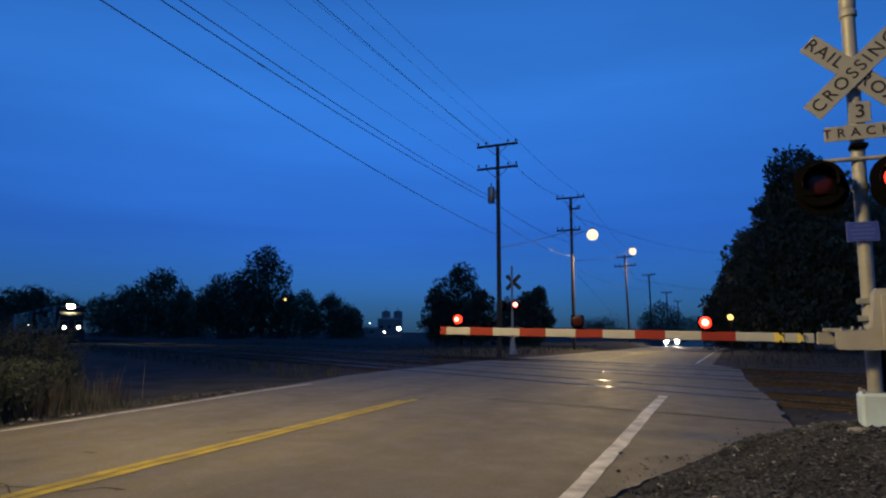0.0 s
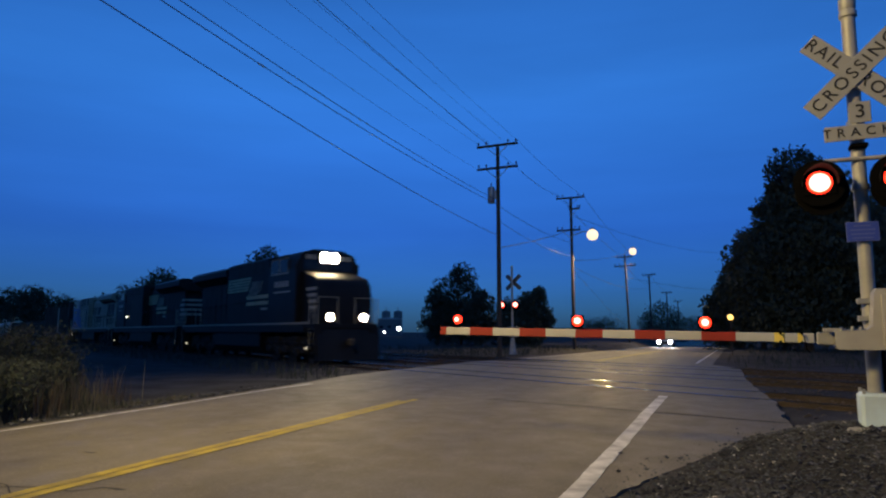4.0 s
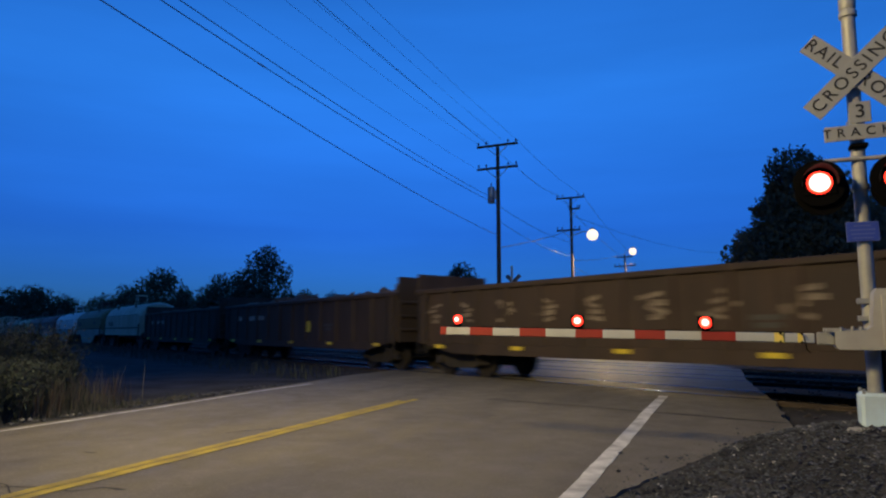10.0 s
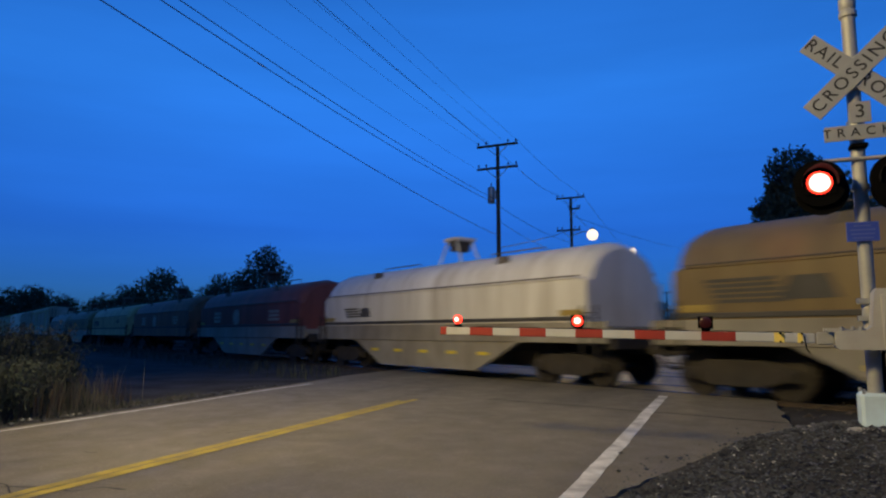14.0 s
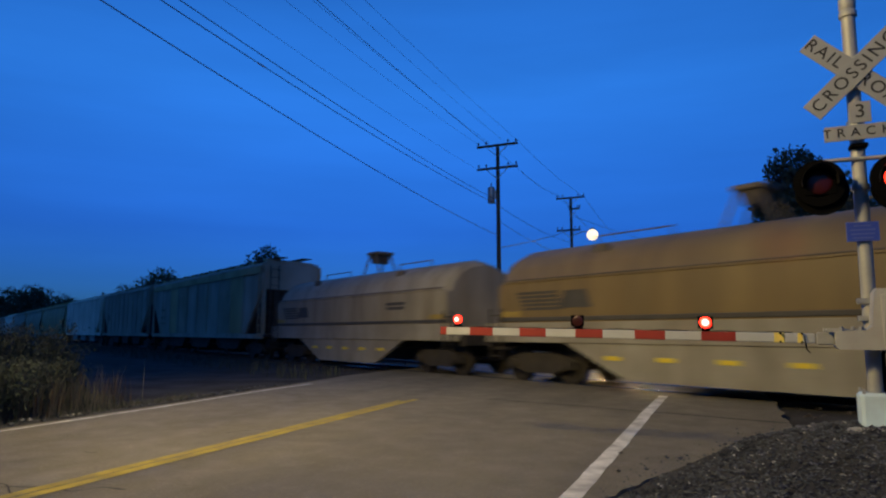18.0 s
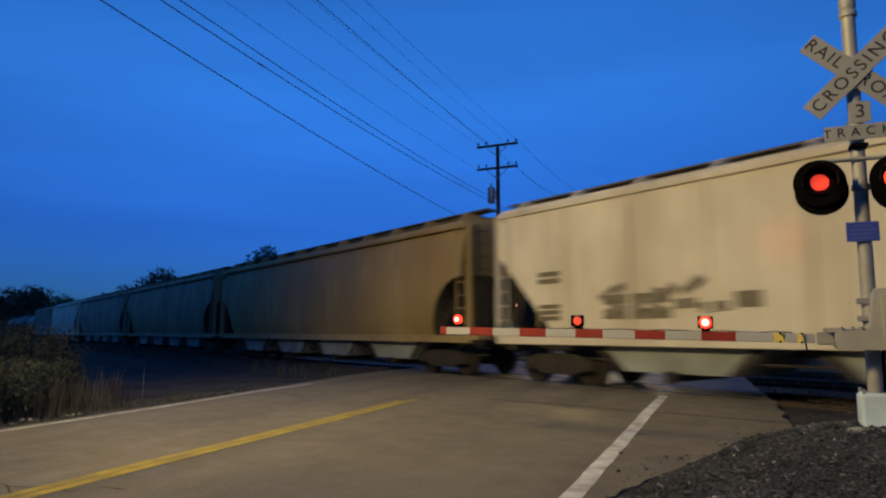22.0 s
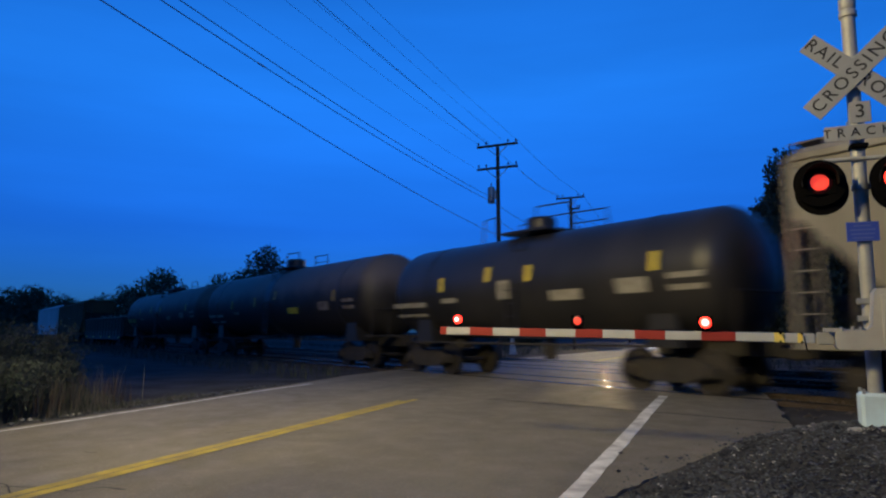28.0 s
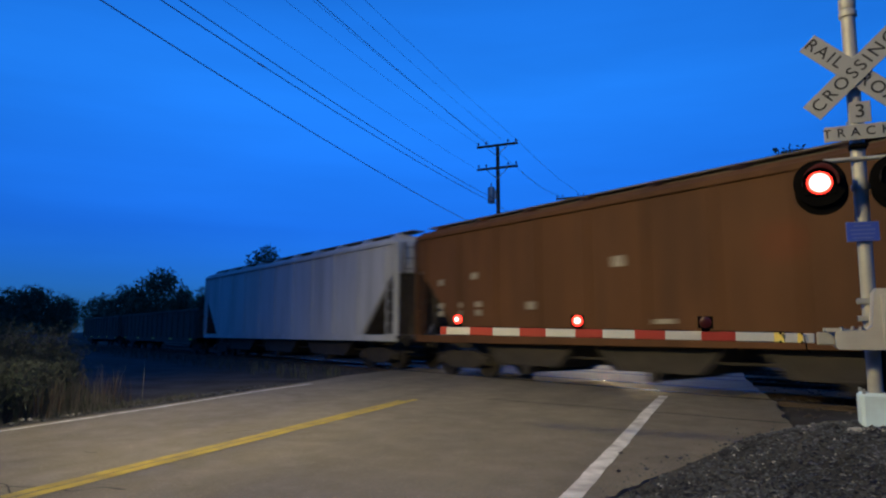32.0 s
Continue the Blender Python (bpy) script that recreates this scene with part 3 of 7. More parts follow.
def ground():
    def steps(lo, hi, n, near):
        return [math.copysign(near * math.sinh(abs(u) * math.asinh((hi if u > 0 else -lo) / near)), u) for u in np.linspace(-1, 1, n)]
    xs, ys = steps(-2500, 2500, 360, 7.0), steps(-2500, 2500, 360, 7.0)
    ys = [y + 9 for y in ys]
    GRID.extend((xs, ys))
    vs = [(x, y, ground_z(x, y)) for y in ys for x in xs]
    w = len(xs)
    fs = [(j * w + i, j * w + i + 1, (j + 1) * w + i + 1, (j + 1) * w + i) for j in range(len(ys) - 1) for i in range(w - 1)]
    solid("ground", Geo().add(vs, fs), M["soil"], "dark weedy soil around the railway crossing", "ground", "structure")


def edge_right(r):
    wob = 0.12 * noise.noise((r * 0.9, 3, 0)) + 0.08 * noise.noise((r * 2.7, 7, 0)) + 0.05 * noise.noise((r * 7.0, 9, 0))
    return -1.05 + 1.72 * smooth(5.5, 11.2, r) - 0.5 * smooth(11.2, 22, r) - 1.1 * smooth(24, 30, r) - 0.3 * smooth(4, 0, r) + wob


def edge_left(r):
    return -9.95 - 0.7 * smooth(12, 18, r) + 0.08 * noise.noise((r * 0.8, 1, 0))


def road():
    rs = [-40, -25, -15, -10, -7] + list(np.arange(-5, 14, 0.12)) + list(np.arange(14, 34, 0.4)) + list(np.geomspace(34.5, 420, 40))
    g = Geo()
    vs, fs, cols = [], [], 13
    for r in rs:
        a, b = edge_left(r), edge_right(r)
        for i in range(cols):
            q = a + (b - a) * i / (cols - 1)
            x, y, z = on_road(r, q)
            vs.append((x, y, z - 0.03 * ((q + 5.8) / 5) ** 2 * (1 - smooth(9, 12, r) * (1 - smooth(27, 30, r)))))
    for j in range(len(rs) - 1):
        for i in range(cols - 1):
            k = j * cols + i
            fs.append((k, k + 1, k + cols + 1, k + cols))
    n = len(vs)
    vs += [(x, y, z - 0.15) for x, y, z in vs]
    for j in range(len(rs) - 1):
        for i in (0, cols - 1):
            k = j * cols + i
            fs.append((k, k + cols, k + cols + n, k + n))
    g.add(vs, fs)
    solid("road", g, M["asphalt"], "worn two-lane asphalt road over the crossing", "road", "structure")

    marks = thing("road_markings", "worn painted lines on the asphalt road", "road marking", kind="structure")
    for k, (q0, q1, r0, r1, mat, lab) in enumerate((
            (-1.46, -1.28, -4, 14.2, "white_line", "worn white edge line"),
            (-5.985, -5.845, -4, 11.6, "yellow_line", "worn yellow centre line"),
            (-5.815, -5.67, -4, 11.8, "yellow_line", "worn yellow centre line"),
            (-9.74, -9.63, -4, 14.0, "white_line", "faint white edge line"),
            (-1.62, -1.50, 30, 200, "white_line", "far white edge line"),
            (-6.02, -5.87, 30, 200, "yellow_line", "far yellow centre line"),
            (-5.78, -5.63, 30, 200, "yellow_line", "far yellow centre line"),
            (-9.74, -9.62, 31, 200, "white_line", "far white edge line"))):
        g = Geo()
        rr = list(np.arange(r0, r1, 0.3)) if r1 < 40 else list(np.geomspace(r0, r1, 60))
        crown = lambda q, r: -0.03 * ((q + 5.8) / 5) ** 2 * (1 - smooth(9, 12, r) * (1 - smooth(27, 30, r)))
        vs, fs = [], []
        for r in rr:
            w = 0.018 * noise.noise((r * 2.3, q0, 0))
            for q in (q0 + w, q1 + w + 0.012 * noise.noise((r * 4.1, q1, 2))):
                x, y, z = on_road(r, q)
                vs.append((x, y, z + crown(q, r) + 0.006))
        fs = [(2 * i, 2 * i + 1, 2 * i + 3, 2 * i + 2) for i in range(len(rr) - 1)]
        part("painted_line", g.add(vs, fs), M[mat], marks, lab)

    # cracks and saw cuts filled with tar
    tar = thing("tar_joints", "dark tar-filled cracks across the asphalt", "road crack", kind="structure")
    rng = random.Random(5)

    def crack(a, b, width, bend, steps=40, mat="patch"):
        a, b = Vector((*a, 0)), Vector((*b, 0))
        side = Vector((-(b - a).y, (b - a).x, 0)).normalized()
        vs = []
        for i in range(steps + 1):
            k = i / steps
            p = a.lerp(b, k) + side * bend * noise.noise((k * 6, a.x * 3, b.y))
            w = width * (0.5 + 0.8 * abs(noise.noise((k * 11, a.y, 4))))
            for s in (-1, 1):
                u = p + side * s * w
                r, q = u.dot(RD), u.dot(RQ)
                vs.append((u.x, u.y, road_z(r) - 0.03 * ((q + 5.8) / 5) ** 2 * (1 - smooth(9, 12, r)) + 0.005))
        part("tar_joint", Geo().add(vs, [(2 * i, 2 * i + 1, 2 * i + 3, 2 * i + 2) for i in range(steps)]), M[mat], tar)

    crack((0.88, 12.9), (5.05, 9.75), 0.055, 0.05, 40, "rubber")
    crack((-6.0, 7.7), (-3.3, 5.6), 0.016, 0.3)
    crack((-4.6, 6.3), (-2.9, 6.1), 0.02, 0.25)
    crack((-3.0, 9.2), (-2.2, 9.6), 0.02, 0.15, 12)
    for _ in range(13):
        r, q = rng.uniform(5, 13), rng.uniform(-9.4, -1.8)
        p = RD * r + RQ * q
        crack((p.x, p.y), (p.x + rng.uniform(0.05, 0.28), p.y + rng.uniform(-0.1, 0.06)), rng.uniform(0.008, 0.022), 0.05, 6)


RAIL_PROFILE = [(-0.07, -0.17), (0.07, -0.17), (0.07, -0.155), (0.012, -0.13), (0.012, -0.045), (0.036, -0.035), (0.036, -0.004), (0.028, 0.0), (-0.028, 0.0), (-0.036, -0.004), (-0.036, -0.035), (-0.012, -0.045), (-0.012, -0.13), (-0.07, -0.155)]


def tracks():
    turn = pose(0, 0, 0, 0, 0, math.degrees(math.atan2(TD.y, TD.x)))
    tie = Geo().box((0, 0, -0.215), (0.22, 2.6, 0.17), ch=0.012).mesh("tie")
    for k, d in enumerate(TRACKS):
        t = thing("track", "railway track of steel rails on timber ties and ballast", "railway track", "tracks over the crossing", "structure", Matrix.Translation(TN * d) @ turn)
        for y in (-0.7525, 0.7525):
            g = Geo().prism([(y + a, b) for a, b in RAIL_PROFILE], "x", -900, 160)
            part("rail", g, M["rail"], t)
            crown = [(y + 0.008 * i, 0.012 - (0.008 * i) ** 2 / 0.5) for i in range(-4, 5)]
            part("rail_head", Geo().prism([(y - 0.032, -0.004)] + crown + [(y + 0.032, -0.004)], "x", -900, 160), M["rail_top"], t, "polished rail head")
        for i in range(-110, 40):
            x = i * 0.55
            p = TN * d + TD * x
            if edge_left(p.dot(RD)) + 0.2 < p.dot(RQ) < edge_right(p.dot(RD)) - 0.2:
                continue
            part("tie", tie, M["tie"], t, "", pose(x, random.uniform(-0.05, 0.05), random.uniform(-0.012, 0.012), 0, 0, random.uniform(-1.5, 1.5)))
    # rubber flangeways beside the rails where the road crosses
    fl = thing("flangeways", "black rubber flangeway strips beside the rails in the road", "crossing surface", kind="structure")
    for d in TRACKS:
        for y in (-0.7525, 0.7525):
            for side, w in ((-0.085, 0.09), (0.085, 0.09)):
                c = TN * (d + y + side)
                # the stretch of this line that lies on the road
                q_t = TD.dot(RQ)
                q_c = c.dot(RQ)
                s0, s1 = sorted(((-10.4 - q_c) / q_t, ((0.35 if d < 15 else 0.1) - q_c) / q_t))
                g = Geo().box(((s0 + s1) / 2, 0, -0.006), (s1 - s0, w, 0.02), ch=0.003)
                part("flangeway_strip", g, M["rubber"], fl, "", Matrix.Translation(c) @ turn)


def rocks(name, label, material, spots, category):
    """Many small stones joined; spots: (x, y, z, size)."""
    vs, fs = [], []
    base = [(1, 0, 0), (-0.6, 0.8, 0), (-0.5, -0.9, 0.1), (0.1, 0.1, 0.75), (0.3, 0.7, 0.4), (0.2, -0.1, -0.5)]
    tri = [(0, 4, 3), (4, 1, 3), (1, 2, 3), (2, 0, 3), (0, 5, 4), (4, 5, 1), (1, 5, 2), (2, 5, 0)]
    for x, y, z, s in spots:
        a, k = random.uniform(0, 6.28), len(vs)
        ca, sa, e = math.cos(a), math.sin(a), random.uniform(0.6, 1.4)
        for p, q, h in base:
            j = random.uniform(0.75, 1.25)
            vs.append((x + s * j * (p * ca - q * sa * e), y + s * j * (p * sa + q * ca * e), z + s * j * h * 0.8))
        fs += [(a1 + k, b1 + k, c1 + k) for a1, b1, c1 in tri]
    me = bpy.data.meshes.new(name)
    me.from_pydata(vs, [], fs)
    return solid(name, me, material, label, category, "stuff")


def loose_stones():
    rng = random.Random(11)
    spots = []
    while len(spots) < 62000:                                             # shoulder gravel beside the road and round the gate mast
        r, q = rng.uniform(3.0, 12.0), rng.uniform(-1.2, 6.5)
        if q < edge_right(r) + 0.02 + 0.30 * rng.random() ** 2 - (0.75 * rng.random() ** 2 if rng.random() < 0.09 else 0):
            continue
        p = RD * r + RQ * q
        if p.dot(TN) > 10.3 or p.y < 3.6:
            continue
        s = 0.006 + 0.016 * rng.random() ** 2 + (0.018 if rng.random() < 0.04 else 0)
        z = surface_z(p.x, p.y) if q > edge_right(r) else max(surface_z(p.x, p.y), road_z(r) - 0.028)
        spots.append((p.x, p.y, z + 0.004 + s * 0.35, s))
    rocks("gravel", "loose grey gravel and broken stone on the road shoulder", M["gravel"], spots, "gravel")
    spots = []
    while len(spots) < 900:
        r, q = rng.uniform(3.0, 12.0), rng.uniform(-1.0, 5.0)
        p = RD * r + RQ * q
        if q < edge_right(r) + 0.15 or p.dot(TN) > 10.0 or p.y < 3.8:
            continue
        s = rng.uniform(0.010, 0.026)
        spots.append((p.x, p.y, surface_z(p.x, p.y) + s * 0.4, s))
    rocks("pale_stones", "pale limestone chips scattered over the shoulder gravel", M["chalk"], spots, "gravel")
    spots = []
    for x, y, s in ((-4.62, 7.15, 0.05), (-4.35, 7.25, 0.035), (-4.1, 7.0, 0.05), (-4.02, 7.55, 0.04), (-3.95, 7.62, 0.04), (-3.8, 7.75, 0.05), (-3.7, 7.8, 0.04), (-3.15, 8.45, 0.04), (-2.7, 9.1, 0.05), (-2.35, 9.4, 0.04)):
        p = RD * (x * RD.x + y * RD.y) + RQ * (edge_left(x * RD.x + y * RD.y) - rng.uniform(0.25, 0.7))
        for _ in range(3):
            spots.append((p.x + rng.gauss(0, 0.09), p.y + rng.gauss(0, 0.09), ground_z(p.x, p.y) + 0.03, s * rng.uniform(0.5, 1.0)))
    p = RD * 7.76 + RQ * -1.25
    rocks("road_pebble", "dark stone lying on the white edge line", M["patch"], [(p.x, p.y, road_z(7.76) + 0.010, 0.03)], "stone")
    rocks("verge_litter", "pale scraps of litter and stone on the verge", M["chalk"], spots, "litter")
    spots = []
    for d in TRACKS:
        for _ in range(7000):
            s = rng.uniform(-62, 18)
            n = d + rng.gauss(0, 1.25)
            p = TN * n + TD * s
            r, q = p.dot(RD), p.dot(RQ)
            if edge_left(r) - 0.1 < q < edge_right(r) + 0.15:
                continue
            z = -0.17 + 0.10 * (1 - smooth(1.1, 2.2, abs(n - d))) if abs(n - d) < 2.2 else ground_z(p.x, p.y)
            if abs(abs(n - d) - 0.7525) < 0.08:
                continue
            spots.append((p.x, p.y, max(z, ground_z(p.x, p.y)) + rng.uniform(-0.03, 0.03), rng.uniform(0.03, 0.06)))
    rocks("ballast", "dark grey crushed-stone ballast along the tracks", M["ballast"], spots, "ballast")
    spots = []
    for _ in range(700):                                                 # rubble along the left verge
        r = rng.uniform(2, 14)
        q = edge_left(r) - abs(rng.gauss(0.1, 0.5)) - 0.05
        p = RD * r + RQ * q
        spots.append((p.x, p.y, ground_z(p.x, p.y) + 0.01, rng.uniform(0.012, 0.05)))
    rocks("verge_rubble", "pale rubble and litter stones along the road verge", M["gravel"], spots, "gravel")


# ---- the crossing gate
MAST = Vector((4.47, 6.85, 0.0))
BASE_Z = 0.30


def facing(at, yaw=0.0):
    """A pose at a place whose local -y faces back along the road and whose x runs across the road to the right."""
    return Matrix.Translation(at) @ pose(0, 0, 0, 0, 0, -24.0 + yaw)


def flash_lamp(parent, at, away, lens=0.122):
    """Round flasher with background disc, hood and a made-up turning lens drum for the flash; returns the globe."""
    R = 0.255
    face = pose(0, 0, 0, 90 if away < 0 else -90, 0, 0)
    g = Geo().lathe([(0.145, -0.01), (R, -0.01), (R, 0.006), (0.145, 0.006), (0.145, -0.01)], 40)
    disc = part("background_disc", g, M["black"], parent, "round black background disc", at @ pose(0, 0.03, -0.085) @ face)
    at = at @ pose(-0.02, 0, 0.0)
    lens_at = pose(-0.02, 0.085, 0.03)
    part("lamp_shield", Geo().lathe([(0.155, -0.006), (0.25, -0.006), (0.25, 0.006), (0.155, 0.006), (0.155, -0.006)], 36, lens_at @ pose(0, 0, 0.02)), M["black"], disc, "black shield round the lens")
    housing = Geo().lathe([(0.0, -0.26), (0.12, -0.26), (0.185, -0.16), (0.188, -0.008), (0.18, -0.008), (0.178, -0.14), (0.0, -0.24)], 32)
    part("lamp_housing", housing, M["black"], disc, "", lens_at)
    hood, n = Geo(), 22
    vs, fs = [], []
    for i in range(n + 1):
        a = radians(-12 + 204 * i / n)
        for rad, dep in ((0.165, 0.0), (0.172, 0.26 - 0.10 * abs(math.cos(a))), (0.166, 0.26 - 0.10 * abs(math.cos(a))), (0.160, 0.0)):
            vs.append((rad * math.cos(a), rad * math.sin(a), dep))
    for i in range(n):
        k = 4 * i
        fs += [(k, k + 1, k + 5, k + 4), (k + 1, k + 2, k + 6, k + 5), (k + 2, k + 3, k + 7, k + 6)]
    part("visor", Geo().add(vs, fs), M["visor"], disc, "", lens_at)
    globe = new("flash_drum")
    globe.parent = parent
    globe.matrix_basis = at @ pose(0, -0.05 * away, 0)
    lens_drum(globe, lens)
    return globe


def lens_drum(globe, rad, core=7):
    """Made-up drum in place of switching: lit, fading and dark lenses round one upright axle."""
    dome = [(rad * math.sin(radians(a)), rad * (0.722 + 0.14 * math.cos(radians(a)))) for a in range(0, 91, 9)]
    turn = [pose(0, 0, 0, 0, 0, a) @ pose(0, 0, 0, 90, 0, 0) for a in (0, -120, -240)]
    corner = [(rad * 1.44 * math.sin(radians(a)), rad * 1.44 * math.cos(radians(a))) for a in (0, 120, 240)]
    part("drum", Geo().prism(corner, "z", -rad * 1.05, rad * 1.05), M["black"], globe, "made-up black three-sided carrier that turns the lenses to flash")
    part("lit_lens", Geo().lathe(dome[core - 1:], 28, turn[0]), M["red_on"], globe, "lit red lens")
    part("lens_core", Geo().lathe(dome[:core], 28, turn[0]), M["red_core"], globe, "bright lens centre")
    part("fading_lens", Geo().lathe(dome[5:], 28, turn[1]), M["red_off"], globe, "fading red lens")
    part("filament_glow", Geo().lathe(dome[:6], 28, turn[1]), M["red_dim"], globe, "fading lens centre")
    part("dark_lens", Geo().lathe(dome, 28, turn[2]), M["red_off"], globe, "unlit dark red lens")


def crossbuck(parent, at, sign_count=True, sheet="sign_white"):
    half, wid = 0.59, 0.2286
    for text, ang, dy in (("RAILROAD", -44, 0.0), ("CROSSING", 44, -0.022)):
        turn = at @ pose(0, dy, 0) @ pose(0, 0, 0, 0, -ang, 0)
        blade = part("crossbuck_blade", Geo().box((0, 0, 0), (2 * half, 0.012, wid), ch=0.003), M[sheet], parent, "white blade with black letters", turn)
        if text == "RAILROAD":
            for word, x in (("RAIL", -0.37), ("ROAD", 0.37)):
                writing("lettering", word, 0.135, M["sign_black"], blade, pose(x, -0.0085, 0, 90, 0, 0), 1.22)
        else:
            writing("lettering", text, 0.135, M["sign_black"], blade, pose(0, -0.0085, 0, 90, 0, 0), 1.30)
    if sign_count:
        up = part("track_sign_top", Geo().box((0, 0, -0.46), (0.20, 0.010, 0.23), ch=0.003), M["sign_white"], parent, "small white sign with black 3", at @ pose(0.02, -0.05, 0))
        writing("lettering", "3", 0.15, M["sign_black"], up, pose(0, -0.0075, -0.455, 90, 0, 0))
        low = part("track_sign", Geo().box((0.0, 0, -0.675), (0.71, 0.010, 0.165), ch=0.003), M["sign_white"], parent, "white sign with black TRACKS", at @ pose(0.03, -0.05, 0))
        writing("lettering", "TRACKS", 0.095, M["sign_black"], low, pose(0, -0.0075, -0.675, 90, 0, 0), 1.75)


GLOBES = []
RED_STRIPES = ((4.405, 4.308), (3.99, 3.667), (3.324, 2.978), (2.623, 2.288), (1.932, 1.583), (1.212, 0.85))


def near_gate():
    at = facing(Vector((MAST.x, MAST.y, BASE_Z))) @ pose(0, 0, 0, 0, 0.4, 0)
    gate = thing("crossing_gate", "silver railway crossing signal with lowered red-white gate arm", "crossing gate", "crossing signals", at=at)
    H = 4.70
    g = Geo().tube((0, 0, 0.30), (0, 0, H - 0.25), 0.070, n=24)
    part("mast", g, M["silver"], gate, "silver-painted steel mast")
    part("mast_cap", Geo().lathe([(0.0, H + 0.02), (0.06, H), (0.085, H - 0.05), (0.085, H - 0.15), (0.075, H - 0.17), (0.09, H - 0.2), (0.09, H - 0.25), (0.07, H - 0.27)], 24), M["silver"], gate)
    g = Geo().box((0, 0, 0.18), (0.31, 0.31, 0.36), ch=0.03)
    base = part("base_casting", g, M["base_white"], gate, "white-painted base casting")
    for x in (-0.12, 0.12):
        for y in (-0.12, 0.12):
            part("anchor_bolt", Geo().tube((x, y, 0.35), (x, y, 0.40), 0.016, n=8), M["galv"], base)
    part("footing", Geo().box((0, 0, -0.2), (0.62, 0.62, 0.44), ch=0.03), M["concrete"], gate, "grey concrete footing")
    for z in (0.34, 3.22, 3.62, 2.52):
        part("clamp", Geo().lathe([(0.071, z - 0.03), (0.088, z - 0.03), (0.088, z + 0.03), (0.071, z + 0.03)], 20), M["galv"], gate)
    crossbuck(gate, pose(0.0, -0.115, 3.765))
    # flasher crossarm and pair of lamps
    arm_z = 2.82
    arm = Geo().line([(-0.37, -0.16, arm_z - 0.12), (-0.37, -0.10, arm_z - 0.02), (-0.33, -0.09, arm_z), (0.27, -0.06, arm_z), (0.31, -0.10, arm_z - 0.02), (0.31, -0.16, arm_z - 0.12)], 0.024, 10)
    part("lamp_crossarm", arm, M["silver"], gate, "galvanised lamp crossarm")
    part("junction_box", Geo().box((0.0, -0.04, arm_z + 0.14), (0.17, 0.17, 0.05), ch=0.012), M["black"], gate)
    for x, phase in ((-0.39, 0), (0.31, 1)):
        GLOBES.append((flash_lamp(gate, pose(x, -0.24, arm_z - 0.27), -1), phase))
    for x in (-0.39, 0.31):
        back = part("rear_flasher", Geo().lathe([(0, -0.02), (0.10, -0.01), (0.125, 0.0), (0.16, 0.0), (0.16, -0.16), (0.0, -0.2)], 24, pose(x, 0.10, arm_z - 0.27, -90, 0, 0)), M["black"], gate, "flasher facing the tracks")
        part("rear_lens", Geo().lathe([(0, 0.03), (0.07, 0.022), (0.115, 0.004)], 20, pose(x, 0.10, arm_z - 0.27, -90, 0, 0)), M["red_on"], back, "lit red lens")
    beam = at @ Vector((-0.04, 0.30, arm_z - 0.27))
    lamp("rear_flasher_beam", "SPOT", beam, 170, (1.0, 0.05, 0.02), 0.06, beam + Vector((1.54, 4.46, 0.07)), 13, 1.0)
    # blue notice
    sign = part("notice_plate", Geo().box((-0.025, -0.10, 2.03), (0.285, 0.008, 0.195), ch=0.003), M["sign_blue"], gate, "blue emergency notice plate")
    part("border", Geo().box((-0.025, -0.099, 2.03), (0.30, 0.006, 0.21), ch=0.003), M["sign_grey"], sign)
    for i, w in enumerate((0.16, 0.23, 0.22, 0.19)):
        part("print_line", Geo().box((-0.025, -0.1055, 2.092 - 0.043 * i), (w, 0.002, 0.014)), M["sign_grey"], sign)
    # gate mechanism
    mech = part("gate_mechanism", Geo().prism([(-0.36, 0.83), (-0.33, 0.80), (0.42, 0.80), (0.42, 1.42), (0.03, 1.42), (0.0, 1.38), (-0.03, 1.04), (-0.08, 1.00), (-0.36, 0.985)], "y", -0.30, -0.08), M["white_box"], gate, "white gate mechanism housing")
    part("cover", Geo().box((0.22, -0.312, 1.10), (0.34, 0.024, 0.52), ch=0.01), M["white_box"], mech)
    part("hinge_bar", Geo().tube((-0.28, -0.2, 0.995), (-0.04, -0.2, 1.005), 0.012), M["galv"], mech)
    for x, z in ((-0.13, 0.985), (-0.20, 0.985), (-0.30, 0.98)):
        part("bolt", Geo().tube((x, -0.25, z), (x, -0.25, z + 0.05), 0.016, n=8), M["galv"], mech)
    for z in (1.30, 1.12):
        part("mast_clamp", Geo().box((-0.02, -0.06, z), (0.20, 0.06, 0.06), ch=0.008), M["galv"], mech)
    # arm: local frame along -x
    a0 = Vector((-0.44, -0.2, 0.91))
    tilt = pose(0, 0, 0, 0, 0.72, 0)
    span = 4.405
    frame_ = Matrix.Translation(a0) @ tilt
    root = part("arm_bracket", Geo().box((0.0, 0, 0), (0.16, 0.08, 0.13), ch=0.01).box((0.08, 0, 0.09), (0.2, 0.05, 0.04)).tube((0.02, -0.09, 0.08), (0.02, 0.09, 0.08), 0.02), M["silver"], gate, "steel arm bracket", frame_)
    for x in (-0.22, -0.42):
        for z in (-0.045, 0.045):
            part("bolt", Geo().tube((x, -0.06, z), (x, -0.035, z), 0.013, n=8), M["black"], root)
    bar = part("gate_arm", Geo().box((-span / 2 - 0.05, 0, 0), (span - 0.1, 0.034, 0.100), ch=0.008), M["arm_white"], gate, "red and white striped gate arm", frame_)
    for hi, lo in RED_STRIPES:
        part("red_stripe", Geo().box((-(hi + lo) / 2, 0, 0), (hi - lo, 0.038, 0.103), ch=0.008), M["arm_red"], bar)
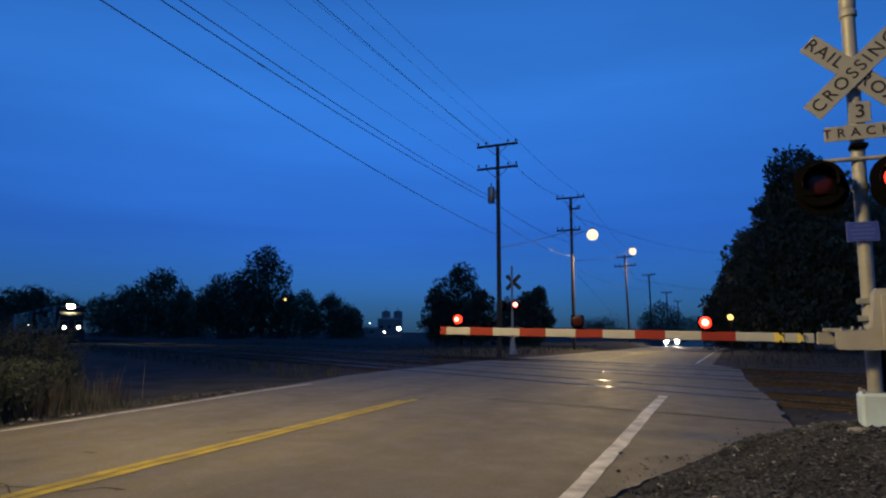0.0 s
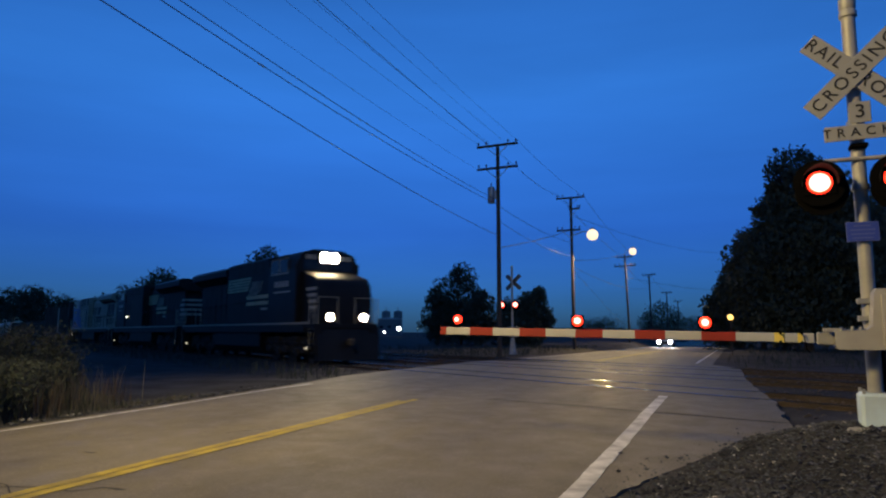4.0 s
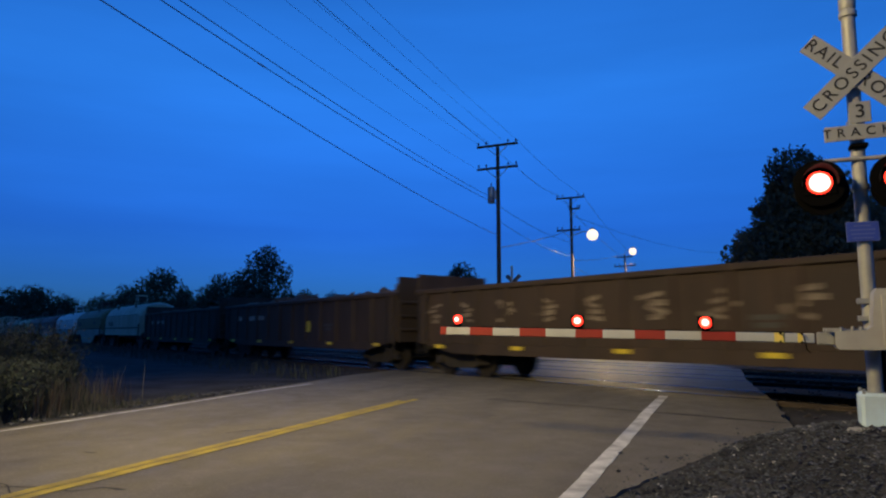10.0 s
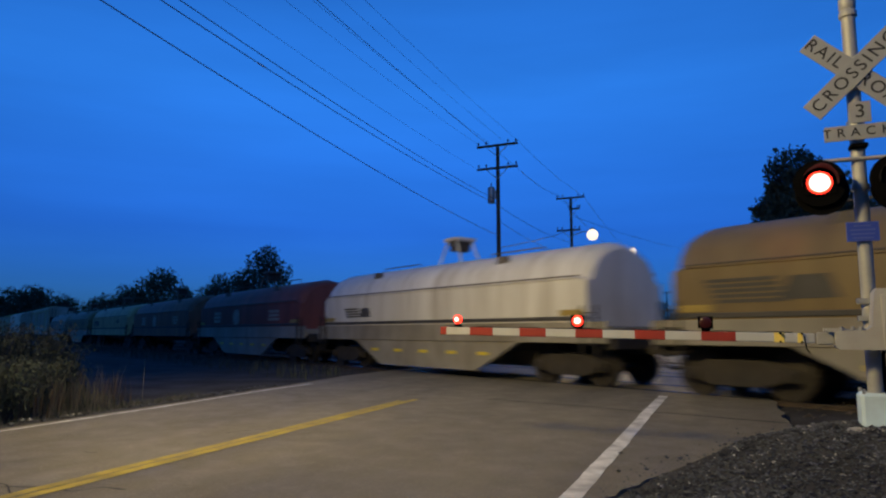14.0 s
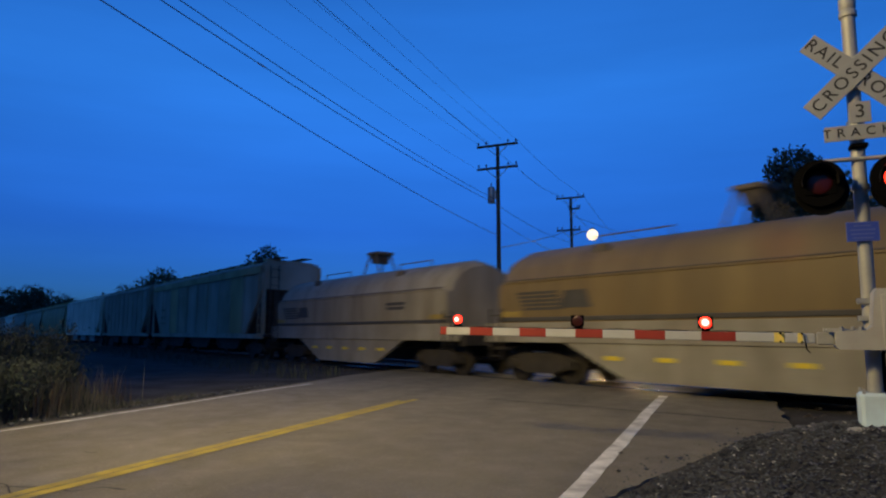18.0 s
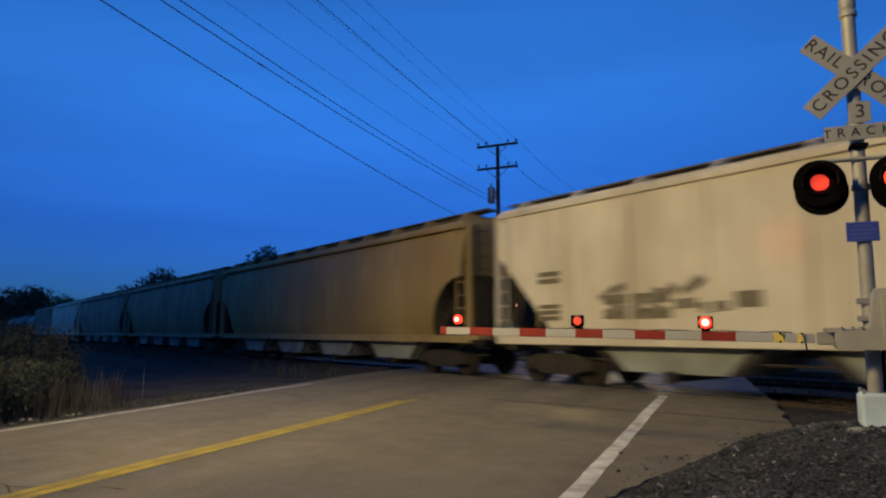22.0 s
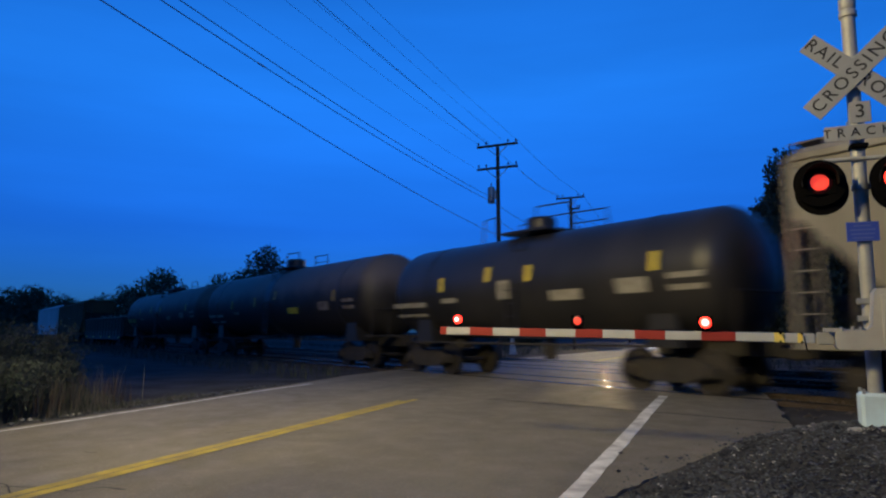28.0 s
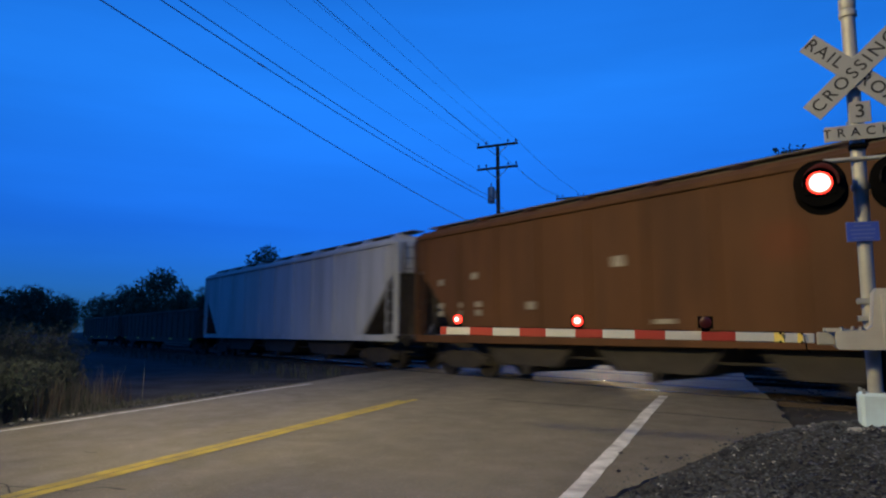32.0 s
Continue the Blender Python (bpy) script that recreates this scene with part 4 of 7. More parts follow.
    # yellow lamp reflection near the arm's root, put into the colour of two patches
    part("reflector", Geo().box((-0.43, -0.0, 0), (0.10, 0.040, 0.102), ch=0.004), M["amber_glint"], bar, "amber patch coloured as lamp light reflected on the arm")
    part("reflector", Geo().box((-0.235, -0.0, 0), (0.05, 0.040, 0.102), ch=0.004), M["amber_glint"], bar, "amber patch coloured as lamp light reflected on the arm")
    part("arm_hook", Geo().tube((-0.20, -0.05, 0.02), (-0.18, -0.055, -0.12), 0.007).tube((-0.18, -0.055, -0.12), (-0.15, -0.055, -0.15), 0.006), M["black"], bar)
    wire_pts = [Vector((-0.3 - i * (span - 0.4) / 24, -0.0, 0.056 + 0.006 * math.sin(i * 1.9))) for i in range(25)]
    part("lamp_cable", Geo().line(wire_pts, 0.006, 5), M["black"], bar)
    for x, steady in ((-4.156, None), (-2.583, 0), (-1.159, 1)):
        holder = part("arm_lamp", Geo().box((x, 0, 0.075), (0.09, 0.07, 0.03), ch=0.006).tube((x, -0.02, 0.08), (x, 0.045, 0.125), 0.018), M["black"], bar)
        if steady is None:
            lit = [(0.058 * math.sin(radians(a)), 0.058 * math.cos(radians(a))) for a in range(0, 181, 15)]
            m = pose(x, -0.01, 0.15, 90, 0, 0)
            part("steady_lens", Geo().lathe(lit[2:], 18, m), M["red_on"], bar, "lit red arm lamp")
            part("lens_core", Geo().lathe(lit[:3], 18, m), M["red_core"], bar, "bright lens centre")
        else:
            globe = new("flash_drum")
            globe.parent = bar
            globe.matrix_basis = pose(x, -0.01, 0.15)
            # lens slightly oversized to stand in for its bloom
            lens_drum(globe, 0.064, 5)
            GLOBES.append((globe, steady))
    # counterweight arms behind the mast
    for y in (-0.34, 0.16):
        part("counterweight_arm", Geo().box((0.75, y, 0.93), (1.3, 0.03, 0.13), ch=0.008), M["galv"], gate)
    for y in (-0.34, 0.16):
        part("counterweight", Geo().box((1.25, y, 0.93), (0.32, 0.10, 0.36), ch=0.02), M["galv"], gate)
    # cable conduit and slab
    part("conduit", Geo().line([(0.1, 0.05, 0.3), (0.1, 0.05, 0.75), (0.1, -0.1, 0.85)], 0.02), M["black"], gate)
    sx, sy = 4.55, 6.05
    slab = Geo().box((0, 0, 0), (0.9, 0.55, 0.12), facing(Vector((sx, sy, ground_z(sx, sy) + 0.0))), ch=0.02)
    solid("concrete_slab", slab, M["concrete"], "grey concrete slab half sunk in gravel", "slab")


def far_gate():
    at = facing(Vector((4.1, 38.6, -0.02)))
    gate = thing("crossing_gate", "distant railway crossing signal with crossbuck and flashers", "crossing gate", "crossing signals", at=at)
    part("mast", Geo().tube((0, 0, 0.5), (0, 0, 5.2), 0.065, n=14), M["silver"], gate)
    part("base_casting", Geo().lathe([(0.0, 0.0), (0.26, 0.0), (0.2, 0.12), (0.16, 0.5), (0.12, 0.9), (0.07, 0.95)], 16), M["silver"], gate)
    crossbuck(gate, pose(0.05, 0.12, 4.25) @ pose(0, 0, 0, 0, 0, 180), False, "galv_dull")
    part("lamp_crossarm", Geo().tube((-0.5, 0, 3.15), (0.5, 0, 3.15), 0.03), M["silver"], gate)
    for x, phase in ((-0.42, 0), (0.42, 1)):
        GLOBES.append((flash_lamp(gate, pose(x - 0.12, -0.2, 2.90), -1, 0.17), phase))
    part("gate_mechanism", Geo().box((0.1, -0.2, 1.3), (0.5, 0.3, 0.6), ch=0.03), M["silver"], gate)


# ---- utility poles, cables and street lamps


def utility_pole(x, y, top, arms, lean=0.0, lamp_at=None, transformer=False, base=None, thick=0.15, label="dark weathered timber utility pole with crossarms"):
    z0 = ground_z(x, y) if base is None else base
    p = thing("utility_pole", label, "utility pole", "utility poles along the road", at=facing(Vector((x, y, z0))) @ pose(0, 0, 0, 0, lean, 0))
    h = top - z0
    part("pole", Geo().tube((0, 0, -0.3), (0, 0, h), thick, thick * 0.68, n=14), M["pole"], p)
    ends = []
    for k, (z, w, off) in enumerate(arms):
        zz = z - z0
        arm = part("crossarm", Geo().box((off, -0.12, zz), (w, 0.10, 0.13), ch=0.01), M["pole"], p, "timber crossarm")
        for s in (-1, 1):
            part("brace", Geo().tube((off + s * w * 0.28, -0.17, zz - 0.03), (0, -0.14, zz - 0.65), 0.022, n=6), M["galv"], arm)
        for s in (-0.46, -0.27, 0.27, 0.46):
            g = Geo().lathe([(0.02, 0.06), (0.02, 0.14), (0.06, 0.15), (0.03, 0.19), (0.065, 0.2), (0.04, 0.27), (0.0, 0.28)], 10, pose(off + s * w, -0.12, zz))
            part("insulator", g, M["porcelain"], arm)
            ends.append(p.matrix_basis @ Vector((off + s * w, -0.12, zz + 0.26)))
    if transformer:
        z, dx = transformer - z0, -0.42
        can = part("transformer", Geo().lathe([(0.0, z + 0.5), (0.13, z + 0.48), (0.21, z + 0.42), (0.21, z - 0.42), (0.18, z - 0.48), (0.0, z - 0.48)], 18, pose(dx, 0, 0)), M["galv"], p, "grey pole transformer can")
        part("bushing", Geo().tube((dx, 0, z + 0.45), (dx, 0, z + 0.72), 0.04, 0.025), M["porcelain"], can)
        part("bracket", Geo().box((dx / 2, 0, z), (0.3, 0.06, 0.5)), M["galv"], can)
    if lamp_at:
        lx, lz = lamp_at
        zz = lz - z0
        part("lamp_arm", Geo().line([(0, 0, zz - 0.15), (lx * 0.5, 0, zz + 0.12), (lx - 0.2, 0, zz + 0.14)], 0.035, 8), M["galv"], p)
        head = part("lamp_head", Geo().lathe([(0.0, 0.36), (0.12, 0.35), (0.20, 0.26), (0.22, 0.20), (0.20, 0.19)], 18, pose(lx, 0, zz + 0.04)), M["galv"], p, "round street lamp head")
        # lens larger than a real one, its size takes in the lamp's glare
        part("lens", Geo().lathe([(0.44 * math.sin(radians(a)), -0.20 + 0.44 * math.cos(radians(a))) for a in range(20, 181, 16)], 24, pose(lx, 0, zz + 0.04)), M["street_glow"], head, "lit warm lamp lens, oversized for its glare")
    return p, ends


def cable(name, a, b, sag, r=0.012, steps=14):
    a, b = Vector(a), Vector(b)
    pts = []
    for i in range(steps + 1):
        k = i / steps
        q = a.lerp(b, k)
        q.z -= sag * 4 * k * (1 - k)
        pts.append(q)
    return solid(name, Geo().line(pts, r, 5), M["wire"], "black overhead cable hanging between utility poles", "cable", "", "overhead cables")


# ---- trees and weeds
def tree(x, y, height, width, seed, leaves=2600, low=0.12, size=None, mat="leaf", blobs=9, shape=1.0):
    """Tapered trunk, limbs, and a crown of many small leaf clumps round uneven lobes."""
    rng = random.Random(seed)
    z0 = ground_z(x, y) - 0.1
    t = thing("tree", "dark leafy tree, seen against the dusk sky or added unseen to block it", "tree", "trees round the crossing", at=Matrix.Translation((x, y, z0)))
    g = Geo()
    th = height * 0.55
    pts = [Vector((rng.uniform(-0.02, 0.02) * height * i, rng.uniform(-0.02, 0.02) * height * i, th * i / 4)) for i in range(5)]
    rad = height * 0.022
    for i in range(4):
        g.tube(pts[i], pts[i + 1], rad * (1 - i * 0.2), rad * (0.8 - i * 0.2), n=8)
    lobes = []
    for i in range(blobs):
        k = (i + 0.5) / blobs
        hz = height * (low + 0.12 + (0.80 - low) * k)
        span = width * 0.5 * (math.sin(math.pi * min(1, (0.18 + 0.80 * k) ** shape)) ** 0.7)
        a = rng.uniform(0, 6.28)
        d = span * rng.uniform(0.25, 0.72)
        c = Vector((d * math.cos(a), d * math.sin(a), hz))
        lobes.append((c, max(width * 0.20, span * rng.uniform(0.55, 0.8))))
        s = pts[min(4, 1 + int(k * 3))]
        g.tube(s, c, rad * 0.35, rad * 0.08, n=6)
    lobes.append((Vector((0, 0, height * (0.30 + low * 0.5))), width * 0.36))
    lobes.append((Vector((0, 0, height * 0.55)), width * 0.40))
    lobes.append((Vector((rng.uniform(-0.08, 0.08) * width, 0, height * 0.86 )), height * 0.13))
    for _ in range(14):
        k = rng.uniform(0.15, 0.97)
        span = width * 0.5 * (math.sin(math.pi * min(1, (0.18 + 0.80 * k) ** shape)) ** 0.7)
        a = rng.uniform(0, 6.28)
        c = Vector((span * math.cos(a) * rng.uniform(0.7, 0.98), span * math.sin(a) * rng.uniform(0.7, 0.98), height * (low + 0.10 + (0.84 - low) * k)))
        lobes.append((c, width * rng.uniform(0.06, 0.11)))
        g.tube(pts[min(4, 1 + int(k * 3))], c, rad * 0.2, rad * 0.06, n=5)
    part("trunk", g, M["bark"], t)
    ls = size or max(0.10, height * 0.006 + width * 0.009)
    vs, fs = [], []
    for c, r in rng.choices(lobes, [r * r for _, r in lobes], k=int(leaves * (1.0 if size else 1.8))):
        u = Vector((rng.gauss(0, 1), rng.gauss(0, 1), rng.gauss(0, 1))).normalized()
        p = c + u * r * (rng.uniform(0.25, 1.0) ** 0.45 + (0.12 if rng.random() < 0.12 else 0))
        if p.z < height * low * 0.6:
            continue
        q = Euler((rng.uniform(0, 6.28), rng.uniform(0, 6.28), rng.uniform(0, 6.28))).to_matrix()
        s = ls * rng.uniform(0.6, 1.5)
        for _k in range(2):
            o = p + q @ Vector((rng.uniform(-1, 1) * s, rng.uniform(-1, 1) * s, rng.uniform(-1, 1) * s))
            k = len(vs)
            a, b = q @ Vector((s, 0, 0)), q @ Vector((0, s * 0.55, s * 0.35))
            vs += [tuple(o - a), tuple(o - b * 0.9), tuple(o + a), tuple(o + b)]
            fs.append((k, k + 1, k + 2, k + 3))
    me = bpy.data.meshes.new("crown")
    me.from_pydata(vs, [], fs)
    part("crown", me, M[mat], t)
    return t


def px(x, y_base, dist):
    """World x for a bearing given as offset on the picture plane."""
    return (x - 784) / 1159.0 * dist


def trees():
    # row beyond the tracks, from far left to the middle distance: bearing, distance, height, width
    for i, (bx, d, h, w) in enumerate(((-40, 300, 19, 34), (15, 290, 19, 24), (62, 280, 19.5, 26), (108, 290, 17, 18), (178, 190, 12, 12), (222, 170, 13.0, 13), (282, 150, 15.2, 17), (322, 160, 12.0, 10),
                                     (385, 140, 13.4, 11), (430, 150, 12, 12), (464, 135, 19.3, 14.5), (505, 135, 9.5, 9), (537, 130, 9.5, 8), (590, 130, 8.8, 9.5), (622, 128, 6.5, 6), (352, 190, 12, 12), (250, 210, 13, 16))):
        tree(px(bx, 0, d), d, h, w, 40 + i, 3200, 0.02, mat="leaf" if i % 3 else "leaf_b", blobs=10, shape=0.8)
    for i, (bx, d, h, w) in enumerate(((775, 68, 6.2, 4.5), (816, 70, 8.8, 6.5), (850, 66, 5.8, 4.0), (930, 62, 5.2, 3.6), (952, 66, 6.1, 3.4), (905, 72, 5, 5))):
        tree(px(bx, 0, d), d, h, w, 80 + i, 3000, 0.02, mat="leaf", blobs=10, shape=0.75)
    for i, (bx, d, h, w) in enumerate(((1172, 190, 10.5, 10), (1150, 200, 8, 8), (1198, 210, 8, 8), (1075, 230, 5, 14), (1040, 230, 4.5, 12), (1225, 240, 6.5, 10))):
        tree(px(bx, 0, d), d, h, w, 110 + i, 1500, 0.0, mat="leaf", blobs=8, shape=0.8)
    # the big trees beside the road beyond the tracks
    for i, (bx, d, h, w, n) in enumerate(((1430, 46, 14.8, 8.6, 11000), (1388, 50, 12.6, 7.0, 6500), (1500, 44, 12.6, 7, 5000), (1350, 54, 10.2, 6.0, 4500), (1312, 58, 8.2, 5.0, 3500), (1290, 62, 6.6, 5.0, 2500), (1275, 75, 6.2, 4.5, 1500), (1555, 48, 12, 7, 3000), (1620, 50, 13, 8, 2000))):
        tree(px(bx, 0, d), d, h, w, 130 + i, int(n * 1.6), 0.03, size=0.13, mat="leaf_b" if i == 1 else "leaf", blobs=16, shape=0.8)


def unseen_shade_trees():
    # trees added out of view to keep sky light off the train's near side
    for i, (x, y, h, w) in enumerate(((-24, 2, 13, 11), (-30, 12, 14, 12), (-22, -9, 14, 11), (-14, -18, 13, 12), (-3, -22, 15, 12), (9, -20, 14, 12), (17, -14, 13, 11), (-38, 22, 13, 12), (-28, -20, 15, 13))):
        tree(x, y, h, w, 200 + i, 1600, 0.03, size=0.4, mat="leaf", blobs=12, shape=0.8)


def blades(name, label, material, spots, category="weeds"):
    vs, fs = [], []
    rng = random.Random(len(spots))
    for x, y, z, h, w in spots:
        a = rng.uniform(0, 6.28)
        lean = rng.uniform(0.05, 0.35) * h
        dx, dy = math.cos(a) * w, math.sin(a) * w
        b = rng.uniform(0, 6.28)
        lx, ly = math.cos(b) * lean, math.sin(b) * lean
        k = len(vs)
        vs += [(x - dx, y - dy, z), (x + dx, y + dy, z), (x + lx * 0.35 + dx * 0.7, y + ly * 0.35 + dy * 0.7, z + h * 0.6), (x + lx * 0.35 - dx * 0.7, y + ly * 0.35 - dy * 0.7, z + h * 0.6), (x + lx, y + ly, z + h)]
        fs += [(k, k + 1, k + 2, k + 3), (k + 3, k + 2, k + 4)]
    me = bpy.data.meshes.new(name)
    me.from_pydata(vs, [], fs)
    return solid(name, me, M[material], label, category, "stuff")


def weeds():
    rng = random.Random(3)
    green, dry = [], []
    for _ in range(19000):
        r = rng.uniform(1, 17)
        q = -10.5 - abs(rng.gauss(0, 3.0))
        p = RD * r + RQ * q
        n = p.dot(TN)
        if n > 10.8 or p.y < 3:
            continue
        clump = noise.noise((p.x * 0.6, p.y * 0.6, 2)) + 0.25 - 0.30 * max(0, r - 9.2)
        if clump < rng.uniform(-0.1, 0.35):
            continue
        h = (0.25 + 0.75 * clump) * (0.25 + 0.95 * rng.random() ** 1.8) * smooth(-10.5, -12.5, q) + 0.10
        spot = (p.x, p.y, ground_z(p.x, p.y) - 0.02, h, rng.uniform(0.004, 0.010))
        (dry if rng.random() < 0.5 else green).append(spot)
    for _ in range(900):                                                 # tall pale stalks
        r, q = rng.uniform(3, 9.8), -11.0 - abs(rng.gauss(0, 2.0))
        p = RD * r + RQ * q
        if p.dot(TN) > 9.6:
            continue
        dry.append((p.x, p.y, ground_z(p.x, p.y) - 0.02, rng.uniform(0.4, 1.0), 0.006))
    for _ in range(5000):                                                # low weeds along the far verge and beside the tracks
        s, n = rng.uniform(-90, -8), rng.choice((rng.uniform(8.2, 11.0), rng.uniform(24.5, 33)))
        p = TN * n + TD * s
        if edge_left(p.dot(RD)) - 0.6 < p.dot(RQ) < edge_right(p.dot(RD)) + 0.5:
            continue
        green.append((p.x, p.y, ground_z(p.x, p.y) - 0.02, rng.uniform(0.12, 0.5), 0.015))
    for _ in range(3500):                                                # rough grass on the far side of the crossing
        r, q = rng.uniform(30, 60), rng.choice((rng.uniform(-20, -11), rng.uniform(0.8, 14)))
        p = RD * r + RQ * q
        green.append((p.x, p.y, ground_z(p.x, p.y) - 0.02, rng.uniform(0.12, 0.4), 0.018))
    russet = []
    for _ in range(1100):                                                # russet dock and seed heads between the stalks
        r, q = rng.uniform(5, 9.8), -11.2 - abs(rng.gauss(0, 1.6))
        p = RD * r + RQ * q
        if p.dot(TN) > 10.2 or noise.noise((p.x * 0.9, p.y * 0.9, 7)) < -0.05:
            continue
        russet.append((p.x, p.y, ground_z(p.x, p.y) - 0.02, rng.uniform(0.2, 0.75), rng.uniform(0.006, 0.014)))
    blades("seed_heads", "russet seed heads among the verge weeds", "seed_head", russet)
    blades("weeds", "tall green weeds on the verge beside the road", "grass", green)
    blades("dry_grass", "dry straw-coloured grass stalks on the verge", "straw", dry, "dry grass")
    for i, (bx, d, h, w) in enumerate(((70, 14.2, 1.62, 1.6), (25, 13.6, 1.68, 1.9), (112, 15.2, 1.25, 1.3), (-30, 13.0, 1.75, 2.2), (45, 12.2, 1.05, 1.5), (-10, 11.2, 1.1, 1.7), (92, 13.2, 0.95, 1.1))):
        x, y = px(bx, 0, d), d
        rng2 = random.Random(900 + i)
        b = thing("bush", "low green weedy bush on the verge", "bush", "bushes on the verge", at=Matrix.Translation((x, y, ground_z(x, y))))
        g = Geo()
        tips = []
        for _ in range(70):
            a = rng2.uniform(0, 6.28)
            tip = Vector((math.cos(a) * w * 0.5 * rng2.random(), math.sin(a) * w * 0.5 * rng2.random(), h * rng2.uniform(0.45, 1.0)))
            g.tube((tip.x * 0.15, tip.y * 0.15, -0.05), tip, 0.008, 0.003, n=5)
            tips.append(tip)
        part("stem", g, M["straw"], b)
        vs, fs = [], []
        for _ in range(5200):
            tip = rng2.choice(tips)
            p = tip * rng2.uniform(0.3, 1.02) + Vector((rng2.gauss(0, 0.09), rng2.gauss(0, 0.09), rng2.gauss(0, 0.06)))
            q = Euler((rng2.uniform(0, 6.28), rng2.uniform(0, 6.28), rng2.uniform(0, 6.28))).to_matrix()
            s = rng2.uniform(0.02, 0.05)
            k = len(vs)
            vs += [tuple(p - q @ Vector((s, 0, 0))), tuple(p - q @ Vector((0, s * 0.4, 0))), tuple(p + q @ Vector((s, 0, 0))), tuple(p + q @ Vector((0, s * 0.4, 0)))]
            fs.append((k, k + 1, k + 2, k + 3))
        me = bpy.data.meshes.new("foliage")
        me.from_pydata(vs, [], fs)
        part("foliage", me, M["weed_leaf"], b)


# ---- far things
def background():
    # yard buildings and lamps between the trees
    for bx, d, w, h, z in ((690, 260, 9, 6.5, 0), (660, 262, 12, 3.0, 0)):
        g = Geo().box((0, 0, h / 2), (w, 8, h), ch=0.05)
        b = thing("yard_building", "low grey yard building far beyond the tracks", "building", at=Matrix.Translation((px(bx, 0, d), d, -0.3)))
        part("wall", g, M["brickwall"], b)
        part("roof", Geo().prism([(-w / 2 - 0.3, h), (w / 2 + 0.3, h), (w / 2 + 0.3, h + 0.25), (0, h + 0.8), (-w / 2 - 0.3, h + 0.25)], "y", -4.3, 4.3), M["galv"], b)
        for i in range(3):
            part("window", Geo().box((-w / 3 + i * w / 3, -4.02, h * 0.55), (1.2, 0.06, 1.0), ch=0.02), M["glass"], b)
    for bx, d, h, r in ((683, 330, 12.5, 2.2), (704, 330, 12.5, 2.2)):
        s = thing("silo", "dark round storage silo on the horizon", "silo", "silos on the horizon", at=Matrix.Translation((px(bx, 0, d), d, -0.3)))
        part("drum", Geo().lathe([(r, 0), (r, h - 1), (r * 0.9, h - 0.6), (0, h)], 20), M["brickwall"], s)
        part("vent", Geo().tube((0, 0, h - 0.3), (0, 0, h + 1.6), 0.15), M["galv"], s)
    for bx, y, d, r, mat, lab in ((706, 582, 180, 0.5, "white_glow", "bright white"), (680, 588, 185, 0.24, "white_glow", "white"), (654, 573, 190, 0.12, "white_glow", "white"), (739, 582, 180, 0.14, "white_glow", "white"), (503, 531, 112, 0.20, "amber_glow", "amber"), (1294, 562, 40, 0.18, "amber_glow", "amber")):
        z = EYE + (588 - y) / 1159 * d
        x = px(bx, 0, d)
        gz = ground_z(x, d)
        f = thing("yard_lamp", lab + " lamp on a thin pole in the distance", "lamp", "distant lamps", at=Matrix.Translation((x, d, gz)))
        part("pole", Geo().tube((0, 0, 0), (0, 0, z - gz), 0.05, n=8), M["pole"], f)
        part("lamp_head", Geo().box((0, 0.1, z - gz + r * 0.8), (r * 1.5, r, r * 0.4), ch=0.02), M["galv"], f)
        part("lens", Geo().lathe([(0, r), (r * 0.7, r * 0.7), (r, 0), (r * 0.7, -r * 0.7), (0, -r)], 14, pose(0, 0, z - gz)), M[mat], f, "lit lens")


def waiting_car(name, at, label, paint):
    """A saloon that faces the camera; local -y is its front."""
    c = thing(name, label, "car", "cars waiting beyond the tracks", at=at)
    prof = [(-2.25, 0.35), (2.2, 0.35), (2.28, 0.6), (2.2, 0.95), (1.45, 1.02), (0.75, 1.42), (-0.55, 1.45), (-1.25, 1.0), (-2.1, 0.86), (-2.28, 0.6)]
    body = part("body", Geo().prism(prof, "x", -0.88, 0.88), paint, c)
    part("windscreen", Geo().prism([(-1.2, 1.02), (-1.16, 1.0), (-0.56, 1.41), (-0.6, 1.43)], "x", -0.74, 0.74), M["glass"], body)
    for s in (-1, 1):
        part("side_window", Geo().prism([(-1.0, 1.03), (0.95, 1.03), (0.62, 1.36), (-0.5, 1.38)], "x", s * 0.885 - 0.01, s * 0.885 + 0.01), M["glass"], body)
        # headlight lens oversized, the glare is put into its radius
        part("headlight", Geo().lathe([(0, 0.04), (0.14, 0.02), (0.165, -0.02), (0.0, -0.03)], 16, pose(s * 0.66, -2.27, 0.66, 90, 0, 0)), M["car_light"], c, "lit headlight")
        part("mirror", Geo().box((s * 0.98, -0.75, 1.03), (0.16, 0.08, 0.11), ch=0.02), paint, c)
    for x in (-0.78, 0.78):
        for y in (-1.4, 1.38):
            w = part("wheel", Geo().lathe([(0.12, -0.1), (0.3, -0.11), (0.325, -0.07), (0.325, 0.07), (0.3, 0.11), (0.12, 0.1)], 20, pose(x, y, 0.325, 0, 90, 0)), M["tyre"], c)
            part("rim", Geo().lathe([(0, 0.085), (0.2, 0.09), (0.2, -0.09), (0, -0.085)], 16, pose(x, y, 0.325, 0, 90, 0)), M["galv"], w)
    part("grille", Geo().box((0, -2.27, 0.62), (0.9, 0.05, 0.14), ch=0.01), M["black"], c)
    return c


# ---- the train: local x forward, -y the side toward the road, z from the rail head
CACHE = {}


def cached(key, make):
    if key not in CACHE:
        CACHE[key] = make().mesh(key)
    return CACHE[key]


